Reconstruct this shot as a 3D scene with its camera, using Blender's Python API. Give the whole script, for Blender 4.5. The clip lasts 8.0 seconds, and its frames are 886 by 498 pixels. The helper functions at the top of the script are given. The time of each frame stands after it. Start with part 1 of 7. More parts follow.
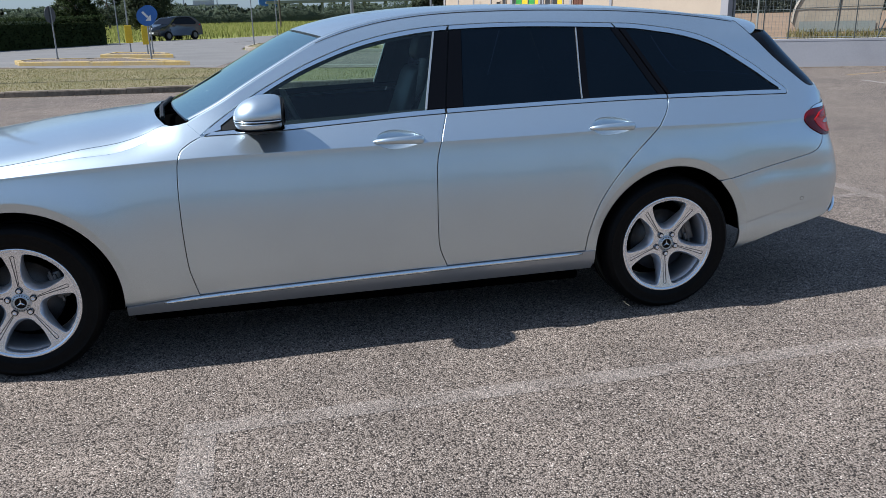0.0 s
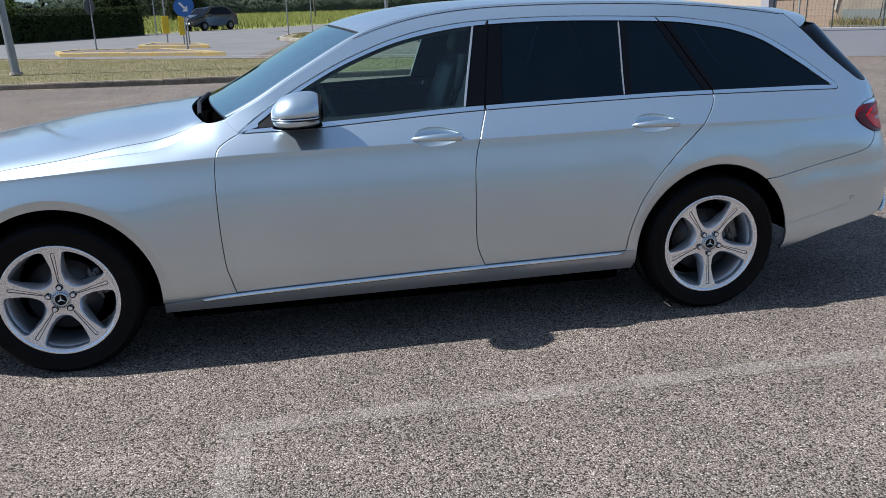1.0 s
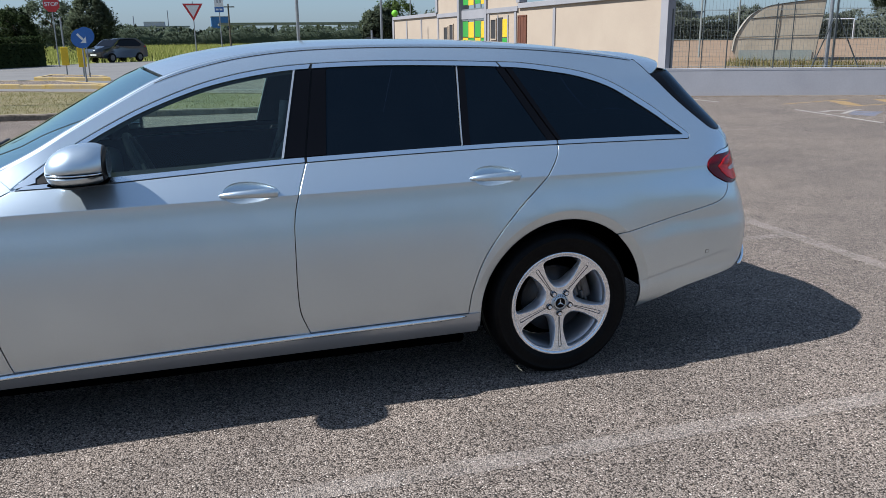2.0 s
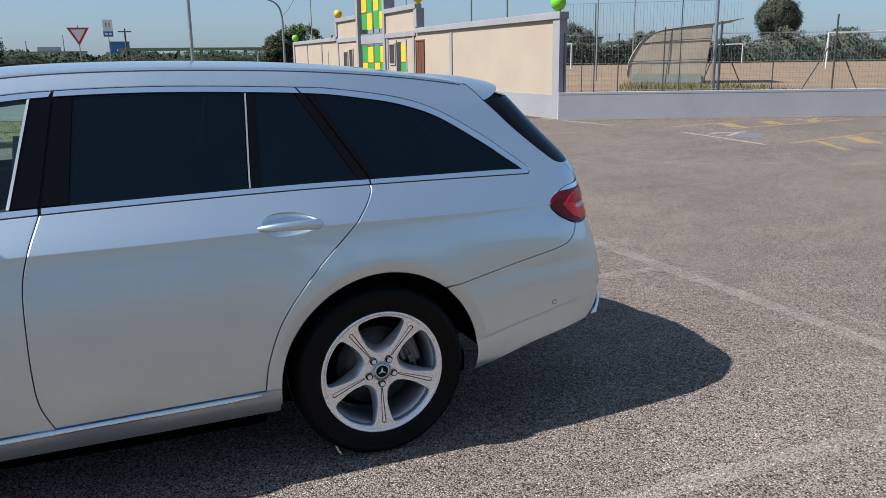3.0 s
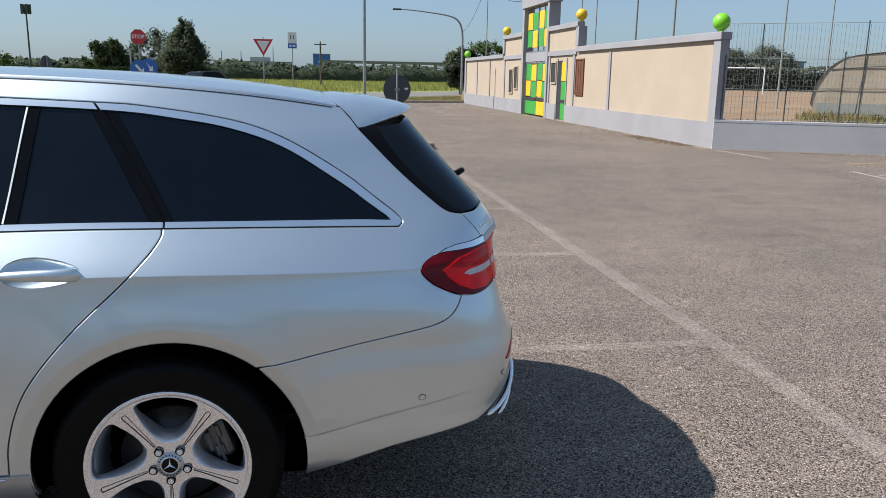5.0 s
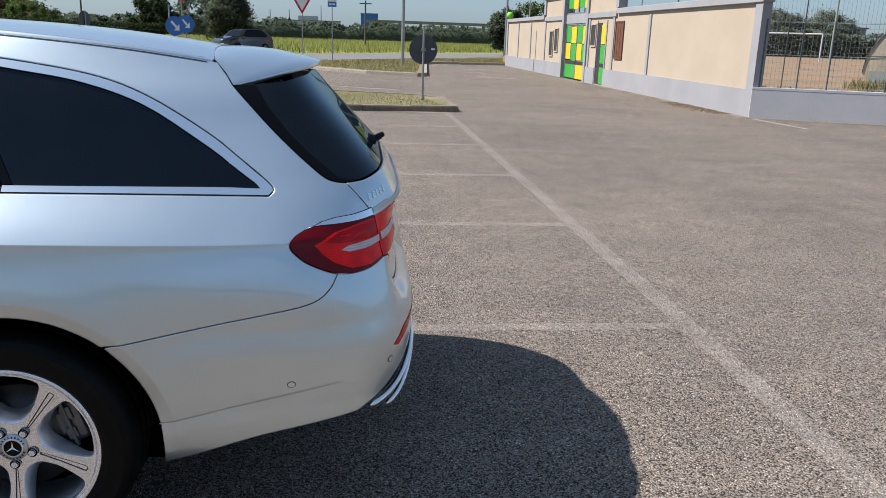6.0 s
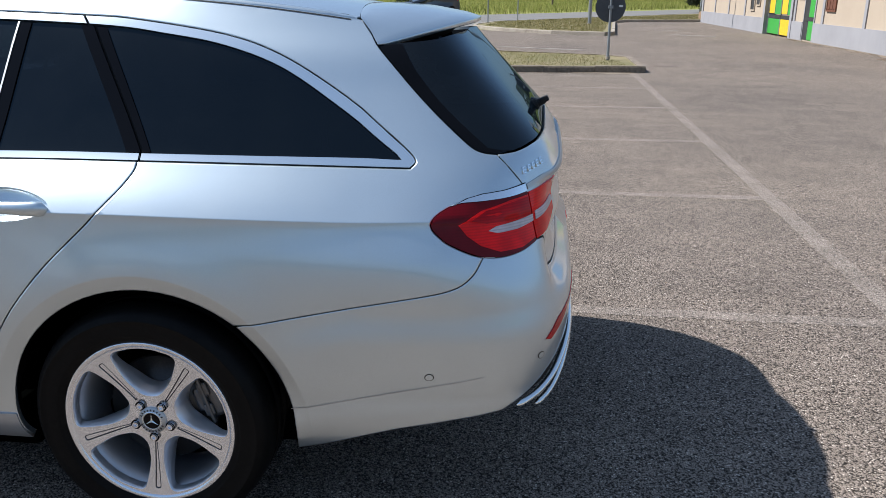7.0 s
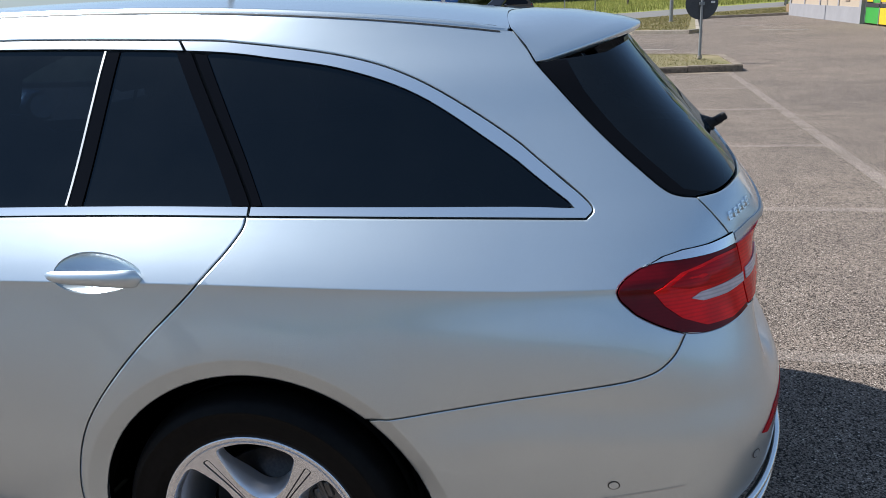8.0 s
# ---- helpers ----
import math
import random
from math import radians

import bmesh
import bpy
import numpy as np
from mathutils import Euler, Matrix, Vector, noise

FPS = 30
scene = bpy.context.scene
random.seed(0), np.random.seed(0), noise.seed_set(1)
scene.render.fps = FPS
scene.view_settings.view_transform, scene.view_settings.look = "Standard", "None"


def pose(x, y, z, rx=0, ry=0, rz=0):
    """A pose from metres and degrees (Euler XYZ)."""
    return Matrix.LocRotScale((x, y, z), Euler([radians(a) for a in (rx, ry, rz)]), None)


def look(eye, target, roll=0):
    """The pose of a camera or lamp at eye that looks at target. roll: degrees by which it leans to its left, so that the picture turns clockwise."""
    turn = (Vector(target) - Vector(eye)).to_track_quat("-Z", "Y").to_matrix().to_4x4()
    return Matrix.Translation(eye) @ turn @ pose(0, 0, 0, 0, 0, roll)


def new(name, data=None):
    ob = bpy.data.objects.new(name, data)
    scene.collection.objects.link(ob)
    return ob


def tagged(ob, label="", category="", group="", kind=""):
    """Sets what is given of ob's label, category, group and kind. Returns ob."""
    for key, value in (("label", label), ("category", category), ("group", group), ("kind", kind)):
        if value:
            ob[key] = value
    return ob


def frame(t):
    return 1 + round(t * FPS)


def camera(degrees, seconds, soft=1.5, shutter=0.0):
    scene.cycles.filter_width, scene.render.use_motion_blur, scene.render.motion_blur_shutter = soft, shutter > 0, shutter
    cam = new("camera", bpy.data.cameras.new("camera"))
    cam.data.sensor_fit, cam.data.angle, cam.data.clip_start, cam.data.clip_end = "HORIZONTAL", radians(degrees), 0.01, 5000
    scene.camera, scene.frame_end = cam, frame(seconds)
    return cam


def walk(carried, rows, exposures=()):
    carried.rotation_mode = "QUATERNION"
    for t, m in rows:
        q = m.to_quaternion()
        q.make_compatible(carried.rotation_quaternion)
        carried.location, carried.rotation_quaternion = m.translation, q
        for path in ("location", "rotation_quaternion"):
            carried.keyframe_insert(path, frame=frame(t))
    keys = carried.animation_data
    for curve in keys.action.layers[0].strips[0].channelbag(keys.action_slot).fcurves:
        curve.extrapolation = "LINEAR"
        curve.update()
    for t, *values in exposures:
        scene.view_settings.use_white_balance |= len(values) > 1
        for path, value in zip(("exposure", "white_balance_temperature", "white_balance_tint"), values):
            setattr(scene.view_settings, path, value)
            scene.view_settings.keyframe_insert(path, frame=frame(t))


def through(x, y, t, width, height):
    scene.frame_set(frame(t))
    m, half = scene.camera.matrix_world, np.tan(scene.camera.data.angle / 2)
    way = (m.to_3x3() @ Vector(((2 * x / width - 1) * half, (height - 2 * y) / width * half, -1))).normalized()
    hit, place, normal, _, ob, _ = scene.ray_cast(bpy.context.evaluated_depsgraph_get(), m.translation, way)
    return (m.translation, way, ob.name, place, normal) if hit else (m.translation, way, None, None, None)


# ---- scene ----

from mathutils.geometry import delaunay_2d_cdt

cam = camera(58.5, 8.0, soft=0.85)
PATH = [
    (0, (1.021, -3.409, 1.444), (1.45, -1.541, 0.871), -1.3),
    (0.5, (0.952, -3.405, 1.45), (1.301, -1.524, 0.865), -1.4),
    (1, (1.009, -3.345, 1.47), (1.357, -1.468, 0.874), -1.6),
    (1.5, (1.214, -3.217, 1.489), (1.648, -1.35, 0.916), -1.3),
    (2, (1.493, -3.089, 1.492), (2.033, -1.235, 0.971), -0.7),
    (2.2, (1.607, -3.013, 1.467), (2.218, -1.179, 0.955), -0.6),
    (3.3, (2.284, -2.596, 1.475), (3.034, -0.798, 1.026), -0.9),
    (3.5, (2.427, -2.548, 1.485), (3.141, -0.733, 1.044), -0.7),
    (4, (2.747, -2.337, 1.467), (3.427, -0.508, 1.031), 0.6),
    (5.3, (3.557, -2.236, 1.471), (3.82, -0.299, 1.046), 1.3),
    (5.5, (3.677, -2.196, 1.456), (3.936, -0.261, 1.022), 1.5),
    (6, (3.884, -2.077, 1.46), (4.099, -0.157, 0.943), 1.9),
    (6.2, (3.944, -2.028, 1.459), (4.042, -0.101, 0.933), 1.1),
    (6.5, (4.005, -1.969, 1.462), (3.885, -0.049, 0.913), 0.2),
    (6.8, (4.019, -1.883, 1.448), (3.781, 0.01, 0.85), -0.2),
    (7, (3.96, -1.795, 1.434), (3.726, 0.094, 0.82), 0.1),
    (7.5, (3.775, -1.577, 1.447), (3.525, 0.314, 0.846), -1.2),
    (8, (3.69, -1.384, 1.434), (3.268, 0.478, 0.839), -2.7),
]
EXPOSURES = [(0.0, .57, 6000, 10), (2.0, .59, 6050, 10), (3.5, .60, 6300, 10), (4.0, .62, 6400, 10), (5.5, .68, 6480, 10), (6.5, .71, 6330, 10), (7.5, .70, 6250, 10), (8.0, .69, 6330, 10)]
walk(cam, [(t, look(eye, target, roll)) for t, eye, target, roll in PATH], EXPOSURES)

# ---- daylight: clear hazy summer sky, sun in front of the parked car and a little beyond it ----
SUN = Vector((-0.87, 0.11, 1.0)).normalized()
world = bpy.data.worlds.new("sky")
scene.world = world
world.use_nodes = True
wn = world.node_tree
sky = wn.nodes.new("ShaderNodeTexSky")
sky.sky_type, sky.sun_disc = "NISHITA", False
sky.sun_elevation, sky.sun_rotation = math.asin(SUN.z), math.atan2(SUN.x, SUN.y)
sky.air_density, sky.dust_density, sky.ozone_density = 1.0, 1.0, 2.0
haze = wn.nodes.new("ShaderNodeMix")
haze.data_type, haze.blend_type = "RGBA", "MULTIPLY"
haze.inputs[0].default_value, haze.inputs[7].default_value = 1.0, (0.74, 0.88, 1.05, 1)
wn.links.new(sky.outputs[0], haze.inputs[6])
mist = wn.nodes.new("ShaderNodeMix")      # even summer haze over the whole sky
mist.data_type = "RGBA"
mist.inputs[0].default_value, mist.inputs[7].default_value = 0.5, (1.98, 2.62, 3.4, 1)
wn.links.new(haze.outputs[2], mist.inputs[6])
wn.links.new(mist.outputs[2], wn.nodes["Background"].inputs[0])
wn.nodes["Background"].inputs[1].default_value = 0.092
lamp = bpy.data.lights.new("sun", "SUN")
lamp.energy, lamp.angle, lamp.color = 4.9, radians(0.6), (1.0, 0.965, 0.92)
sun = new("sun", lamp)
sun.matrix_world = look(SUN * 50, (0, 0, 0))

# ---- materials ----
def material(name, color=(0.5, 0.5, 0.5), rough=0.5, metal=0.0, coat=0.0, spec=0.5):
    m = bpy.data.materials.new(name)
    m.use_nodes = True
    b = m.node_tree.nodes["Principled BSDF"]
    b.inputs["Base Color"].default_value = (*color, 1)
    b.inputs["Roughness"].default_value = rough
    b.inputs["Metallic"].default_value = metal
    b.inputs["Coat Weight"].default_value = coat
    b.inputs["Coat Roughness"].default_value = 0.03
    b.inputs["Specular IOR Level"].default_value = spec
    return m


def node(m, kind, **kw):
    n = m.node_tree.nodes.new(kind)
    for key, value in kw.items():
        n.inputs[key].default_value = value
    return n


def link(m, a, b):
    m.node_tree.links.new(a, b)


def coords(m, scale=(1, 1, 1)):
    c = m.node_tree.nodes.new("ShaderNodeTexCoord")
    p = node(m, "ShaderNodeMapping", Scale=scale)
    link(m, c.outputs["Object"], p.inputs["Vector"])
    return p.outputs[0]


def ramp(m, fac, stops):
    r = m.node_tree.nodes.new("ShaderNodeValToRGB")
    e = r.color_ramp.elements
    while len(e) < len(stops):
        e.new(0.5)
    for el, (p, c) in zip(e, stops):
        el.position, el.color = p, (*c, 1) if len(c) == 3 else c
    link(m, fac, r.inputs[0])
    return r.outputs[0]


def noise_fac(m, vec, scale, detail=4.0, rough=0.55):
    n = node(m, "ShaderNodeTexNoise", Scale=scale, Detail=detail, Roughness=rough)
    link(m, vec, n.inputs["Vector"])
    return n.outputs["Fac"]


def mix(m, fac, a, b, blend="MIX"):
    n = m.node_tree.nodes.new("ShaderNodeMix")
    n.data_type, n.blend_type = "RGBA", blend
    for sock, v in ((n.inputs[0], fac), (n.inputs[6], a), (n.inputs[7], b)):
        if hasattr(v, "is_linked"):
            link(m, v, sock)
        else:
            sock.default_value = v if isinstance(v, float) else (*v, 1)
    return n.outputs[2]


def bump(m, height, strength=0.3, distance=0.01):
    n = node(m, "ShaderNodeBump", Strength=strength, Distance=distance)
    link(m, height, n.inputs["Height"])
    link(m, n.outputs[0], m.node_tree.nodes["Principled BSDF"].inputs["Normal"])


def base(m):
    return m.node_tree.nodes["Principled BSDF"].inputs["Base Color"]


def mottled(name, a, b, scale, rough=0.7, strength=0.2, distance=0.005, fine=8.0, metal=0.0, spec=0.5, grain=0.35):
    """Two tones mixed by coarse and fine noise, with fine relief."""
    m = material(name, a, rough, metal, 0.0, spec)
    v = coords(m)
    f = noise_fac(m, v, scale)
    g = noise_fac(m, v, scale * fine, 3.0)
    c = mix(m, ramp(m, f, [(0.35, (0, 0, 0)), (0.65, (1, 1, 1))]), a, b)
    c = mix(m, grain, c, ramp(m, g, [(0.3, tuple(x * 0.6 for x in a)), (0.7, tuple(min(1, x * 1.25) for x in b))]))
    link(m, c, base(m))
    if strength:
        bump(m, g, strength, distance)
    return m


def asphalt_material(name, worn_paint=0.0, tint=(0.54, 0.48, 0.43), cover=0.22):
    """Coarse chip asphalt, pale stones in a dark binder; with worn_paint, what is left of a painted line on it."""
    m = material(name, rough=0.9, spec=0.12)
    v = coords(m)
    vor = node(m, "ShaderNodeTexVoronoi", Scale=165.0)
    link(m, v, vor.inputs["Vector"])
    sep = m.node_tree.nodes.new("ShaderNodeSeparateColor")
    link(m, vor.outputs["Color"], sep.inputs[0])
    stones = ramp(m, sep.outputs[0], [(0.0, (0.045, 0.042, 0.041)), (0.13, (0.10, 0.088, 0.079)), (0.22, (0.20, 0.171, 0.151)), (0.5, (0.27, 0.231, 0.204)), (0.94, (0.345, 0.299, 0.263)), (1.0, (0.66, 0.60, 0.55))])
    edge = ramp(m, vor.outputs["Distance"], [(0.48, (1, 1, 1)), (0.76, (0.19, 0.186, 0.182))])
    c = mix(m, 1.0, stones, edge, "MULTIPLY")
    grain = noise_fac(m, v, 380.0, 2.0, 0.7)
    c = mix(m, 1.0, c, ramp(m, grain, [(0.32, (0.80, 0.79, 0.78)), (0.68, (1.2, 1.19, 1.18))]), "MULTIPLY")
    big = noise_fac(m, v, 0.35, 5.0)
    c = mix(m, 1.0, c, ramp(m, big, [(0.3, (0.84, 0.835, 0.83)), (0.7, (1.12, 1.095, 1.05))]), "MULTIPLY")
    patch = noise_fac(m, v, 26.0, 5.0, 0.7)
    c = mix(m, 1.0, c, ramp(m, patch, [(0.3, (0.82, 0.815, 0.81)), (0.7, (1.17, 1.165, 1.16))]), "MULTIPLY")
    streak = noise_fac(m, coords(m, (0.5, 2.2, 1.0)), 1.1, 5.0, 0.6)
    c = mix(m, 1.0, c, ramp(m, streak, [(0.35, (0.93, 0.925, 0.92)), (0.65, (1.06, 1.05, 1.035))]), "MULTIPLY")
    mid = noise_fac(m, v, 3.0, 4.0)
    c = mix(m, 1.0, c, ramp(m, mid, [(0.3, (0.88, 0.88, 0.88)), (0.7, (1.09, 1.085, 1.08))]), "MULTIPLY")
    if worn_paint:
        w = noise_fac(m, v, 60.0, 5.0, 0.7)
        w2 = noise_fac(m, v, 4.0, 3.0)
        a = m.node_tree.nodes.new("ShaderNodeMath")
        a.operation = "ADD"
        link(m, w, a.inputs[0])
        s = node(m, "ShaderNodeMath")
        s.operation = "MULTIPLY"
        s.inputs[1].default_value = 0.5
        link(m, w2, s.inputs[0])
        link(m, s.outputs[0], a.inputs[1])
        c = mix(m, ramp(m, a.outputs[0], [(0.70 - worn_paint, (0, 0, 0)), (1.0 - worn_paint, (cover, cover, cover))]), c, tint)
    link(m, c, base(m))
    inv = node(m, "ShaderNodeMath")
    inv.operation = "SUBTRACT"
    inv.inputs[0].default_value = 1.0
    link(m, vor.outputs["Distance"], inv.inputs[1])
    bump(m, inv.outputs[0], 1.0, 0.005)
    return m


def metallic_paint(name, color):
    """Silver car paint: metal flakes of scattered tilt under clear lacquer."""
    m = material(name, color, 0.4, 0.92, 1.0)
    m.node_tree.nodes["Principled BSDF"].inputs["Coat IOR"].default_value = 1.75
    m.node_tree.nodes["Principled BSDF"].inputs["Coat Roughness"].default_value = 0.095
    v = coords(m)
    fl = node(m, "ShaderNodeTexVoronoi", Scale=2500.0)
    link(m, v, fl.inputs["Vector"])
    sep = m.node_tree.nodes.new("ShaderNodeSeparateColor")
    link(m, fl.outputs["Color"], sep.inputs[0])
    c = ramp(m, sep.outputs[0], [(0.0, tuple(x * 0.84 for x in color)), (1.0, tuple(x * 1.14 for x in color))])
    dust = noise_fac(m, v, 3.0, 5.0)
    c = mix(m, ramp(m, dust, [(0.45, (0, 0, 0)), (0.8, (0.12, 0.12, 0.12))]), c, (0.42, 0.40, 0.37))
    link(m, c, base(m))
    r = ramp(m, dust, [(0.3, (0.36, 0.36, 0.36)), (0.8, (0.405, 0.405, 0.405))])
    link(m, r, m.node_tree.nodes["Principled BSDF"].inputs["Roughness"])
    return m


def pane_material(name, tint, gloss=(1, 1, 1), facing=0.045, film=0.0):
    """Thin glass: what is behind it shows through its tint, its gloss grows towards grazing angles; film: a dull film of dust on it."""
    m = bpy.data.materials.new(name)
    m.use_nodes = True
    nt = m.node_tree
    nt.nodes.remove(nt.nodes["Principled BSDF"])
    t = node(m, "ShaderNodeBsdfTransparent", Color=(*tint, 1))
    g = node(m, "ShaderNodeBsdfGlossy", Color=(*gloss, 1), Roughness=0.02)
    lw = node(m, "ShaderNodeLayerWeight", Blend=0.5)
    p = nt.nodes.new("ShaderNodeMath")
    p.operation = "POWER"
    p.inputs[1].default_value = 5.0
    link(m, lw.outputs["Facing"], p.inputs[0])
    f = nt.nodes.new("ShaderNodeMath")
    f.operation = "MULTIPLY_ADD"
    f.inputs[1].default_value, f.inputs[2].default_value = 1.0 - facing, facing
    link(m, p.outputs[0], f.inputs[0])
    x = nt.nodes.new("ShaderNodeMixShader")
    link(m, f.outputs[0], x.inputs[0])
    link(m, t.outputs[0], x.inputs[1])
    link(m, g.outputs[0], x.inputs[2])
    d = node(m, "ShaderNodeBsdfGlossy", Color=(0.80, 0.92, 1.0, 1), Roughness=0.5)
    h = nt.nodes.new("ShaderNodeMixShader")
    link(m, ramp(m, noise_fac(m, coords(m), 5.0, 5.0), [(0.3, (film * .7,) * 3), (0.7, (film * 1.3,) * 3)]), h.inputs[0])
    link(m, x.outputs[0], h.inputs[1])
    link(m, d.outputs[0], h.inputs[2])
    link(m, h.outputs[0], nt.nodes["Material Output"].inputs[0])
    return m


def ribbed_lens(name, color, low):
    """Lamp plastic with fine moulded ribs behind a glossy face."""
    m = material(name, color, 0.12, 0.0, 0.0, 0.22)
    w = node(m, "ShaderNodeTexWave", Scale=46.0, Distortion=0.6)
    w.bands_direction = "Z"
    link(m, coords(m), w.inputs["Vector"])
    c = ramp(m, w.outputs["Fac"], [(0.1, tuple(x * low for x in color)), (0.6, color)])
    f = noise_fac(m, coords(m), 22.0, 3.0)
    c = mix(m, 1.0, c, ramp(m, f, [(0.35, (0.85, 0.85, 0.85)), (0.65, (1.12, 1.12, 1.12))]), "MULTIPLY")
    link(m, c, base(m))
    return m


def grass_material(name, a, b, dry, scale=0.6):
    m = material(name, a, 0.9, spec=0.1)
    v = coords(m)
    f = noise_fac(m, v, scale, 6.0, 0.65)
    g = noise_fac(m, v, 14.0, 4.0, 0.7)
    c = mix(m, ramp(m, f, [(0.38, (0, 0, 0)), (0.62, (1, 1, 1))]), a, dry)
    c = mix(m, ramp(m, g, [(0.35, (0, 0, 0)), (0.7, (1, 1, 1))]), c, b)
    link(m, c, base(m))
    bump(m, g, 0.6, 0.04)
    return m


def leaf_material(name, a, b, through=0.45):
    """Leaves and blades: each of its own tone, letting part of the light through."""
    m = material(name, a, 0.8, spec=0.08)
    nt = m.node_tree
    g = nt.nodes.new("ShaderNodeNewGeometry")
    c = ramp(m, g.outputs["Random Per Island"], [(0.0, a), (1.0, b)])
    link(m, c, base(m))
    t = nt.nodes.new("ShaderNodeBsdfTranslucent")
    link(m, c, t.inputs["Color"])
    x = nt.nodes.new("ShaderNodeMixShader")
    x.inputs[0].default_value = through
    link(m, nt.nodes["Principled BSDF"].outputs[0], x.inputs[1])
    link(m, t.outputs[0], x.inputs[2])
    link(m, x.outputs[0], nt.nodes["Material Output"].inputs[0])
    return m


PAINT = metallic_paint("silver_paint", (0.585, 0.67, 0.72))
PAINT_FLAT = material("silver_plastic", (0.42, 0.44, 0.46), 0.4, 0.6, 0.6)
CHROME = material("chrome", (0.84, 0.91, 0.95), 0.26, 1.0)
STRIP = material("polished_strip", (0.86, 0.89, 0.93), 0.16, 1.0)
SATIN = material("satin_aluminium", (0.55, 0.57, 0.58), 0.5, 1.0)
GLOSS_BLACK = material("gloss_black", (0.003, 0.003, 0.004), 0.08, 0.0, 0.0, 0.16)
PLASTIC = mottled("black_plastic", (0.012, 0.012, 0.013), (0.02, 0.02, 0.02), 30, 0.55, 0.1, 0.001, spec=0.25)
# Near black: the shade of gaps, arches and underbody is in this colour.
VOID = material("shade_black", (0.0015, 0.0015, 0.0015), 0.9, spec=0.0)
RUBBER = mottled("tyre_rubber", (0.003, 0.003, 0.0034), (0.006, 0.0058, 0.0055), 9, 0.5, 0.15, 0.002, spec=0.11)
BARREL = material("wheel_barrel_grey", (0.50, 0.52, 0.55), 0.38, 0.8)
FLANK = material("wheel_flank_silver", (0.78, 0.81, 0.86), 0.36, 0.85, 0.3)
ALLOY = material("wheel_alloy", (0.84, 0.87, 0.92), 0.24, 0.9, 0.4)
DISC = mottled("brake_disc_steel", (0.03, 0.03, 0.032), (0.05, 0.048, 0.046), 20, 0.35, 0.1, 0.001, metal=0.6)
HUBGREY = material("dark_hub_grey", (0.035, 0.035, 0.037), 0.45, 0.4)
STEEL = mottled("brake_steel", (0.20, 0.20, 0.205), (0.12, 0.118, 0.115), 20, 0.45, 0.1, 0.001, metal=0.9)
GLASS = pane_material("clear_glass", (0.72, 0.87, 0.83), (0.9, 1, 1), 0.05)
# Windscreen: head-on gloss raised far above glass, to read as pale sky.
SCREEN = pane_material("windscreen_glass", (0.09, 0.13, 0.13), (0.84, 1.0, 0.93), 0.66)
PRIVACY = pane_material("privacy_glass", (0.010, 0.016, 0.032), (0.55, 0.80, 1.0), 0.036, 0.003)
REARGLASS = pane_material("rear_window_glass", (0.02, 0.024, 0.03), (0.45, 0.56, 0.66), 0.041, 0.015)
LEATHER = mottled("dark_leather", (0.018, 0.018, 0.02), (0.03, 0.03, 0.032), 6, 0.5, 0.15, 0.002)
TRIMGREY = mottled("grey_upholstery", (0.08, 0.08, 0.085), (0.11, 0.11, 0.11), 8, 0.8, 0.1, 0.002)
LAMP_DARK = ribbed_lens("smoked_red_lens", (0.13, 0.002, 0.006), 0.9)
LAMP_RED = ribbed_lens("red_lens", (0.86, 0.009, 0.010), 0.86)
LAMP_DEEP = ribbed_lens("deep_red_lens", (0.50, 0.003, 0.007), 0.8)
LAMP_CLEAR = ribbed_lens("clear_lens", (0.62, 0.54, 0.56), 0.8)
HEADLAMP = material("headlamp_lens", (0.35, 0.37, 0.4), 0.08, 0.5, 1.0)
ASPHALT = asphalt_material("chip_asphalt")
LINE = asphalt_material("worn_white_line", 0.12)

# ---- mesh helpers ----
def thing(name, label, category, group="", kind="", at=(0, 0, 0)):
    """An empty at the base of a thing, which its parts hang from."""
    ob = new(name)
    ob.empty_display_size = 0.2
    ob.location = at
    return tagged(ob, label, category, group, kind)


def from_data(name, verts, faces, mat, parent=None, label="", smooth=False, normals=None):
    me = bpy.data.meshes.new(name)
    me.from_pydata([tuple(map(float, v)) for v in verts], [], [tuple(map(int, f)) for f in faces])
    if mat:
        me.materials.append(mat)
    if smooth:
        me.polygons.foreach_set("use_smooth", [True] * len(me.polygons))
    me.update()
    if normals is not None:
        me.normals_split_custom_set_from_vertices([tuple(map(float, n)) for n in normals])
    ob = new(name, me)
    if parent:
        ob.parent = parent
    if label:
        ob["label"] = label
    return ob


def part(name, bm, mat, parent=None, label="", smooth=False):
    """Links a bmesh as one mesh object under a thing or a part."""
    me = bpy.data.meshes.new(name)
    bmesh.ops.recalc_face_normals(bm, faces=bm.faces[:])
    bm.to_mesh(me)
    bm.free()
    if mat:
        me.materials.append(mat)
    if smooth:
        me.polygons.foreach_set("use_smooth", [True] * len(me.polygons))
    ob = new(name, me)
    if parent:
        ob.parent = parent
    if label:
        ob["label"] = label
    return ob


def box(x0, y0, z0, x1, y1, z1, bevel=0.0, bm=None, m=None):
    bm = bm or bmesh.new()
    r = bmesh.ops.create_cube(bm, size=1.0)
    mat = Matrix.Translation(((x0 + x1) / 2, (y0 + y1) / 2, (z0 + z1) / 2)) @ Matrix.Diagonal((x1 - x0, y1 - y0, z1 - z0, 1))
    bmesh.ops.transform(bm, matrix=(m @ mat) if m else mat, verts=r["verts"])
    if bevel:
        es = list({e for v in r["verts"] for e in v.link_edges})
        bmesh.ops.bevel(bm, geom=es, offset=bevel, segments=2, affect="EDGES", profile=0.5)
    return bm


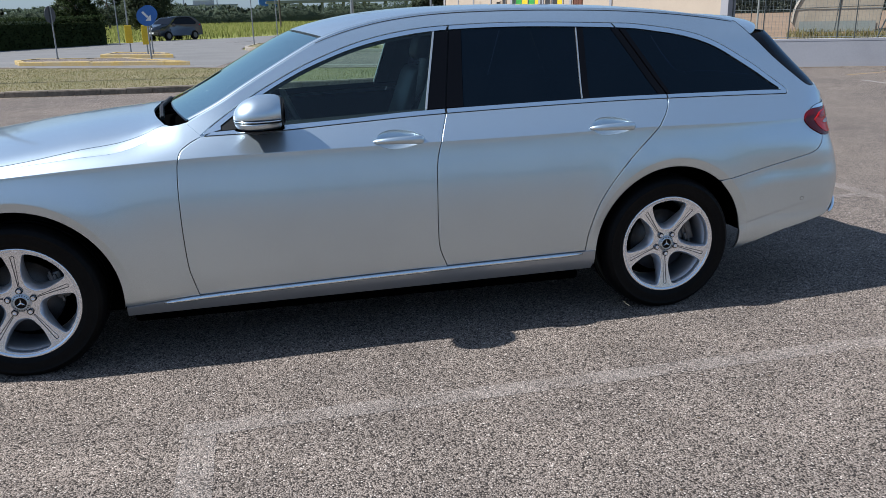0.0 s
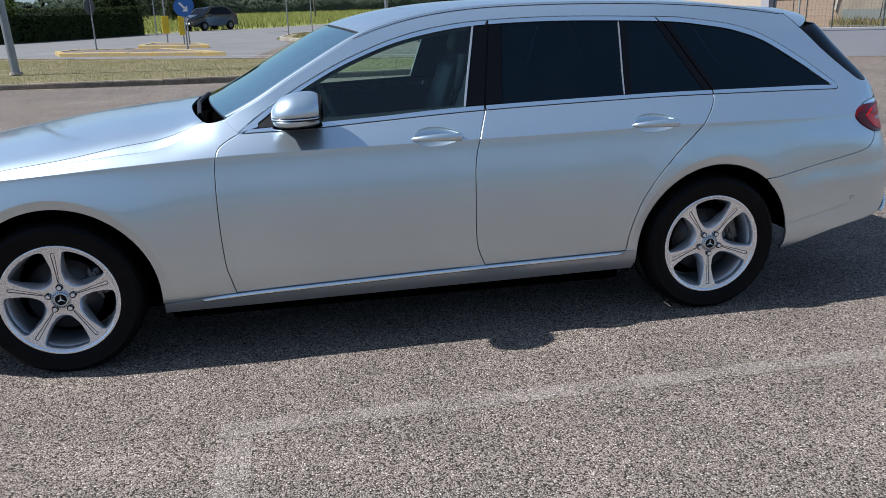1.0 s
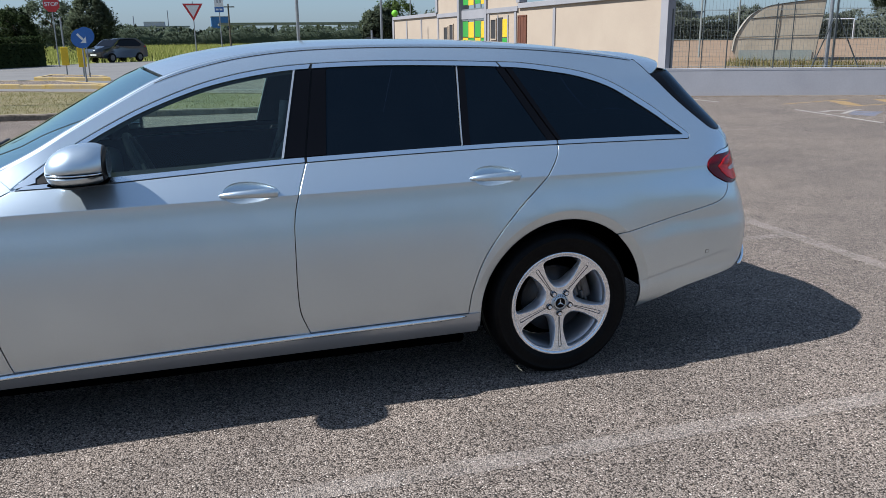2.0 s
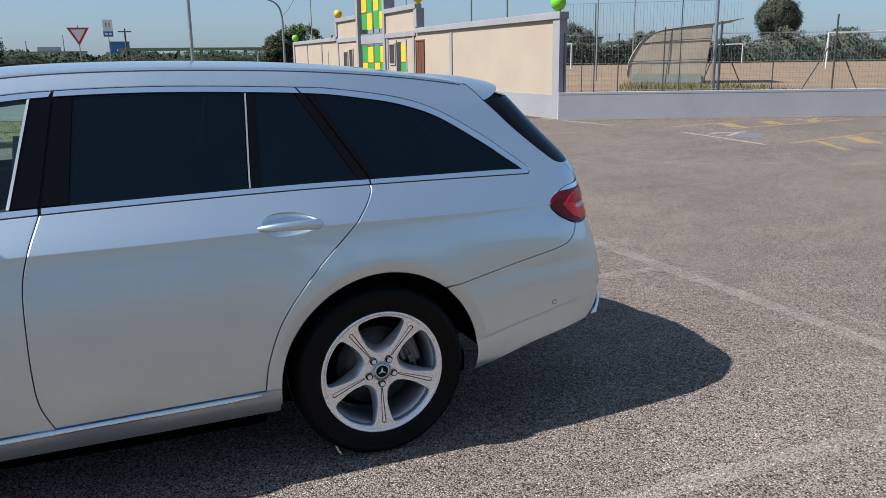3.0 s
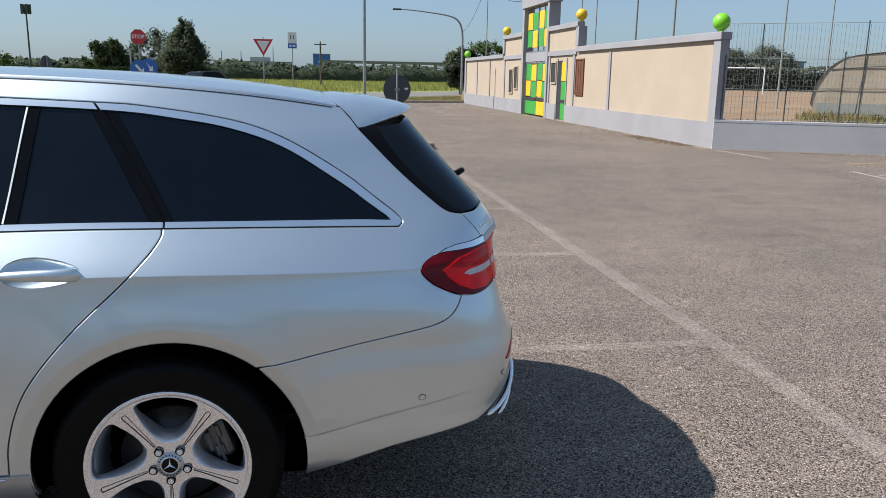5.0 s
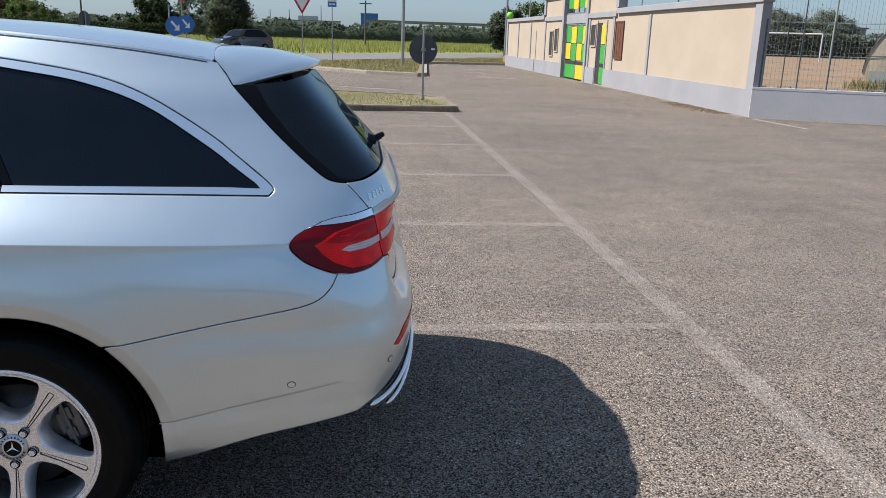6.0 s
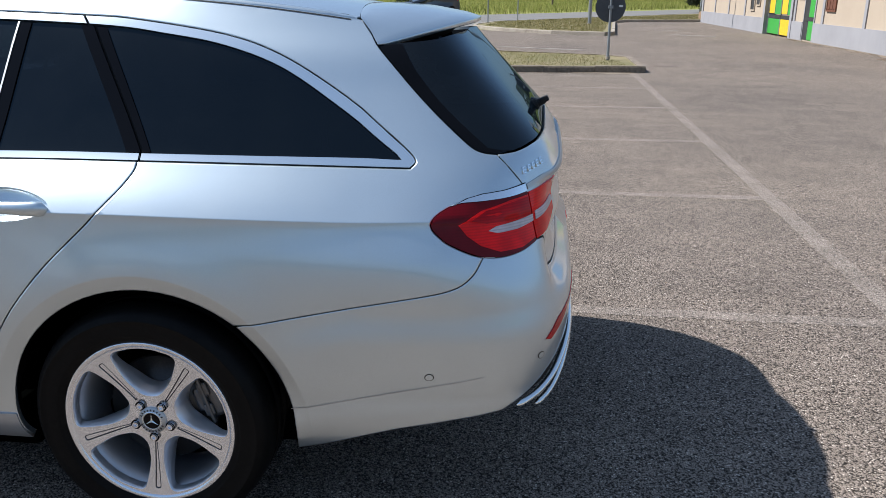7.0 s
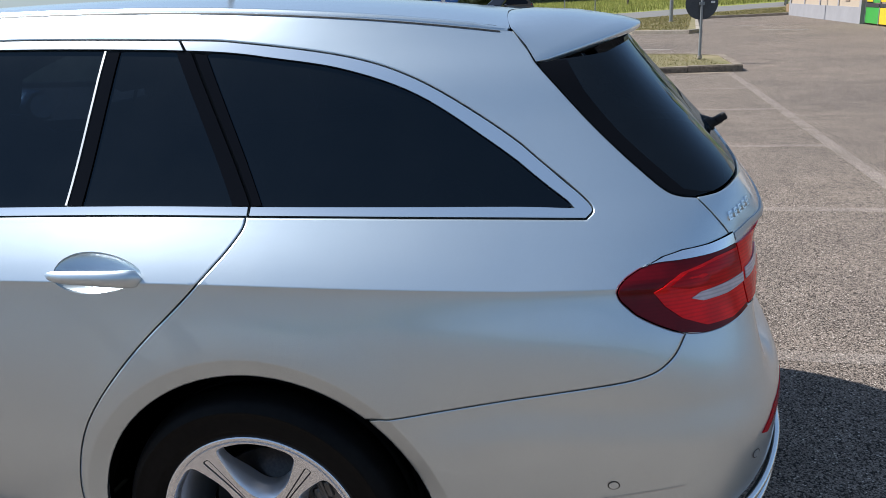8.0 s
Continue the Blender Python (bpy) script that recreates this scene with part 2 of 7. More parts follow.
def rod(a, b, r0, r1=None, seg=12, bm=None):
    """A round bar from a to b."""
    bm = bm or bmesh.new()
    a, b = Vector(a), Vector(b)
    q = (b - a).to_track_quat("Z", "Y").to_matrix().to_4x4()
    bmesh.ops.create_cone(bm, cap_ends=True, segments=seg, radius1=r0, radius2=r0 if r1 is None else r1, depth=(b - a).length, matrix=Matrix.Translation((a + b) / 2) @ q)
    return bm


def tube(points, radius, seg=8):
    """Verts and faces of a pipe along points."""
    pts = [Vector(p) for p in points]
    vs, fs = [], []
    for i, p in enumerate(pts):
        d = (pts[min(i + 1, len(pts) - 1)] - pts[max(i - 1, 0)]).normalized()
        u = d.cross(Vector((0, 0, 1)) if abs(d.z) < 0.9 else Vector((1, 0, 0))).normalized()
        w = d.cross(u)
        r = radius[i] if isinstance(radius, (list, tuple)) else radius
        vs += [p + (u * math.cos(2 * math.pi * k / seg) + w * math.sin(2 * math.pi * k / seg)) * r for k in range(seg)]
    for i in range(len(pts) - 1):
        fs += [(i * seg + k, i * seg + (k + 1) % seg, (i + 1) * seg + (k + 1) % seg, (i + 1) * seg + k) for k in range(seg)]
    fs += [tuple(range(seg))[::-1], tuple((len(pts) - 1) * seg + k for k in range(seg))]
    return vs, fs


def spin(profile, axis_at, seg=48, closed=False):
    """Verts and faces of a profile of (radius, y) turned about the y axis through axis_at."""
    cx, cy, cz = axis_at
    vs, fs, n = [], [], len(profile)
    for k in range(seg):
        a = 2 * math.pi * k / seg
        vs += [(cx + r * math.cos(a), cy + y, cz + r * math.sin(a)) for r, y in profile]
    for k in range(seg):
        for i in range(n if closed else n - 1):
            j = (i + 1) % n
            fs.append((k * n + i, k * n + j, ((k + 1) % seg) * n + j, ((k + 1) % seg) * n + i))
    return vs, fs


def curve_through(pts, per=6):
    """A smooth curve through points of the plane."""
    p = [np.array(q, float) for q in pts]
    p = [2 * p[0] - p[1]] + p + [2 * p[-1] - p[-2]]
    out = []
    for i in range(1, len(p) - 2):
        for k in range(per):
            t = k / per
            out.append(0.5 * (2 * p[i] + (p[i + 1] - p[i - 1]) * t + (2 * p[i - 1] - 5 * p[i] + 4 * p[i + 1] - p[i + 2]) * t * t + (3 * p[i] - p[i - 1] - 3 * p[i + 1] + p[i + 2]) * t ** 3))
    out.append(p[-2])
    return [tuple(q) for q in out]


def inside(poly, pts):
    """Which of pts lie in the polygon."""
    x, y = pts[:, 0], pts[:, 1]
    r = np.zeros(len(pts), bool)
    px, py = poly[:, 0], poly[:, 1]
    qx, qy = np.roll(px, -1), np.roll(py, -1)
    for a, b, c, d in zip(px, py, qx, qy):
        if b != d:
            r ^= ((b > y) != (d > y)) & (x < (c - a) * (y - b) / (d - b) + a)
    return r


def outline(pts, step):
    """A closed polygon with points at most step apart, counterclockwise, without doubled points."""
    p = [np.array(q, float) for q in pts]
    p = [q for i, q in enumerate(p) if np.hypot(*(q - p[i - 1])) > 1e-4]
    out = []
    for a, b in zip(p, p[1:] + p[:1]):
        n = max(1, int(np.ceil(np.hypot(*(b - a)) / step)))
        out += [a + (b - a) * k / n for k in range(n)]
    out = np.array(out)
    x, y = out[:, 0], out[:, 1]
    if np.sum(x * np.roll(y, -1) - np.roll(x, -1) * y) < 0:
        out = out[::-1]
    return out


def inset(poly, d):
    e = np.roll(poly, -1, 0) - poly
    e = e / np.maximum(np.hypot(e[:, 0], e[:, 1]), 1e-9)[:, None]
    n = np.stack([-e[:, 1], e[:, 0]], -1)
    m = n + np.roll(n, 1, 0)
    return poly + m * (2 * d / np.maximum(np.sum(m * m, 1), 0.7))[:, None]


def sheet(pts, surf, step=0.035, gap=0.0, depth=0.012, lift=0.0, holes=(), mirror=None, rim=None, extra=None, inward=None, roll=0.0, lean=None):
    """A trimmed piece of a curved surface, with its edge turned in. surf maps the plane to space; lean rounds its shading; returns verts, faces, normals."""
    poly = outline(pts, rim or step * 0.7)
    if gap:
        poly = inset(poly, gap)
    rings = [poly] + [outline(h, rim or step * 0.7) for h in holes]
    lo, hi = poly.min(0), poly.max(0)
    gx, gy = np.meshgrid(np.arange(lo[0] + step / 2, hi[0], step), np.arange(lo[1] + step / 2, hi[1], step))
    g = np.stack([gx.ravel(), gy.ravel()], -1)
    g = g + np.random.RandomState(7).uniform(-.06, .06, g.shape) * step
    if extra is not None:
        g = g[[np.min((extra[:, 0] - q[0]) ** 2 + (extra[:, 1] - q[1]) ** 2) > (step * 0.55) ** 2 for q in g]]
        g = np.concatenate([g, extra])
    keep = inside(poly, g)
    for h in rings[1:]:
        keep &= ~inside(h, g)
    g = g[keep]
    allb = np.concatenate(rings)
    if len(g):
        far = np.array([np.min((allb[:, 0] - q[0]) ** 2 + (allb[:, 1] - q[1]) ** 2) > (step * (0.45 if extra is None else 0.12)) ** 2 for q in g])
        g = g[far]
    nb = len(poly)
    if roll:
        inner = inset(poly, roll)
        ok = inside(poly, inner)
        ok &= np.array([np.min(np.hypot(*(poly - q).T)) > roll * .6 for q in inner])
        g = np.concatenate([g, inner[ok]]) if len(g) else inner[ok]
    pts2 = np.concatenate([allb, g]) if len(g) else allb
    edges, k = [], 0
    for r in rings:
        edges += [(k + i, k + (i + 1) % len(r)) for i in range(len(r))]
        k += len(r)
    vs, _, fs, *_ = delaunay_2d_cdt([Vector(q) for q in pts2], edges, [], 0, 1e-7)
    v2 = np.array([tuple(v) for v in vs])
    fs = np.array([f for f in fs if len(f) == 3])
    cen = v2[fs].mean(1)
    keep = inside(poly, cen)
    for h in rings[1:]:
        keep &= ~inside(h, cen)
    fs = fs[keep]

    def at(q):
        e = 1e-4
        p = surf(q[:, 0], q[:, 1])
        n = np.cross(surf(q[:, 0] + e, q[:, 1]) - p, surf(q[:, 0], q[:, 1] + e) - p)
        n = n / np.maximum(np.linalg.norm(n, axis=1), 1e-12)[:, None]
        return p + n * lift, n
    P3, N3 = at(v2)
    if lean is not None:
        N3 = N3 + lean(v2)
        N3 = N3 / np.linalg.norm(N3, axis=1)[:, None]
    if roll:
        away = P3[:nb] - at(inset(poly, roll))[0]
        away = away / np.maximum(np.linalg.norm(away, axis=1), 1e-9)[:, None]
        N3[:nb] = N3[:nb] + away * .9
        N3[:nb] /= np.linalg.norm(N3[:nb], axis=1)[:, None]
    verts, norms, faces = list(P3), list(N3), [tuple(f) for f in fs]
    if depth:
        for r in rings:
            a, n = at(r)
            k, m = len(verts), len(r)
            verts += list(a) + list(a - n * depth if inward is None else a + np.array(inward) * depth)
            norms += [(0, 0, 0)] * (2 * m)
            o = 1 if r is poly else -1
            faces += [(k + i, k + m + i, k + m + (i + 1) % m, k + (i + 1) % m)[::o] for i in range(m)]
    verts, norms = np.array(verts), np.array(norms)
    if mirror is not None:
        verts[:, 1] = 2 * mirror - verts[:, 1]
        norms[:, 1] *= -1
        faces = [f[::-1] for f in faces]
    return verts, faces, norms


def flat_sheet(pts, z):
    """A level polygon."""
    poly = outline(pts, 1e9)
    return [(x, y, z) for x, y in poly], [tuple(range(len(poly)))]


def slab(name, pts, z0, z1, mat, parent=None, label=""):
    """A polygon raised from z0 to z1."""
    poly = outline(pts, 1e9)
    n = len(poly)
    vs = [(x, y, z1) for x, y in poly] + [(x, y, z0) for x, y in poly]
    fs = [tuple(range(n))] + [(i, n + i, n + (i + 1) % n, (i + 1) % n) for i in range(n)]
    return from_data(name, vs, fs, mat, parent, label)

# ---- the silver estate car: one smooth body surface, cut into its panels ----
def table(xs, ys):
    """A smooth function through points, level beyond its ends."""
    xs, ys = np.array(xs, float), np.array(ys, float)
    m = np.gradient(ys, xs)

    def f(x):
        x = np.clip(x, xs[0], xs[-1])
        i = np.clip(np.searchsorted(xs, x) - 1, 0, len(xs) - 2)
        h = xs[i + 1] - xs[i]
        t = (x - xs[i]) / h
        return (2 * t**3 - 3 * t**2 + 1) * ys[i] + (t**3 - 2 * t**2 + t) * h * m[i] + (3 * t**2 - 2 * t**3) * ys[i + 1] + (t**3 - t**2) * h * m[i + 1]
    return f


YC, XEND, CORNER = 0.88, 3.5, 1.2      # centre line; where the side turns into the rear; length of that turn
SLOPE = ((.16, -1.0), (.24, -.85), (.30, -.30), (.36, -.15), (.45, -.10), (.58, -.03), (.66, .05), (.74, .13), (.82, .15), (.87, .10), (.8915, .0), (.8945, .62), (.95, .74), (1.0, .76), (1.03, .72), (1.06, .60), (1.10, .57), (1.20, .55), (1.30, .56), (1.36, .64), (1.40, .78), (1.43, .95), (1.455, 1.4), (1.47, 1.8))


def profile():
    """The side's profile, built up from its slope: sharp at the shoulder line, curved elsewhere."""
    zz = np.linspace(.16, 1.47, 2621)
    sl = np.interp(zz, [p[0] for p in SLOPE], [p[1] for p in SLOPE])
    yy = np.concatenate([[0], np.cumsum((sl[1:] + sl[:-1]) / 2 * np.diff(zz))])
    yy += -.014 - np.interp(.893, zz, yy)
    return lambda z: np.interp(z, zz, yy)


flank = profile()
taper = table([.2, .6, .8, .9, 1.03, 1.2, 1.3, 1.37, 1.4], [.075, .072, .06, .08, .085, .11, .126, .18, .2])
square = table([.2, .6, .82, .93, 1.03, 1.3, 1.4], [5, 5, 3.6, 3.8, 4.5, 4, 4])
tail = table([.2, .27, .35, .53, .70, .82, .90, .945, .97, 1.03, 1.15, 1.3, 1.38], [3.953, 4.0, 4.04, 4.066, 4.058, 4.039, 4.022, 4.015, 4.008, 3.983, 3.88, 3.745, 3.68])


def ease(a, b, x):
    t = np.clip((x - a) / (b - a), 0, 1)
    return t * t * (3 - 2 * t)


rear_step = table([.40, .53, .60, .64, .66, .68, .695, .71, .79, .83, .92, .945, .962, .985, 1.03, 1.10], [0, 0, .004, .004, -.004, -.022, -.036, -.040, -.034, -.012, -.008, .002, .016, .012, .003, 0])   # how the rear face steps in and out
LIP = .434      # radius at which the wheel arch's lip turns in
shoulder = table([-.5, -.13, .29, .73, 1.2, 2.2, 2.9, 3.25, 3.55], [-.09, -.058, -.026, -.005, .001, .009, .018, .010, .003])   # how the shoulder line climbs


def crease_z(x):
    """Height of the shoulder line."""
    z = .893 + shoulder(x)
    for _ in range(8):
        z = .893 + shoulder(x) * np.clip(1 - abs(z - .88) / .25, 0, 1)
    return z


def side_y(x, z):
    y = flank(z - shoulder(x) * np.clip(1 - abs(z - .88) / .25, 0, 1))
    y = y + taper(z) * np.clip(x - 2.7, 0, 9) ** 2
    f = np.clip((.95 - x) / .5, 0, 1)
    y = y + f * f * (3 - 2 * f) * .30 * np.clip(z - crease_z(x), 0, 9)
    y = y + 6.0 * ease(.72, .42, x) * np.clip(z - crease_z(x), 0, .08) ** 2      # the wing rounds over towards the bonnet
    for cx in (.01, 2.951):
        r = np.hypot(x - cx, z - .320)
        y = y - (.009 if cx < 1 else .005) * np.exp(-(np.clip(r - LIP, 0, 9) / (.11 if cx < 1 else .075)) ** 2) * ease(-.1, .45, (z - .320) / np.maximum(r, 1e-6))
        y = y + .42 * np.clip(LIP - r, 0, .06) * ease(-.1, .45, (z - .320) / np.maximum(r, 1e-6))
    d = .3925 + .236 * (x - 3.351) - z      # the bumper's lower part stands proud of the groove above it
    y = y - .006 * ease(3.1, 3.34, x) * ease(-.004, .05, d)
    d = .625 + .20 * (x - 3.204) - z        # and swells out below its upper seam
    y = y - .013 * ease(3.2, 3.5, x) * ease(.012, .10, d)
    return y + .035 * np.clip(.35 - x, 0, 9) ** 2


def body(s, z):
    """The near side and its turn into nose and tail: s runs along the side, then round to the centre line."""
    s, z = np.broadcast_arrays(np.asarray(s, float), np.asarray(z, float))
    b = YC - side_y(np.clip(s, -.3, XEND), z)
    th = np.clip((s - XEND) / CORNER, 1e-9, 1) * np.pi / 2
    n = square(z)
    sn, cs = np.sin(th), np.abs(np.cos(th)) + 1e-9
    rho = ((sn / (tail(z) - XEND)) ** n + (cs / b) ** n) ** (-1 / n)
    ex = np.where(s > XEND, rho * sn, 0)
    hw = np.where(s > XEND, rho * cs, b)
    hw = hw - ex * 1.6 * taper(z) * np.clip(hw / b, 0, 1) ** 2
    x = np.where(s > XEND, XEND + ex + rear_step(z) * ease(3.955, 4.09, s), s)
    tf = np.clip((-.3 - s) / CORNER, 1e-9, 1) * np.pi / 2
    sn, cs = np.sin(tf), np.abs(np.cos(tf)) + 1e-9
    nose = .54 - .25 * np.clip(z - .62, 0, 1) - .3 * np.clip(.4 - z, 0, 1)
    rf = ((sn / nose) ** 2.6 + (cs / b) ** 2.6) ** (-1 / 2.6)
    x = np.where(s < -.3, -.3 - rf * sn, x)
    hw = np.where(s < -.3, rf * cs, hw)
    return np.stack([x, YC - hw, z], -1)


EDGE = curve_through([(.70, 1.012), (.722, 1.024), (.858, 1.089), (.982, 1.16), (1.108, 1.23), (1.236, 1.299), (1.319, 1.338), (1.47, 1.384), (1.656, 1.421), (1.897, 1.444), (2.222, 1.451), (2.57, 1.446), (2.854, 1.434), (3.158, 1.409), (3.433, 1.374), (3.6, 1.345)], 4)
edge_z = table([p[0] for p in EDGE], [p[1] for p in EDGE])
hood_z = table([-.85, -.6, -.45, -.135, .07, .281, .5, .567, .63, .70], [.70, .78, .825, .873, .891, .91, .936, .962, .995, 1.012])


def roof(x, w):
    """Roof and windscreen; w runs 0 to 2 from the near edge to the far one."""
    x, w = np.broadcast_arrays(np.asarray(x, float), np.asarray(w, float))
    z = edge_z(x)
    e = body(np.minimum(x, 3.49), z)
    u = w - 1
    y = YC + u * (YC - e[..., 1])
    crown = .03
    z = z + crown * (1 - abs(u) ** 2.6)
    return np.stack([x - .12 * ease(2.3, 1.3, x) * (1 - u * u), y, z], -1)


hood_top = table([-.85, -.5, -.3, -.1, .1, .3, .45, .6, .7], [.765, .862, .912, .949, .974, .995, 1.009, 1.022, 1.030])


def bonnet(x, w):
    x, w = np.broadcast_arrays(np.asarray(x, float), np.asarray(w, float))
    z = hood_z(x)
    e = body(np.maximum(x, -.3), z)
    u = w - 1
    y = YC + u * (YC - e[..., 1])
    z = z + (hood_top(x) - z) * (1 - abs(u) ** 3.2) - .0042
    return np.stack([x - .09 * ease(-.4, .6, x) * (1 - u * u) - .16 * ease(-.1, -.6, x) * (1 - u * u), y, z], -1)


car = thing("estate_car", "silver metallic estate car parked in a bay on asphalt", "car")
MIR = {"near": None, "far": YC}


def panel(name, pts, mat, parent=car, label="", surf=body, step=0.024, gap=0.0018, depth=0.014, lift=0.0, holes=(), sides=("near", "far"), rim=0.016, extra=None, lean=None):
    """One trimmed panel on the near side and its mirror image on the far side."""
    rim = rim if extra is None else .007
    made = []
    for sd in sides:
        v, f, n = sheet(pts, surf, step if sd == "near" else step * 3, gap, depth, lift, holes, MIR[sd], rim if sd == "near" else rim * 2, extra if sd == "near" else None, None, .0032 if mat is PAINT and surf is body and sd == "near" and gap and name != "front_wing" else 0.0, lean)
        made.append(from_data(name, v, f, mat, parent, label, True, n))
    return made


def arc(cx, cz, r, a0, a1, n=24):
    return [(cx + r * math.cos(radians(a0 + (a1 - a0) * k / n)), cz + r * math.sin(radians(a0 + (a1 - a0) * k / n))) for k in range(n + 1)]


# lines of the side view, front to rear
BELT = curve_through([(.79, .968), (1.10, .975), (1.40, .990), (1.848, 1.010), (2.577, 1.026), (2.948, 1.027), (3.307, 1.022), (3.636, 1.014)], 6)
BELT_TOP = curve_through([(.83, .984), (1.085, .996), (1.39, 1.009), (1.76, 1.028), (2.57, 1.045), (2.94, 1.046), (3.45, 1.040), (3.617, 1.034)], 6)
TOP_OUT = curve_through([(.79, .974), (.852, 1.020), (.977, 1.100), (1.128, 1.181), (1.281, 1.251), (1.487, 1.323), (1.696, 1.366), (1.92, 1.386), (2.276, 1.392), (2.73, 1.378), (2.886, 1.367), (3.122, 1.331), (3.277, 1.281), (3.432, 1.195), (3.565, 1.105), (3.630, 1.055), (3.650, 1.030), (3.636, 1.014)], 6)
TOP_IN = curve_through([(.87, 1.005), (.98, 1.078), (1.126, 1.160), (1.279, 1.231), (1.485, 1.302), (1.70, 1.345), (1.92, 1.366), (2.28, 1.371), (2.766, 1.354), (2.97, 1.331), (3.126, 1.303), (3.28, 1.250), (3.436, 1.157), (3.55, 1.080), (3.617, 1.034)], 6)
SEAM_A = curve_through([(.785, .968), (.730, .940), (.692, .902), (.678, .802), (.676, .612), (.683, .433), (.698, .355), (.714, .289)], 5)
SEAM_B = curve_through([(1.848, 1.010), (1.808, .906), (1.783, .80), (1.777, .65), (1.777, .509), (1.786, .409), (1.822, .315)], 5)
SEAM_C = curve_through([(2.942, 1.027), (2.939, 1.005), (2.920, .975), (2.895, .945), (2.838, .885), (2.692, .745), (2.572, .592), (2.516, .445), (2.500, .330)], 5)
SILL = curve_through([(.405, .259), (.714, .288), (1.20, .305), (1.82, .320), (2.53, .331)], 5)
SEAM_R = curve_through([(3.204, .625), (3.342, .651), (3.604, .703), (3.716, .729), (3.763, .761), (3.790, .803)], 5)
LAMP_TOP = curve_through([(3.678, .889), (3.683, .901), (3.703, .917), (3.742, .933), (3.80, .935), (3.868, .937), (3.927, .942)], 5)
LAMP_LOW = curve_through([(3.678, .889), (3.682, .877), (3.693, .863), (3.719, .840), (3.777, .810), (3.83, .800), (3.89, .803), (3.944, .814)], 5)
GATE = curve_through([(3.857, 1.039), (3.888, 1.0), (3.927, .942), (3.938, .86), (3.944, .820)], 5)
DPOST = curve_through([(3.527, 1.306), (3.596, 1.248), (3.682, 1.167), (3.755, 1.096), (3.795, 1.058), (3.822, 1.045), (3.857, 1.039)], 5)
REAR_ARCH = arc(2.951, .320, .392, 192, -10, 40)
FRONT_ARCH = arc(.01, .320, .395, 200, -10, 40)


def between(line, a, b):
    """The stretch of a line from x = a to x = b."""
    xs, zs = np.array([p[0] for p in line]), np.array([p[1] for p in line])
    mid = [p for p in line if min(a, b) < p[0] < max(a, b)]
    if a > b:
        mid = mid[::-1]
    return [(a, float(np.interp(a, xs, zs)))] + mid + [(b, float(np.interp(b, xs, zs)))]


CREASE = np.array([(x, float(crease_z(x)) + d) for x in np.arange(-.44, 3.70, .016) for d in (-.022, -.010, -.0035, -.0017, 0, .0017, .0035, .010, .022)])
LIPS = np.array([(cx + (LIP + d) * math.cos(radians(a)), .320 + (LIP + d) * math.sin(radians(a))) for cx in (.01, 2.951) for a in range(-4, 186, 3) for d in (-.02, -.003, .003, .015)])
CREASE = np.concatenate([CREASE, LIPS])
SHELF = np.array([(x, z) for x in np.arange(3.94, 4.69, .018) for z in np.arange(.60, .70, .009)])


def bowl_edge(s0, s1, z):
    """Outline of the bowl behind a door handle."""
    mid, hw = (s0 + s1) / 2 + .006, (s1 - s0) / 2 * .92
    return [(mid + hw * math.cos(a), z + .004 + .039 * math.sin(a) * (1 - .25 * math.cos(a))) for a in np.linspace(0, 2 * math.pi, 33)[:-1]]


UPPER = [p for p in EDGE if .78 < p[0] < 3.47]
panel("front_wing", [(.405, .262)] + SILL[1:6] + SEAM_A[::-1][1:] + [(.7265, 1.0203), (.66, 1.012), (.63, 1.0)] + [(x, float(hood_z(x)) - .0015) for x in np.linspace(.6, -.42, 18)] + [(-.50, .78), (-.47, .62), (-.44, .50)] + [p for p in FRONT_ARCH if p[1] > .32 or p[0] > 0], PAINT, extra=CREASE, label="silver front wing with wheel arch")
panel("front_door", SEAM_A + SILL[6:15] + SEAM_B[::-1] + [p for p in BELT if .8 < p[0] < 1.84][::-1], PAINT, extra=CREASE, holes=(bowl_edge(1.503, 1.733, .912),), label="silver front door")
panel("rear_door", SEAM_B + between(SILL, 1.823, 2.5) + SEAM_C[::-1] + [p for p in BELT if 1.85 < p[0] < 2.945][::-1], PAINT, extra=CREASE, holes=(bowl_edge(2.509, 2.738, .918),), label="silver rear door")
panel("body_side", [(.783, .970), (.7235, 1.0215)] + UPPER + [(3.471, 1.368), (3.50, 1.335)] + DPOST + GATE[1:10] + LAMP_TOP[::-1][1:] + LAMP_LOW[1:25] + SEAM_R[::-1] + [(3.202, .6245)] + [p for p in REAR_ARCH if p[0] < 3.20][::-1] + SEAM_C[::-1] + [p for p in BELT if p[0] > 2.95] + TOP_OUT[::-1], PAINT, extra=CREASE, label="silver quarter panel, pillars and roof rail in one")
panel("rear_bumper", [(3.206, .622)] + [p for p in REAR_ARCH if p[0] > 3.208] + [(3.365, .262), (3.597, .335), (3.72, .362), (3.83, .384), (3.89, .425), (3.945, .468), (4.015, .508), (4.2, .54), (4.7, .55), (4.7, .704), (4.11, .705), (4.06, .712), (4.035, .735), (4.018, .785), (3.988, .812), (3.95, .816)] + LAMP_LOW[::-1][1:16] + SEAM_R[::-1][:-1], PAINT, gap=.0006, extra=np.concatenate([LIPS, SHELF]), label="silver rear bumper")
panel("rear_diffuser", [(3.76, .37), (3.872, .43), (3.929, .475), (4.0, .512), (4.2, .54), (4.7, .55), (4.7, .42), (4.0, .415), (3.87, .405)], PLASTIC, gap=0, lift=-.022, label="black rear diffuser")
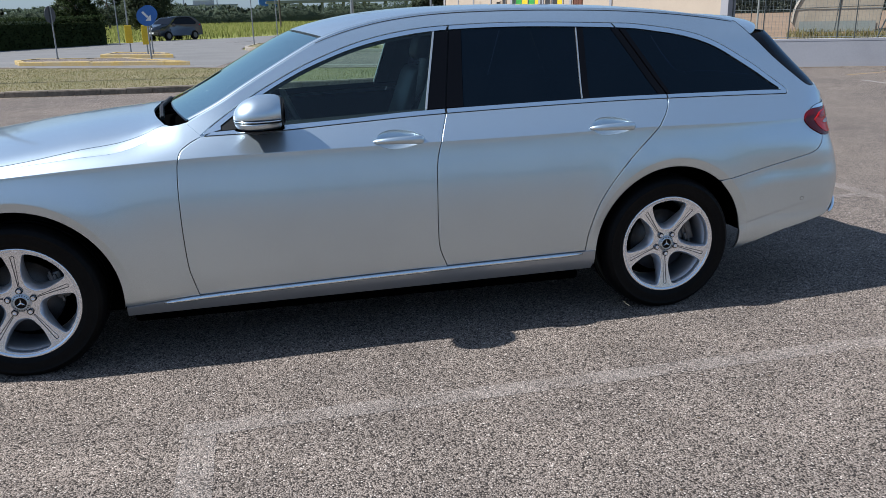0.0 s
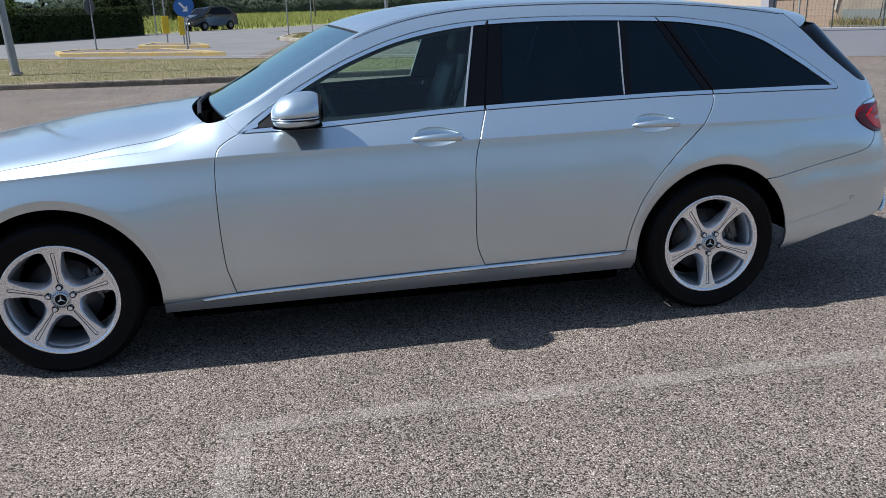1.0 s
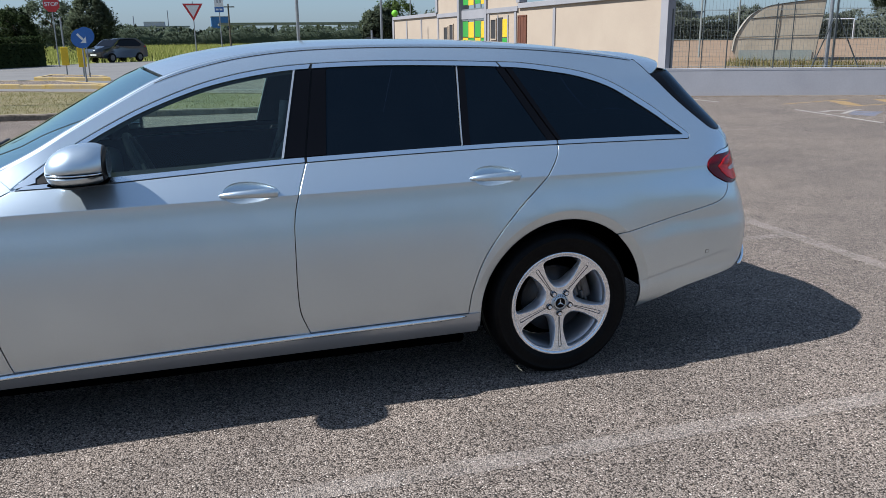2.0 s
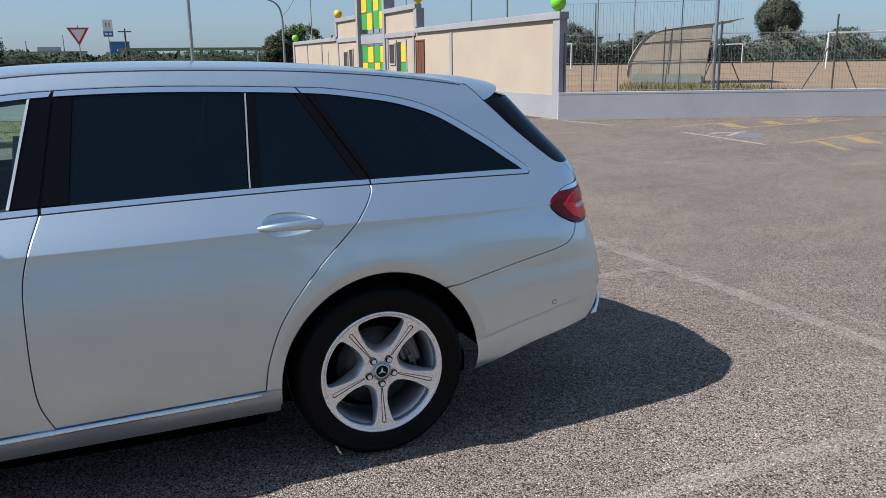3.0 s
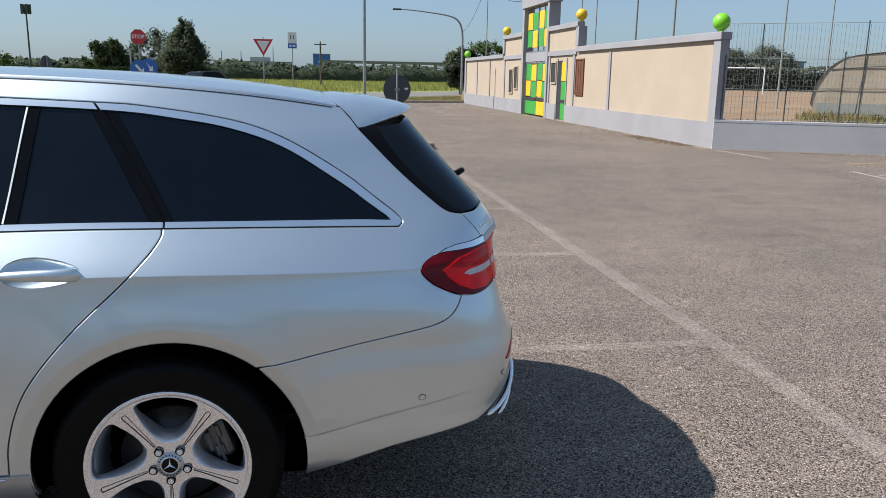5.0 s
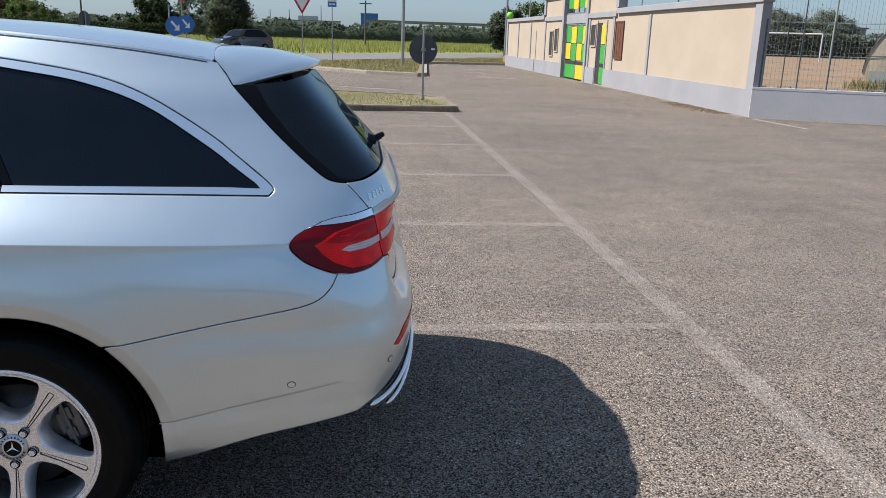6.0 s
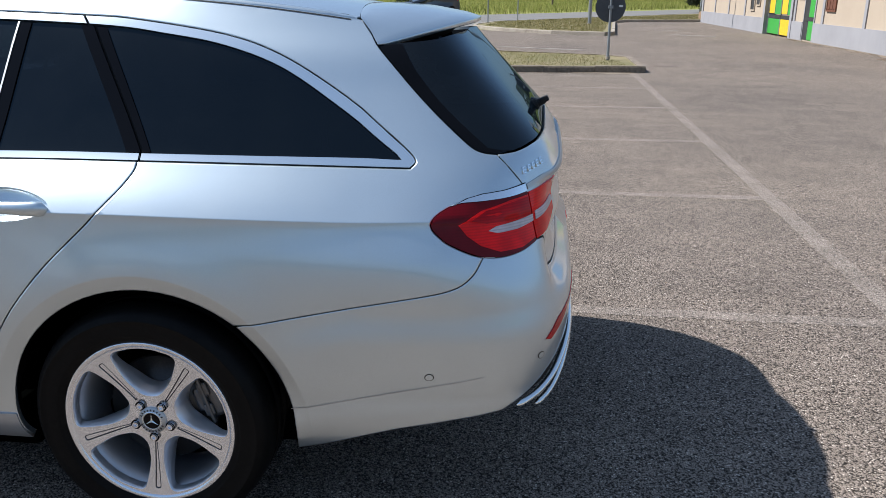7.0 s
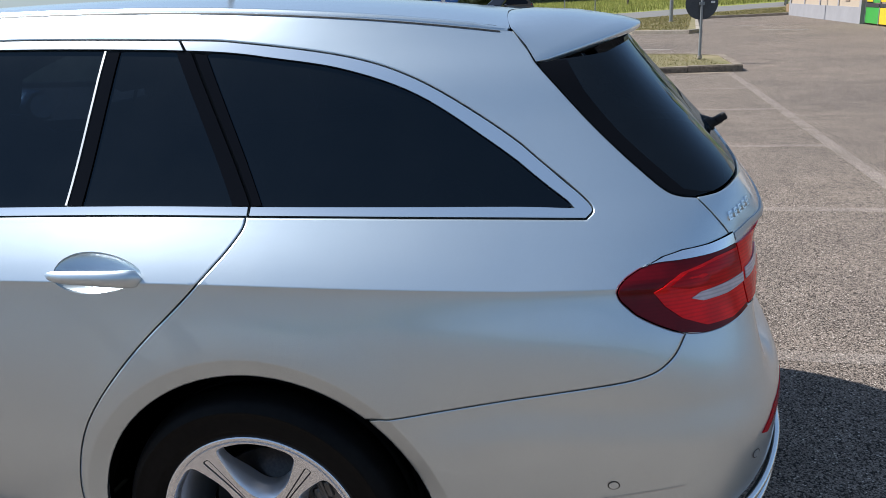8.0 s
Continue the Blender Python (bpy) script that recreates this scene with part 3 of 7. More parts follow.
for path in ([(3.858, .392), (3.92, .415), (3.98, .450), (4.034, .482), (4.15, .50), (4.7, .51)], [(3.915, .372), (3.97, .392), (4.03, .430), (4.08, .462), (4.2, .478), (4.7, .485)]):
    for sd in ("near", "far"):
        line = [body(s, z) + np.array((.004, -.004, 0)) for s, z in curve_through(path, 5)]
        if sd == "far":
            line = [np.array((q[0], 2 * YC - q[1], q[2])) for q in line]
        vs, fs = tube(line, [.003] + [.0095] * (len(line) - 1), 10)
        from_data("diffuser_trim", vs, fs, CHROME, car, "chrome diffuser bar", True)
# The groove's dark line is painted as a thin grey strip on the surface.
panel("bumper_groove_line", between([(3.33, .389), (3.599, .450), (3.784, .490)], 3.334, 3.784) + between([(3.33, .387), (3.599, .448), (3.784, .4885)], 3.784, 3.334), BARREL, gap=0, lift=.0016, depth=0, step=.02, rim=.012)
panel("rear_reflector", [(3.934, .562), (3.953, .555), (4.06, .600), (4.30, .605), (4.30, .618), (4.06, .614), (3.99, .600)], LAMP_DEEP, gap=0, lift=.002, step=.02, rim=.01, label="red bumper reflector")
for s, z in ((3.670, .494), (3.920, .522)):
    panel("parking_sensor", arc(s, z, .0102, 0, 360, 20)[:-1], HUBGREY, gap=0, lift=.0008, depth=0, step=.01, rim=.004)
    panel("sensor_cap", arc(s, z, .0082, 0, 360, 20)[:-1], PAINT, gap=0, lift=.0016, depth=.001, step=.01, rim=.004)
panel("tailgate", GATE + [(3.99, .815), (4.021, .787), (4.038, .738), (4.062, .716), (4.11, .709), (4.7, .708), (4.7, 1.052), (4.122, 1.052), (4.003, 1.048), (3.916, 1.040)], PAINT, gap=.0012, step=.018, label="silver tailgate")
panel("lamp_trim_seal", [(p[0] - .001, p[1] - .001) for p in LAMP_TOP[11:]] + [(3.927, .9640), (3.856, .9558), (3.80, .9528), (3.760, .9443)], VOID, gap=0, lift=.0022, depth=.001, step=.02, rim=.01)
panel("lamp_trim", LAMP_TOP[13:] + [(3.924, .962), (3.856, .954), (3.80, .951), (3.765, .944)], STRIP, gap=.0004, lift=.0045, step=.02, rim=.01, label="chrome strip over the tail lamp")
panel("tailgate_strip", [(3.932, .945), (4.004, .957), (4.138, .962), (4.7, .965), (4.7, .985), (4.138, .978), (4.004, .972), (3.930, .960)], SATIN, gap=.001, lift=.003, step=.03, rim=.012, label="chrome strip across the tailgate")
for sd in ("near", "far"):
    lamp_p = panel("tail_lamp", LAMP_TOP + [(3.938, .86)] + LAMP_LOW[::-1], LAMP_DARK, gap=.0003, lift=.004, step=.02, rim=.01, sides=(sd,), label="dark red tail lamp")[0]
    v, f, n = sheet([(3.737, .885), (3.79, .913), (3.866, .929), (3.926, .934), (3.934, .862), (3.94, .824), (3.89, .811), (3.83, .812), (3.785, .832), (3.755, .858)], body, .02, 0, .002, .0062, (), MIR[sd], .01)
    from_data("lamp_lens", v, f, LAMP_RED, lamp_p, "bright red lens", True, n)
    v, f, n = sheet([(3.765, .893), (3.80, .911), (3.866, .923), (3.924, .928), (3.930, .885), (3.86, .882), (3.80, .884)], body, .02, 0, .001, .0078, (), MIR[sd], .01)
    from_data("lamp_lens_upper", v, f, LAMP_DEEP, lamp_p, "deep red upper lens", True, n)
    v, f, n = sheet([(3.803, .865), (3.822, .874), (3.88, .879), (3.935, .884), (3.936, .866), (3.88, .858), (3.825, .857)], body, .02, 0, .002, .0085, (), MIR[sd], .008)
    from_data("reversing_lens", v, f, LAMP_CLEAR, lamp_p, "clear pinkish reversing lens", True, n)
    lamp_g = panel("gate_lamp", [(3.930, .940), (4.05, .948), (4.12, .947), (4.10, .86), (4.02, .824), (3.948, .818), (3.941, .862)], LAMP_RED, gap=.001, lift=.0045, step=.02, rim=.01, sides=(sd,), label="red lamp on the tailgate")[0]
    v, f, n = sheet([(3.948, .889), (4.085, .900), (4.10, .882), (3.95, .866)], body, .02, 0, .002, .0068, (), MIR[sd], .01)
    from_data("reversing_lens", v, f, LAMP_CLEAR, lamp_g, "clear pinkish reversing lens", True, n)
panel("rear_window", DPOST + [(3.916, 1.042), (4.003, 1.050), (4.122, 1.054), (4.7, 1.056), (4.7, 1.335), (4.1, 1.332), (3.75, 1.322), (3.6, 1.314)], REARGLASS, gap=.003, lift=-.004, label="dark tinted rear window")
panel("rear_window_border", [p for p in DPOST] + [(3.91, 1.045), (3.84, 1.06), (3.80, 1.10), (3.73, 1.17), (3.66, 1.25), (3.62, 1.313), (3.58, 1.312)], GLOSS_BLACK, gap=.004, lift=-.003, depth=.004, label="gloss black border of the rear window")

# side windows: bright trim, black seals and pillars, glass
panel("window_seal", [(.79, .966)] + [(p[0] - .004, p[1] + .006) for p in TOP_OUT[3:-6]] + [(3.655, 1.05), (3.656, 1.024), (3.638, 1.008)] + [(p[0], p[1] - .003) for p in BELT][::-1], PLASTIC, gap=0, lift=-.012, depth=0, holes=([(1.06, 1.015), (1.06, 1.11)] + [(p[0] + .006, p[1] - .008) for p in between(TOP_IN, 1.08, 1.83)] + [(1.815, 1.20), (1.765, 1.04)], [(1.96, 1.05), (1.995, 1.35)] + [(p[0], p[1] - .008) for p in between(TOP_IN, 2.05, 2.70)] + [(2.74, 1.335), (2.90, 1.06)], [(2.985, 1.06), (2.81, 1.335)] + [(p[0], p[1] - .01) for p in between(TOP_IN, 2.85, 3.55)] + [(3.56, 1.055)]), label="black window surround")
panel("window_trim", between(TOP_OUT[:-3], .79, 1.917) + [(1.905, 1.366)] + between(TOP_IN, 1.90, .87) + [(.87, .99), (.80, .972)], CHROME, gap=.0018, lift=.001, depth=.012, step=.03, rim=.014, label="bright trim over the front window")
panel("window_trim", between(TOP_OUT[:-3], 1.921, 2.728) + between(TOP_IN, 2.745, 1.915), CHROME, gap=.0018, lift=.001, depth=.012, step=.03, rim=.014, label="bright trim over the rear door window")
panel("window_trim", between(TOP_OUT[:-9], 2.730, 3.565) + TOP_OUT[-14:] + between(BELT, 3.60, 2.947) + between(BELT_TOP, 2.947, 3.612) + between(TOP_IN, 3.60, 2.749), CHROME, gap=.0018, lift=.001, depth=.012, step=.03, rim=.012, label="bright trim round the quarter window")
panel("belt_trim", between(BELT, .80, 1.846) + between(BELT_TOP, 1.846, .83), CHROME, gap=.0018, lift=.001, depth=.012, step=.03, rim=.014, label="bright belt strip")
panel("belt_trim", between(BELT, 1.853, 2.944) + between(BELT_TOP, 2.944, 1.853), CHROME, gap=.0018, lift=.001, depth=.012, step=.03, rim=.014, label="bright belt strip")
panel("door_pillar", [(1.765, 1.032), (1.848, 1.033), (1.914, 1.365), (1.845, 1.36)], GLOSS_BLACK, gap=.001, lift=-.002, label="gloss black door pillar")
panel("door_pillar", [(1.854, 1.034), (1.935, 1.036), (1.976, 1.366), (1.92, 1.366)], GLOSS_BLACK, gap=.001, lift=-.002, label="gloss black door pillar")
panel("pillar_strip", [(1.756, 1.031), (1.765, 1.031), (1.848, 1.362), (1.840, 1.360)], SATIN, gap=0, lift=.001, step=.02, rim=.02, label="bright strip on the door pillar")
panel("window_bar", [(2.508, 1.046), (2.513, 1.046), (2.547, 1.362), (2.542, 1.362)], SATIN, gap=0, lift=-.001, step=.02, rim=.02, label="bright bar dividing the rear window")
panel("window_bar", [(2.515, 1.046), (2.548, 1.046), (2.580, 1.36), (2.549, 1.361)], GLOSS_BLACK, gap=0, lift=-.003, label="black window bar")
panel("window_post", [(2.905, 1.047), (2.945, 1.047), (2.760, 1.354), (2.722, 1.357)], GLOSS_BLACK, gap=.001, lift=-.003, label="black rear door frame")
panel("window_post", [(2.951, 1.047), (2.972, 1.047), (2.800, 1.347), (2.768, 1.352)], GLOSS_BLACK, gap=.001, lift=-.002, label="black quarter window edge")
panel("sail_panel", [(.835, .986), (1.06, .996), (1.06, 1.12)] + between(TOP_IN, 1.05, .88), PLASTIC, gap=.001, lift=-.002, label="black triangle at the mirror foot")
panel("front_side_window", [(1.062, .998), (1.062, 1.115)] + between(TOP_IN, 1.07, 1.838) + [(1.758, 1.028)] + between(BELT_TOP, 1.75, 1.07), GLASS, gap=0, lift=-.006, depth=.004, label="clear front side window")
panel("rear_side_window", [(1.936, 1.036), (1.978, 1.364)] + between(TOP_IN, 1.99, 2.537) + [(2.504, 1.045)], PRIVACY, gap=0, lift=-.006, depth=.004, label="dark tinted rear door window")
panel("rear_side_window", [(2.549, 1.046), (2.581, 1.36)] + between(TOP_IN, 2.60, 2.722) + [(2.905, 1.047)], PRIVACY, gap=0, lift=-.006, depth=.004, label="dark tinted fixed pane")
panel("quarter_window", [(2.972, 1.047), (2.80, 1.347)] + between(TOP_IN, 2.81, 3.61) + between(BELT_TOP, 3.60, 2.98), PRIVACY, gap=0, lift=-.005, depth=.004, label="dark tinted quarter window")

# sill
panel("side_skirt", SILL + [(2.556, .330), (2.556, .226), (1.5, .216), (.40, .206)], PAINT_FLAT, gap=.0015, lift=.004, label="grey painted side skirt")
for sd in ("near", "far"):
    line = [body(x, float(np.interp(x, [p[0] for p in SILL], [p[1] for p in SILL])) - .012) + np.array((0, -.006, 0)) for x in np.linspace(.56, 2.49, 60)]
    if sd == "far":
        line = [np.array((q[0], 2 * YC - q[1], q[2])) for q in line]
    vs, fs = tube(line, [.002] + [.0065] * 2 + [.0095] * 54 + [.0065] * 2 + [.002], 10)
    from_data("sill_strip", vs, fs, CHROME, car, "bright strip along the sill", True)

# roof, windscreen, bonnet, cowl
panel("roof_panel", [(1.345, .03), (3.46, .03)] + [(3.46 - .05 * math.sin(math.pi * k / 16), .03 + 1.94 * k / 16) for k in range(1, 16)] + [(3.46, 1.97), (1.345, 1.97)], PAINT, surf=roof, step=.06, sides=("near",), label="silver roof panel")
for sd in ("near", "far"):
    xs = np.linspace(.74, 3.455, 70)
    a, b = [roof(x, .006) for x in xs], [roof(x, .045) for x in xs]
    up = [.005 * float(ease(1.28, 1.4, x)) * (1 if x < 3.4 else .3) for x in xs]
    vs = [p + np.array((0, 0, h)) for p, h in zip(a, up)] + [p + np.array((0, 0, h)) for p, h in zip(b, up)] + [p - np.array((0, 0, .012)) for p in a] + [p - np.array((0, 0, .012)) for p in b]
    if sd == "far":
        vs = [np.array((p[0], 2 * YC - p[1], p[2])) for p in vs]
    fs = [(i, i + 1, 71 + i, 70 + i) for i in range(69)] + [(140 + i, 141 + i, i + 1, i) for i in range(69)] + [(70 + i, 71 + i, 211 + i, 210 + i) for i in range(69)]
    from_data("roof_moulding", vs, fs if sd == "near" else [f[::-1] for f in fs], PAINT, car, "silver moulding along the roof edge", True)
panel("roof_joint", [(1.37, .047), (3.43, .047), (3.425, .058), (1.37, .058)], PLASTIC, surf=roof, step=.06, lift=.0012, depth=0, sides=("near", "far"), gap=0, label="dark joint beside the roof moulding")
panel("roof_gutter", [(x, float(edge_z(x)) - .004) for x in np.linspace(1.3, 3.44, 50)] + [(x, float(edge_z(x)) - .0065) for x in np.linspace(3.44, 1.3, 50)], PLASTIC, gap=0, lift=.0012, depth=0, step=.03, rim=.05, label="dark joint under the roof moulding")
panel("roof_lining", [(1.36, .06), (3.4, .06), (3.4, 1.94), (1.36, 1.94)], TRIMGREY, surf=roof, step=.15, lift=-.035, depth=0, sides=("near",))
panel("windscreen", [(.735, .03), (.735, .5), (.735, 1.5), (.735, 1.97), (1.335, 1.97), (1.335, .03)], SCREEN, surf=roof, step=.07, lift=-.003, depth=.005, sides=("near",), label="windscreen with gloss raised to mirror the sky")
panel("windscreen_border", [(.73, .03), (.73, 1.97), (.79, 1.97), (.79, .03)], GLOSS_BLACK, surf=roof, step=.06, lift=-.006, depth=0, sides=("near",))
SHUT = curve_through([(-.20, .0145), (-.11, .021), (-.02, .029), (.11, .047), (.24, .077), (.37, .103), (.48, .109), (.58, .106), (.657, .125)], 4)


def wing_lean(q):
    """Tilts normals only, not shape: wing and bonnet edges are shaded as if rolled."""
    shut = np.interp(q[:, 0], [p[0] for p in sorted(SHUT)], [p[1] for p in sorted(SHUT)])
    t = np.clip(q[:, 1] / np.maximum(shut, .01), 0, 1)
    out = np.where(q[:, 1] <= shut, -.72 + .42 * t, -.26 * (1 - ease(0, .16, q[:, 1] - shut)))
    return np.stack([0 * out, out, 0 * out], -1)


panel("wing_top", SHUT + [(.69, .001), (-.17, .001)], PAINT, surf=bonnet, step=.03, gap=.0036, lean=wing_lean, label="top of the silver wing beside the bonnet")
panel("bonnet", [(.64, .4), (.625, .8), (.625, 1.2), (.64, 1.6)] + [(x, 2 - w) for x, w in SHUT[::-1]] + [(-.24, 1.988), (-.62, 1.988), (-.70, 1.6), (-.73, 1.0), (-.70, .4), (-.62, .012), (-.24, .012)] + SHUT, PAINT, surf=bonnet, step=.03, sides=("near",), gap=.0036, lean=wing_lean, label="silver bonnet")
# Black sheet under the bonnet, put there to darken its shut lines.
panel("bonnet_gap_backing", [(.58, .0), (.58, 2.0), (-.5, 2.0), (-.5, .0)], VOID, surf=bonnet, step=.1, lift=-.02, depth=0, sides=("near",), gap=0)
panel("cowl", [(.56, .05), (.56, 1.95), (.80, 1.95), (.80, .05)], VOID, surf=lambda x, w: np.stack([x - .13 * (1 - (w - 1) ** 2), YC + (w - 1) * .66, .927 + .03 * (x - .5) / .3 + .03 * (1 - (w - 1) ** 2) - .05 * ease(.9, 1.6, w)], -1), step=.06, depth=0, sides=("near",), label="black cowl under the windscreen")
for y0, y1 in ((.42, 1.02), (1.0, 1.5)):
    vs, fs = tube([(.66 - .115 * (1 - ((y - YC) / .66) ** 2) + .02 * k, y, .992 + .012 * k + .03 * (1 - ((y - YC) / .7) ** 2)) for k, y in enumerate((y0, (y0 + y1) / 2, y1))], .011, 6)
    from_data("wiper", vs, fs, PLASTIC, car, "black windscreen wiper")
# a paper card behind the screen's top corner
panel("toll_tag", [(1.23, .22), (1.23, .34), (1.30, .34), (1.30, .22)], LAMP_CLEAR, surf=roof, step=.04, lift=-.012, depth=.002, sides=("near",), label="white tag behind the windscreen")

# nose
panel("front_bumper", [(-.442, .50), (-.475, .62), (-.50, .66), (-.9, .66), (-1.5, .66), (-1.5, .22), (-.6, .22), (-.36, .24), (-.37, .40)], PAINT, gap=.002, label="silver front bumper")
panel("headlamp", [(-.505, .67), (-.9, .67), (-.93, .75), (-.70, .80), (-.53, .785)], HEADLAMP, gap=.002, label="clear headlamp")
panel("grille", [(-.96, .665), (-1.5, .665), (-1.5, .77), (-.97, .765)], GLOSS_BLACK, gap=.002, label="black radiator grille")
panel("nose_panel", [(-.53, .79), (-.70, .805), (-.94, .77), (-1.5, .775), (-1.5, .83), (-.9, .83), (-.5, .82)], PAINT, gap=.001, label="silver nose")

# what closes the body behind its panels
# Paint-coloured patch added behind the seams, so they read less black.
panel("seam_filler", [(.69, .958), (.79, .962), (.83, 1.0), (.77, 1.035), (.70, 1.018)], PAINT, gap=0, lift=-.004, depth=0, step=.02)
# Black sheets backing the panel gaps; the gaps' shade is in their colour.
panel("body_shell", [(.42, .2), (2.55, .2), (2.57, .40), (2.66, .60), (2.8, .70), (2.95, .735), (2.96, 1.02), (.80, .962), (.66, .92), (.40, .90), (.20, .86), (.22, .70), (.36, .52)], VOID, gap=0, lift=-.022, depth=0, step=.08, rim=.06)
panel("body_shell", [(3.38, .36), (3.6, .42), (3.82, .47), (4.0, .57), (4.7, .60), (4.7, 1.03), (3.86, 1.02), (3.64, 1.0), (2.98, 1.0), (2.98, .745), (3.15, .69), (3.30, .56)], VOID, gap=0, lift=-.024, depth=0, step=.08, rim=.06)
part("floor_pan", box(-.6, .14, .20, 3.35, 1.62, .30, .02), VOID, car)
# Black tray added to deepen the shade under the car.
part("underbody_shade_tray", box(.42, .10, .150, 2.52, 1.66, .20, .02), VOID, car)
# Black block added to keep sky light from under the rear.
part("rear_shade_block", box(3.36, .30, .32, 3.84, 1.46, .45, .04), VOID, car)
# Unseen black floor, added to stop sunlight leaking past the skirt.
part("sill_light_block", box(.45, .065, .285, 2.5, 1.695, .315, .005), VOID, car)
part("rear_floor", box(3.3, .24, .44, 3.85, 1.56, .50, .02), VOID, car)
part("load_floor", box(2.55, .30, .30, 3.7, 1.46, .66, .03), LEATHER, car)

# spoiler: carries the roof on over the rear window, its ends lie on the rear pillars
rows = []
for k in range(41):
    u = -1 + 2 * k / 40
    f = roof(3.463 - .05 * (1 - u * u), 1 + u * 1.004)
    t = np.array((3.745 - .215 * abs(u) ** 2.6, YC + u * .551, 1.365 - .056 * abs(u) ** 3))
    m = (f + t) / 2 + np.array((0, 0, .014 * (1 - abs(u) ** 8)))
    row = [f, f * .72 + m * .28 + np.array((0, 0, .004)), m, t * .72 + m * .28 + np.array((0, 0, .004)), t]
    for j, a in enumerate((0, .14, .5, .86, 1)):
        e = body(3.466 + .064 * a, 1.371 - .065 * a)
        e = np.array((e[0], e[1] - .001 if u < 0 else 2 * YC - e[1] + .001, e[2]))
        row[j] = row[j] + (e - row[j]) * abs(u) ** 14
    t, e = row[4], 1 - abs(u) ** 16
    row += [t + e * np.array((.003, 0, -.004)), t + e * np.array((.002, 0, -.013)), t + e * np.array((-.006, 0, -.018)), t + e * np.array((-.045, 0, -.021))]
    rows.append(row)
vs = [p for r in rows for p in r]
fs = [(i * 9 + j, i * 9 + j + 1, (i + 1) * 9 + j + 1, (i + 1) * 9 + j) for i in range(40) for j in range(8)]
from_data("roof_spoiler", vs, [f[::-1] for f in fs], PAINT, car, "silver roof spoiler", True)
vs = []
for k, r in enumerate(rows):
    u = -1 + k / 20
    e = 1 - abs(u) ** 16
    vs += [r[8], r[8] + e * np.array((-.03, 0, -.012)), r[8] + e * np.array((-.055, 0, -.034)), r[0] + e * np.array((.05 * (1 - abs(u) ** 4), 0, -.062))]
fs = [(i * 4 + j, i * 4 + j + 1, (i + 1) * 4 + j + 1, (i + 1) * 4 + j) for i in range(40) for j in range(3)]
from_data("spoiler_underside", vs, [f[::-1] for f in fs], PLASTIC, car, "black underside of the spoiler", True)
part("brake_lamp", box(3.655, .74, 1.338, 3.68, 1.02, 1.346, .003), LAMP_DEEP, car, "red high brake lamp")

# rear wiper and badge bars
bm = rod((3.905, YC, 1.068), (3.945, YC, 1.088), .022, .019, 16)
rod((3.945, YC, 1.088), (3.968, YC, 1.100), .013, .012, 14, bm)
box(-.016, -.014, -.010, .016, .014, .010, .005, bm, Matrix.Translation((3.966, YC, 1.101)) @ Matrix.Rotation(radians(-30), 4, "Y"))
rod((3.948, YC, 1.090), (3.915, YC + .12, 1.090), .011, .008, 10, bm)
rod((3.915, YC + .12, 1.090), (3.875, YC + .36, 1.082), .007, .005, 8, bm)
part("rear_wiper", bm, PLASTIC, car, "black rear wiper")
for k, s in enumerate((3.924, 3.946, 3.966, 3.986, 4.008)):
    z = .985 + k * .0026
    for a, b, c, d in ((0, .003, 0, .0165), (.003, .0115, 0, .003), (.003, .0115, .0068, .0097), (.003, .0115, .0135, .0165)):
        panel("badge_bar", [(s + a, z + c), (s + b, z + c + .0005), (s + b, z + d + .0005), (s + a, z + d)], CHROME, gap=0, lift=.003, depth=.003, step=.02, rim=.02, sides=("near",), label="small chrome badge bar")

# door handles: a bowl pressed into the door, and the pull across it
def handle(s0, s1, z, sd):
    mid, hw = (s0 + s1) / 2 + .006, (s1 - s0) / 2 * .92

    def cup(s, zz):
        d = np.clip(1 - ((s - mid) / (hw * 1.02)) ** 2 - ((zz - z - .004) / (.041 * (1 - .25 * (s - mid) / hw))) ** 2, 0, 1)
        return body(s, zz) + np.stack([0 * s, (.027 * d ** .6), 0 * s], -1)
    v, f, n = sheet(bowl_edge(s0, s1, z), cup, .006, 0, 0, 0, (), MIR[sd], .007)
    bowl = from_data("door_handle", v, f, PAINT, car, "silver door handle in its bowl", True, n)
    vs, fs, seg, cnt = [], [], 14, 22
    for i in range(cnt):
        t = i / (cnt - 1)
        s = s0 + (s1 - s0) * t
        blunt = (1 - abs(2 * t - 1) ** (4 if t < .5 else 14)) ** .5
        h = .0155 * (.68 + .5 * t) * blunt + .002
        d = .011 * blunt + .002
        p = body(s, z + .004 * math.sin(math.pi * t))
        out = .003 + .024 * (1 - abs(2 * t - 1) ** 2.4)
        for k in range(seg):
            a = 2 * math.pi * k / seg
            q = p + np.array((0, -out + d * math.cos(a), h * math.sin(a)))
            vs.append(q if sd == "near" else np.array((q[0], 2 * YC - q[1], q[2])))
    fs = [(i * seg + k, i * seg + (k + 1) % seg, (i + 1) * seg + (k + 1) % seg, (i + 1) * seg + k) for i in range(cnt - 1) for k in range(seg)] + [tuple(range(seg))[::-1], tuple((cnt - 1) * seg + k for k in range(seg))]
    from_data("handle_pull", vs, fs if sd == "far" else [f[::-1] for f in fs], PAINT, bowl, "silver pull with a bright edge", True)


for sd in ("near", "far"):
    handle(1.503, 1.733, .912, sd)
    handle(2.509, 2.738, .918, sd)


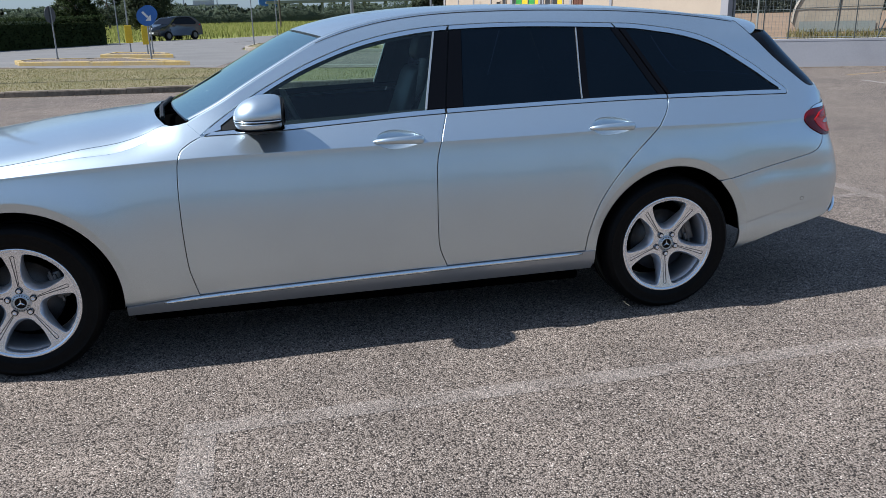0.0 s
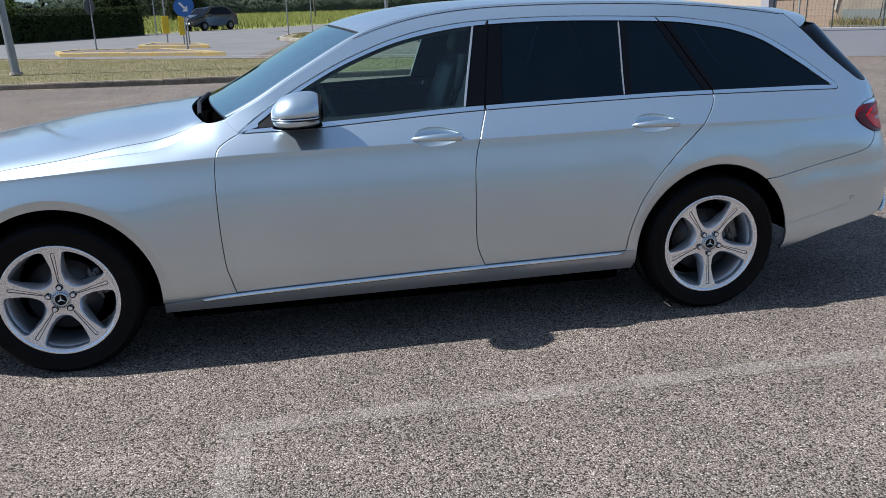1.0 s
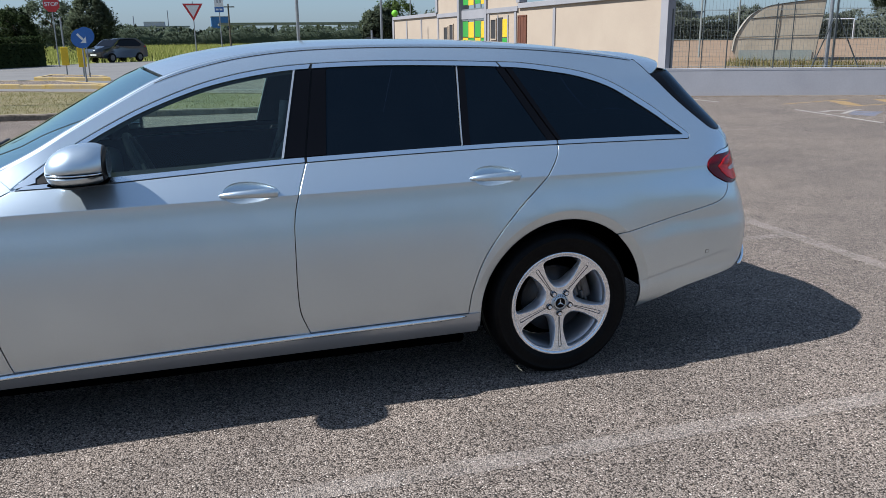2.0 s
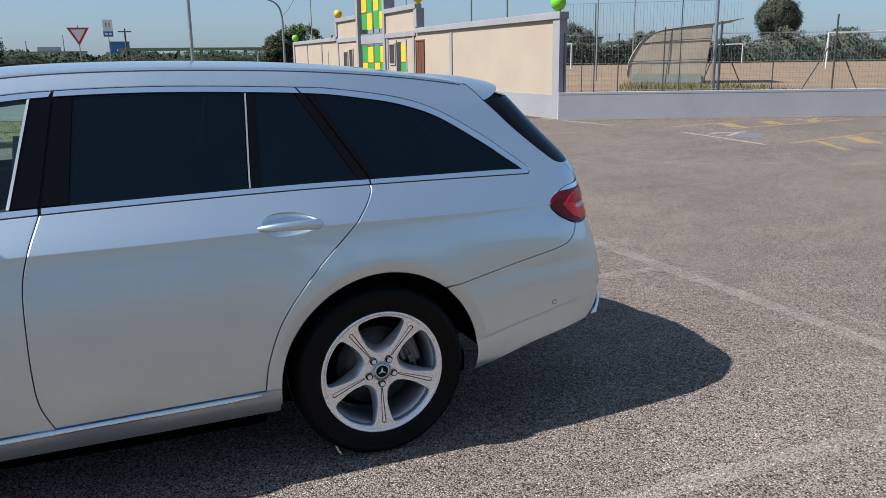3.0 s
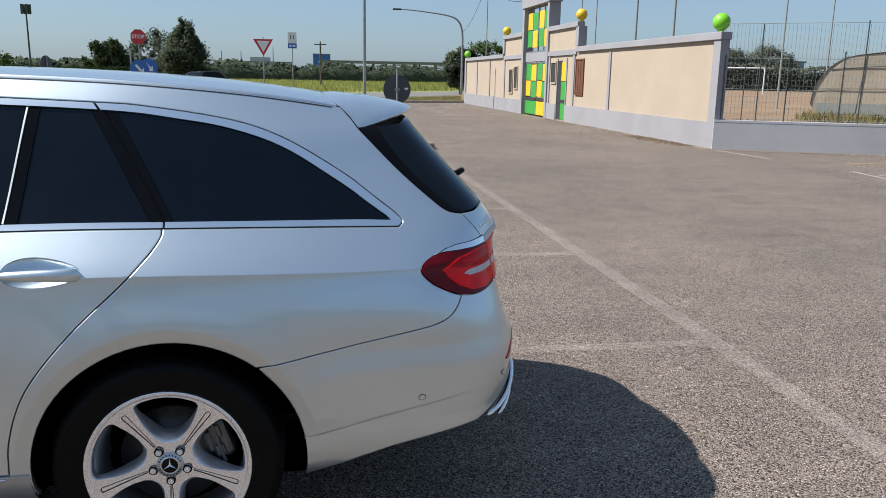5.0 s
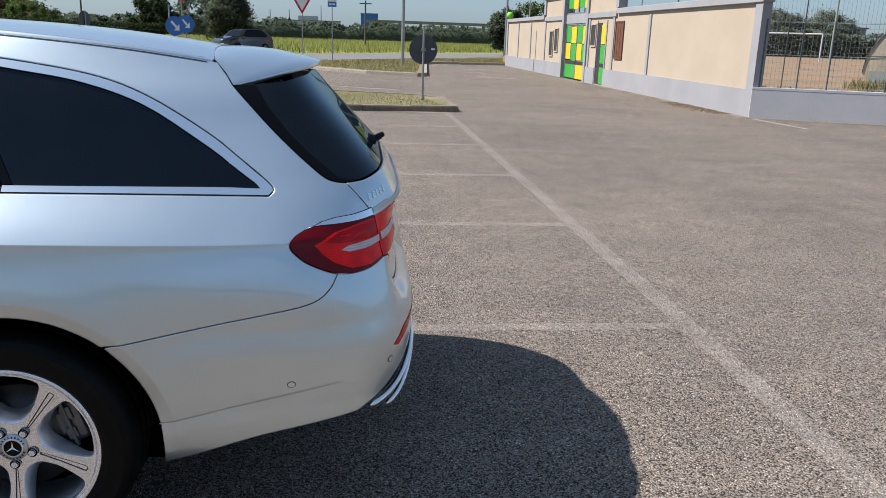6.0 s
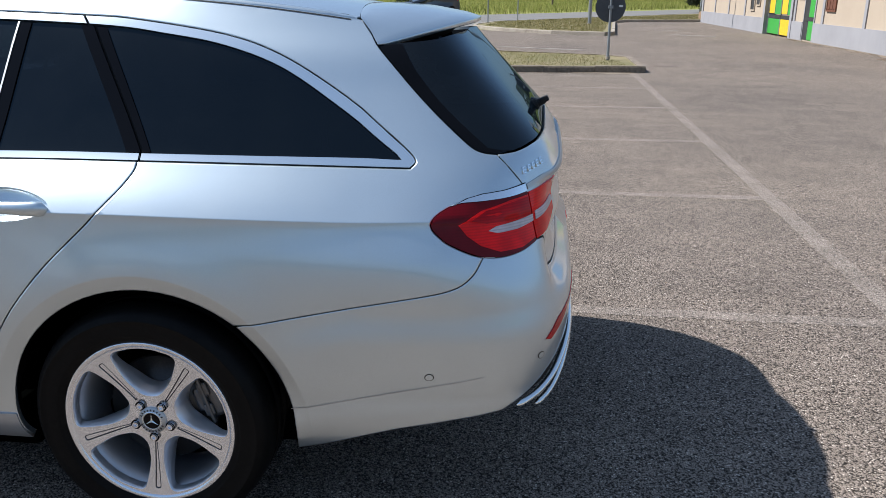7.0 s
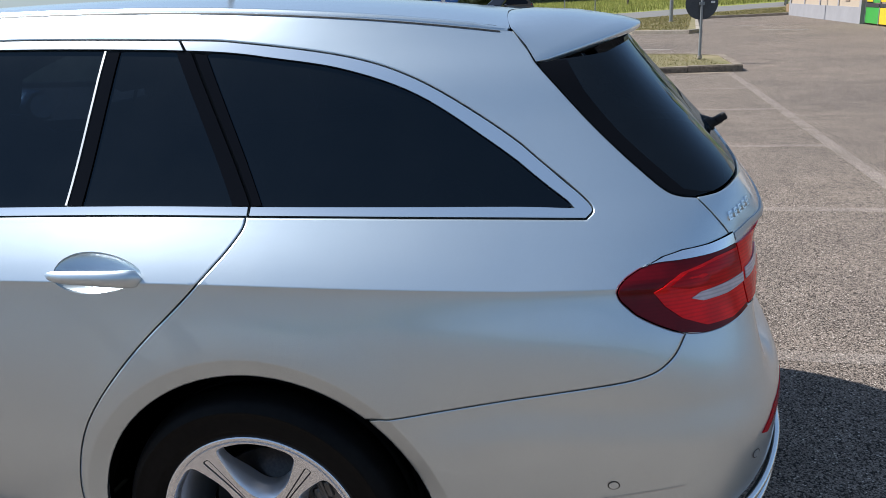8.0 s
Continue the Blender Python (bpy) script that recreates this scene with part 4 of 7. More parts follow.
# wing mirrors
def wing_mirror(sd):
    c = np.array((1.035, -.043, 1.057))

    def shell(scale, cut_low, cut_high, front=-2.0):
        vs, nu, nv = [], 36, 28
        for i in range(nu + 1):
            for j in range(nv):
                t = math.pi * i / nu
                p = 2 * math.pi * j / nv
                x = max(front, min(-math.cos(t), .90))
                c0 = -math.cos(t)
                r = math.sin(t) ** .9 if c0 < 0 else (1 - c0 ** 3.2) ** .42
                if c0 < front:
                    r = (1 - front ** 3.2) ** .42 * t / math.acos(-front)
                dy, dz = r * math.cos(p), r * math.sin(p)
                if dz < 0:
                    dy, dz = r * math.copysign(abs(math.cos(p)) ** .6, math.cos(p)), -r * abs(math.sin(p)) ** .6
                y = dy * (.110 if dy < 0 else .108)
                z = dz * (.080 if dz > 0 else .076)
                q = np.array((x * .108, y + .02 * x, z + .010 * x)) * scale
                q[2] = max(cut_low, min(cut_high, q[2]))
                q = c + q
                vs.append(q if sd == "near" else np.array((q[0], 2 * YC - q[1], q[2])))
        fs = [(i * nv + j, i * nv + (j + 1) % nv, (i + 1) * nv + (j + 1) % nv, (i + 1) * nv + j) for i in range(nu) for j in range(nv)]
        return vs, fs
    v, f = shell(1.0, -.012, .2)
    housing = from_data("wing_mirror", v, f, PAINT, car, "silver wing mirror with an indicator strip and a black rim", True)
    v, f = shell(.990, -.026, -.012)
    from_data("mirror_indicator", v, f, GLOSS_BLACK, housing, "dark indicator strip", True)
    v, f = shell(1.002, -.0205, -.0155)
    from_data("indicator_line", v, f, CHROME, housing, "bright line in the indicator", True)
    v, f = shell(.998, -.054, -.026)
    from_data("mirror_lower_trim", v, f, PAINT, housing, "silver lower trim", True)
    v, f = shell(.980, -.2, -.0555)
    from_data("mirror_lower_shell", v, f, PLASTIC, housing, "black lower shell", True)
    v, f = shell(1.006, -.2, .2, .76)
    from_data("mirror_rim", v, f, PLASTIC, housing, "black rim round the glass", True)
    k = 1 if sd == "near" else -1
    yy = (lambda y: y) if sd == "near" else (lambda y: 2 * YC - y)
    bm = rod((1.02, yy(-.02), 1.006), (.97, yy(.10), .985), .028, .034, 10)
    part("mirror_foot", bm, PLASTIC, housing, "black mirror foot", True)
    bm = bmesh.new()
    bmesh.ops.create_circle(bm, cap_ends=True, segments=24, radius=1, matrix=Matrix.Translation((1.1335, yy(-.031), 1.065)) @ Matrix.Rotation(radians(90), 4, "Y") @ Matrix.Diagonal((.052, .082, 1, 1)))
    part("mirror_glass", bm, CHROME, housing, "mirror glass")


wing_mirror("near")
wing_mirror("far")


# wheels
def wheel(cx, turn, sd):
    hub = (cx, 0.0, 0.325)
    flip = (lambda vs: vs) if sd == "near" else (lambda vs: [(p[0], 2 * YC - p[1], p[2]) for p in vs])

    def put(name, vs, fs, mat, parent, label="", smooth=True, normals=None):
        vs = flip(vs)
        if sd == "far":
            fs = [f[::-1] for f in fs]
            normals = None if normals is None else [(n[0], -n[1], n[2]) for n in normals]
        return from_data(name, vs, fs, mat, parent, label, smooth, normals)
    tyre_profile = [(.231, .012), (.234, -.006), (.2405, -.013), (.250, -.019), (.256, -.0195), (.258, -.022), (.262, -.0225), (.285, -.0265), (.300, -.0255), (.3025, -.0275), (.3055, -.0275), (.308, -.0245), (.316, -.020), (.326, -.008), (.333, .012), (.3355, .03), (.3355, .060), (.329, .061), (.329, .068), (.3355, .069), (.336, .105), (.329, .106), (.329, .114), (.336, .115), (.3355, .150), (.329, .151), (.329, .158), (.3355, .159), (.335, .185), (.328, .205), (.30, .222), (.25, .215), (.215, .19)]
    v, f = spin(tyre_profile, hub, 96)
    v = [(p[0], p[1], max(p[2], .002)) for p in v]
    root = put("wheel", v, [q[::-1] for q in f], RUBBER, car, "black tyre on a five-spoke alloy wheel")
    v, f = spin([(.222, .012), (.2235, -.0085), (.2265, -.0125), (.232, -.0155), (.2375, -.0165), (.2405, -.0145), (.2405, -.006), (.232, .004), (.222, .02)], hub, 96)
    put("rim", v, [q[::-1] for q in f], ALLOY, root, "silver wheel rim")
    v, f = spin([(.222, .012), (.217, .024), (.211, .030), (.206, .09), (.206, .20)], hub, 60)
    put("rim_barrel", v, [q[::-1] for q in f], BARREL, root, "grey inside of the rim")

    holes, grooves = [], []
    for k in range(5):
        a0 = turn + 36 + 72 * k
        ring = []
        for r, h in ((.0880, 0), (.0892, 6.5), (.0950, 12.5), (.106, 18.0), (.122, 21.8), (.145, 24.3), (.170, 25.4), (.195, 25.6), (.2085, 25.0), (.2145, 23.2), (.2168, 19), (.2180, 9), (.2185, 0)):
            ring.append((r, h))
        ring = [(r, a0 + h) for r, h in ring] + [(r, a0 - h) for r, h in ring[::-1] if h]
        holes.append([(r * math.cos(radians(a)), r * math.sin(radians(a))) for r, a in ring])
        b = radians(turn + 72 * k)
        d, e = np.array((math.cos(b), math.sin(b))), np.array((-math.sin(b), math.cos(b)))
        grooves.append([tuple(d * r + e * o) for r, o in ((.070, .0038), (.13, .0058), (.201, .0088), (.206, .0064), (.2075, 0), (.206, -.0064), (.201, -.0088), (.13, -.0058), (.070, -.0038))])
    def dish(p):
        r = np.hypot(p[:, 0], p[:, 1])
        return .014 - .026 * (r / .224) ** 1.6 - .007 * np.exp(-(r / .05) ** 4)

    def face(u, w):
        y = dish(np.stack([np.ravel(u), np.ravel(w)], -1)).reshape(np.shape(u))
        return np.stack([hub[0] + u, y, hub[2] + w], -1)
    tops = []
    for h in holes:
        # the flanks of the spokes: wide and deep at the hub, narrow and sharp at the rim
        edge = outline(h, .0045)
        for _ in range(2):
            edge = (np.roll(edge, 1, 0) + 2 * edge + np.roll(edge, -1, 0)) / 4
        r = np.hypot(edge[:, 0], edge[:, 1])
        wide = (.0125 + .0055 * ease(.112, .090, r) - .0090 * ease(.105, .205, r))[:, None]
        deep = .034 - .028 * ease(.11, .21, r)
        t = np.roll(edge, -1, 0) - np.roll(edge, 1, 0)
        out = np.stack([t[:, 1], -t[:, 0]], -1) / np.linalg.norm(t, axis=1)[:, None]
        vs, m, fr = [], len(edge), (0, .12, .3, .5, .7, .86, 1)
        wall = dish(edge + out * wide) + deep
        vs += [(hub[0] + p[0], y + .022, hub[2] + p[1]) for p, y in zip(edge, wall)]
        for q in fr:
            ring = edge + out * wide * q
            y = dish(ring) + deep * (1 - q) ** 1.3 * (1 - .2 * q)
            vs += [(hub[0] + p[0], z, hub[2] + p[1]) for p, z in zip(ring, y)]
        fs = [(j * m + i, j * m + (i + 1) % m, (j + 1) * m + (i + 1) % m, (j + 1) * m + i) for j in range(len(fr)) for i in range(m)]
        put("spoke_flank", vs, fs, FLANK, root, "sloping silver flanks between two spokes")
        tops.append([tuple(p) for p in edge + out * wide])
    v, f, n = sheet([(.2255 * math.cos(a), .2255 * math.sin(a)) for a in np.linspace(0, 2 * math.pi, 97)[:-1]], face, .0075, 0, .004, 0, tops + grooves, None, .0045, None, (0, 1, 0))
    put("spokes", v, f, ALLOY, root, "five grooved silver spokes", True, n)
    for g in grooves:
        v, f, n = sheet(g, lambda u, w: np.stack([hub[0] + u, .0185 - .026 * (np.hypot(u, w) / .224) ** 1.6, hub[2] + w], -1), .006, -.001, 0, 0, (), None, .0065)
        put("spoke_groove", v, f, HUBGREY, root, "dark groove along a spoke", True, n)
        v, f, n = sheet(g, lambda u, w: np.stack([hub[0] + u, .0155 - .026 * (np.hypot(u, w) / .224) ** 1.6, hub[2] + w], -1), .006, .0031, .004, 0, (), None, .0065, None, (0, 1, 0))
        put("spoke_rib", v, f, ALLOY, root, "rib in the groove of a spoke", True, n)
    for k in range(5):
        a = radians(turn + 36 + 72 * k)
        # slot drawn as a flat black dot
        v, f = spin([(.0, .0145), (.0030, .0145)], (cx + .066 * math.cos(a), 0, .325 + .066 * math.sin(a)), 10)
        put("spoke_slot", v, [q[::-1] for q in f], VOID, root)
    # black disc added behind the spokes, holding the wheel's inner shade
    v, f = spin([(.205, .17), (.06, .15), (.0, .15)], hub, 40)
    put("wheel_shade_disc", v, [q[::-1] for q in f], VOID, root)
    v, f = spin([(.155, .078), (.155, .100), (.07, .102), (.07, .068), (.085, .066), (.09, .072)], hub, 48, True)
    put("brake_disc", v, f, DISC, root, "grey brake disc", True)
    ca = radians(18)
    cm = Matrix.Translation((cx + .148 * math.cos(ca), .055, .325 + .148 * math.sin(ca))) @ Matrix.Rotation(-ca, 4, "Y")
    bm = box(-.028, .006, -.062, .030, .07, .062, .014, None, cm)
    box(-.050, .012, -.040, -.020, .06, .034, .012, bm, cm)
    box(-.024, -.002, -.050, .006, .012, -.012, .006, bm, cm)
    box(-.020, -.002, .010, .012, .012, .052, .006, bm, cm)
    rod(cm @ Vector((-.006, .0, -.070)), cm @ Vector((-.006, .0, .070)), .006, .006, 8, bm)
    cal = part("brake_caliper", bm, STEEL, root, "grey metal brake caliper")
    if sd == "far":
        cal.data.transform(Matrix.Translation((0, 2 * YC, 0)) @ Matrix.Diagonal((1, -1, 1, 1)))
        cal.data.flip_normals()
    v, f = spin([(.0, .0005), (.024, .0005), (.0245, -.001), (.0262, -.001), (.027, .001), (.038, .0015), (.0395, .004), (.0395, .012)], hub, 40)
    put("hub_cap", v, [q[::-1] for q in f], SATIN, root, "satin grey hub cap with a dark lettered ring")
    for k in range(22):
        a = radians(8 + k * 360 / 22)
        if k % 11 in (0, 10):
            continue
        d, e = np.array((math.cos(a), 0, math.sin(a))), np.array((-math.sin(a), 0, math.cos(a)))
        c = np.array(hub) + np.array((0, -.0004, 0))
        put("hub_letter_bar", [c + d * .0295 + e * .0016, c + d * .0295 - e * .0016, c + d * .0355 - e * .0019, c + d * .0355 + e * .0019], [(0, 1, 2, 3)], HUBGREY, root, "", False)
    v, f = spin([(.0, -.0004), (.0235, -.0004)], hub, 32)
    put("hub_disc", v, [q[::-1] for q in f], GLOSS_BLACK, root, "black hub centre")
    v, f = spin([(.0245, -.0008), (.0265, -.0016), (.028, .0005)], hub, 36)
    put("hub_ring", v, [q[::-1] for q in f], CHROME, root, "bright ring")
    for k in range(3):
        a = radians(90 + 120 * k)
        d, e = np.array((math.cos(a), 0, math.sin(a))), np.array((-math.sin(a), 0, math.cos(a)))
        c = np.array(hub)
        put("hub_mark", [c + e * .0035 + np.array((0, -.0012, 0)), c - e * .0035 + np.array((0, -.0012, 0)), c + d * .021 + np.array((0, -.0012, 0)), c + np.array((0, -.003, 0)), ], [(0, 3, 2), (3, 1, 2)], CHROME, root, "bright bar", False)
    for k in range(5):
        a = radians(turn + 72 * k)
        b = (cx + .0515 * math.cos(a), 0, .325 + .0515 * math.sin(a))
        v, f = spin([(.0, .003), (.0045, .003), (.005, -.002), (.0088, -.002), (.0098, .012)], b, 12)
        put("wheel_bolt", v, [q[::-1] for q in f], ALLOY, root, "steel wheel bolt", False)
        # flat black ring: the bolt recess, its shade put into colour
        v, f = spin([(.0095, .0036), (.0138, .0030)], b, 16)
        put("bolt_recess_shade", v, [q[::-1] for q in f], VOID, root)
    # the liner of the wheel arch, near black to carry the arch's shade
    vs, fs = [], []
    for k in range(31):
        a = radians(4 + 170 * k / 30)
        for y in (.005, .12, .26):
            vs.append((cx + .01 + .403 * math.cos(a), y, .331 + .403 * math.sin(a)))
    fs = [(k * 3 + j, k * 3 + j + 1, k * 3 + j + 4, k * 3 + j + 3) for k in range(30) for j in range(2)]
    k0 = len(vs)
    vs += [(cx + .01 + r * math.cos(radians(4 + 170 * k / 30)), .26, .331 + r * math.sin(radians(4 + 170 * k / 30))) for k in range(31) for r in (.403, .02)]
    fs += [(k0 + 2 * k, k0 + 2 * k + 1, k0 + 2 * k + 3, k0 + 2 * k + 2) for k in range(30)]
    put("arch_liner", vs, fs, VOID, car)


for cx, turn in ((0.0, 90), (2.939, 270)):
    wheel(cx, turn, "near")
    wheel(cx, turn + 20, "far")


# cabin
def seat(y, x=1.72):
    bm = box(x - .42, y - .25, .48, x + .10, y + .25, .62, .05)
    root = part("seat_cushion", bm, LEATHER, car, "dark leather seat", True)
    bm = box(-.07, -.25, 0, .07, .25, .60, .055, None, Matrix.Translation((x + .06, y, .58)) @ Matrix.Rotation(radians(20), 4, "Y"))
    part("backrest", bm, LEATHER, root, "", True)
    bm = box(-.045, -.13, .63, .045, .13, .82, .04, None, Matrix.Translation((x + .06, y, .58)) @ Matrix.Rotation(radians(17), 4, "Y"))
    rod((x + .25, y - .05, 1.10), (x + .29, y - .05, 1.22), .007, .007, 6, bm)
    rod((x + .25, y + .05, 1.10), (x + .29, y + .05, 1.22), .007, .007, 6, bm)
    part("headrest", bm, LEATHER, root, "", True)


seat(.50)
seat(1.26)
vs, fs = tube([(1.80, .30, 1.24), (1.78, .30, 1.10), (1.72, .33, .95), (1.60, .40, .80)], .02, 6)
from_data("seat_belt", [(x, y, z) for x, y, z in vs], fs, TRIMGREY, car, "grey seat belt beside the front seat", True)
bm = box(2.35, .26, .48, 2.86, 1.50, .62, .05)
box(-.08, -.62, 0, .08, .62, .58, .05, bm, Matrix.Translation((2.85, YC, .58)) @ Matrix.Rotation(radians(20), 4, "Y"))
part("rear_bench", bm, LEATHER, car, "dark leather rear bench", True)
bm = box(.62, .14, .62, 1.02, 1.62, .93, .06)
box(.86, .36, .86, 1.08, .66, .985, .04, bm)
part("dashboard", bm, LEATHER, car, "dark dashboard", True)
vs, fs = [], []
R0, r0 = .185, .015
M = Matrix.Translation((1.225, .50, .93)) @ Matrix.Rotation(radians(66), 4, "Y")
for i in range(32):
    for j in range(8):
        a, b = 2 * math.pi * i / 32, 2 * math.pi * j / 8
        vs.append(M @ Vector(((R0 + r0 * math.cos(b)) * math.cos(a), (R0 + r0 * math.cos(b)) * math.sin(a), r0 * math.sin(b))))
fs = [(i * 8 + j, ((i + 1) % 32) * 8 + j, ((i + 1) % 32) * 8 + (j + 1) % 8, i * 8 + (j + 1) % 8) for i in range(32) for j in range(8)]
wheel_in = from_data("steering_wheel", vs, fs, LEATHER, car, "dark steering wheel", True)
bm = rod(M @ Vector((0, 0, -.18)), M @ Vector((0, 0, .01)), .035, .06)
for a in (0, 110, 250):
    rod(M @ Vector((0, 0, 0)), M @ Vector((R0 * math.cos(radians(a + 180)), R0 * math.sin(radians(a + 180)), 0)), .016, .014, 8, bm)
part("steering_hub", bm, LEATHER, wheel_in)
bm = box(.66, .50 + .33, .30, 1.9, .50 + .47, .66, .05)
part("centre_console", bm, LEATHER, car, "dark centre console")
bm = box(1.20, YC - .11, 1.255, 1.23, YC + .11, 1.32, .01)
part("inside_mirror", bm, PLASTIC, car, "inside mirror")

# ---- ground, car park, road ----
FIELD = grass_material("tall_meadow_grass", (0.17, 0.20, 0.05), (0.23, 0.25, 0.07), (0.29, 0.27, 0.10), 0.15)
VERGE = grass_material("dry_verge_grass", (0.15, 0.145, 0.07), (0.19, 0.17, 0.095), (0.26, 0.21, 0.13), 0.9)
SAND = mottled("sand_pitch", (0.185, 0.118, 0.066), (0.245, 0.162, 0.095), 0.4, 0.95, 0.3, 0.02)
ROAD = mottled("pale_road_asphalt", (0.135, 0.129, 0.121), (0.175, 0.167, 0.156), 0.6, 0.9, 0.3, 0.006, 60)
CONCRETE = mottled("kerb_concrete", (0.23, 0.19, 0.15), (0.36, 0.32, 0.26), 2.0, 0.9, 0.4, 0.006)
KERB_DARK = mottled("dark_kerb_concrete", (0.12, 0.095, 0.07), (0.25, 0.205, 0.155), 3.0, 0.95, 0.6, 0.012)
YELLOW_KERB = mottled("faded_yellow_kerb", (0.46, 0.31, 0.08), (0.34, 0.27, 0.16), 2.2, 0.85, 0.3, 0.006)
WHITE_PAINT = asphalt_material("road_paint", 0.2, (0.62, 0.59, 0.55), 0.42)
YELLOW_PAINT = asphalt_material("faded_yellow_paint", 0.2, (0.50, 0.31, 0.09), 0.52)
BLUE_PAINT = asphalt_material("faded_blue_paint", 0.14, (0.13, 0.20, 0.34), 0.5)

v, f = flat_sheet([(-1600, -1600), (1600, -1600), (1600, 1600), (-1600, 1600)], -0.03)
tagged(from_data("ground", v, f, FIELD), "flat green and straw meadow to the horizon", "ground", kind="structure")
LOT = [(-90, -60), (70, -60), (70, -9.9), (12.35, 14.4), (12.35, 44), (12.6, 45), (8.0, 44.8), (6.0, 29.6), (5.8, 28.8), (1.3, 32.4), (0.6, 36.0), (0.9, 40.5), (-1.0, 57.0), (-4.5, 55.5), (-9.0, 50.0), (-16.0, 43.5), (-90, 24)]
v, f = flat_sheet(LOT, 0.0)
tagged(from_data("car_park", v, f, ASPHALT), "coarse grey-brown chip asphalt of the car park", "asphalt", kind="structure")
v, f = flat_sheet([(-1.2, 57.5), (0.9, 40.0), (6.0, 48.0), (18.0, 66.0), (60.0, 120.0), (56.0, 128.0), (10.0, 72.0)], -0.01)
tagged(from_data("road", v, f, ROAD), "pale grey country road", "road", kind="structure")


v, f = flat_sheet([(-60, 48), (-22, 31.2), (-9.5, 25.8), (-4.5, 22.8), (-.3, 20.4), (1.25, 31.2), (.55, 36), (.85, 40.4), (-1, 57), (-4.5, 55.5), (-9, 50), (-16, 43.5)], .004)
tagged(from_data("road", v, f, ROAD), "grey asphalt of the road and junction", "road", kind="structure")


def stripe(name, a, b, width, mat, label, parent=None):
    top = .008 if name == "road_line" else .0015
    a, b = Vector((*a, 0)), Vector((*b, 0))
    d = (b - a).normalized()
    n = Vector((-d.y, d.x, 0)) * width / 2
    q = [a + n, a - n, b - n, b + n]
    ob = from_data(name, [(p.x, p.y, top) for p in q] + [(p.x, p.y, -0.002) for p in q], [(0, 1, 2, 3), (0, 4, 5, 1), (1, 5, 6, 2), (2, 6, 7, 3), (3, 7, 4, 0)], mat, parent)
    if not parent:
        tagged(ob, label, "road marking", kind="structure")
    return ob


stripe("bay_end_line", (5.66, -9.0), (5.66, 13.9), .12, LINE, "worn white line along the ends of the bays")
stripe("bay_front_line", (.72, -9.0), (.72, -.74), .12, LINE, "worn white line along the heads of the bays")
for y in (-.68, 1.77, 4.14, 6.52, 9.04, 11.33, 13.3):
    stripe("bay_line", (.66 if y < 0 else -.3, y), (5.596, y), .10, LINE, "worn white line between two parking bays")
stripe("road_line", (-3.0, 24.8), (5.0, 20.3), .12, WHITE_PAINT, "white edge line on the access road")
stripe("road_line", (-14.0, 33.0), (-7.5, 29.3), .14, WHITE_PAINT, "white edge line on the road")
for k in range(5):
    stripe("road_line", (-16.5 + 4.0 * k, 39.5 + 1.9 * k), (-14.7 + 4.0 * k, 40.3 + 1.9 * k), .15, WHITE_PAINT, "white centre dash on the road")
stripe("road_line", (8.2, 33.6), (9.4, 33.0), .10, WHITE_PAINT, "short worn white dash")
stripe("road_line", (8.6, 29.5), (10.0, 28.3), .10, WHITE_PAINT, "short worn white dash")
stripe("bay_line", (11.95, 17.2), (12.1, 14.9), .08, WHITE_PAINT, "broken white line at the wall's foot")
stripe("bay_line", (12.20, 14.0), (12.36, 12.2), .09, WHITE_PAINT, "broken white line at the wall's foot")
stripe("bay_line", (12.62, 10.1), (12.28, 7.6), .08, WHITE_PAINT, "worn white side line of the disabled bay")

# hatched area and disabled bay near the low wall
stripe("yellow_hatching", (13.2, 11.2), (15.4, 11.72), .09, YELLOW_PAINT, "faded yellow bay line")
stripe("yellow_hatching", (14.0, 10.26), (18.2, 10.75), .10, YELLOW_PAINT, "faded yellow bay line")
for k in range(3):
    stripe("yellow_hatching", (14.78 + k * 1.22, 11.42), (14.32 + k * 1.22, 10.42 + k * .1), .34, YELLOW_PAINT, "faded yellow hatching on the asphalt")
stripe("bay_line", (16.66, 11.2), (17.6, 11.38), .09, WHITE_PAINT, "worn white dash at the low wall")
stripe("yellow_hatching", (12.9, 7.6), (15.6, 8.2), .11, YELLOW_PAINT, "faded yellow bay line")
stripe("yellow_hatching", (13.46, 7.6), (12.76, 6.38), .13, YELLOW_PAINT, "faded yellow hatching on the asphalt")
for k in range(3):
    stripe("yellow_hatching", (14.55 + k * 1.2, 7.85 + k * .2), (13.95 + k * 1.2, 6.85 + k * .2), .32, YELLOW_PAINT, "faded yellow hatching on the asphalt")
v, f = flat_sheet([(13.4, 9.42), (13.78, 9.1), (12.98, 8.5), (12.78, 8.92)], .003)
tagged(from_data("bay_symbol", v, f, BLUE_PAINT), "faded blue field of a disabled bay", "road marking", kind="structure")
for p, q in (((12.68, 9.52), (12.96, 9.58)), ((13.0, 9.66), (13.72, 9.58)), ((12.83, 9.09), (13.48, 9.53))):
    stripe("bay_symbol", p, q, .09, WHITE_PAINT, "white stroke of a disabled symbol")


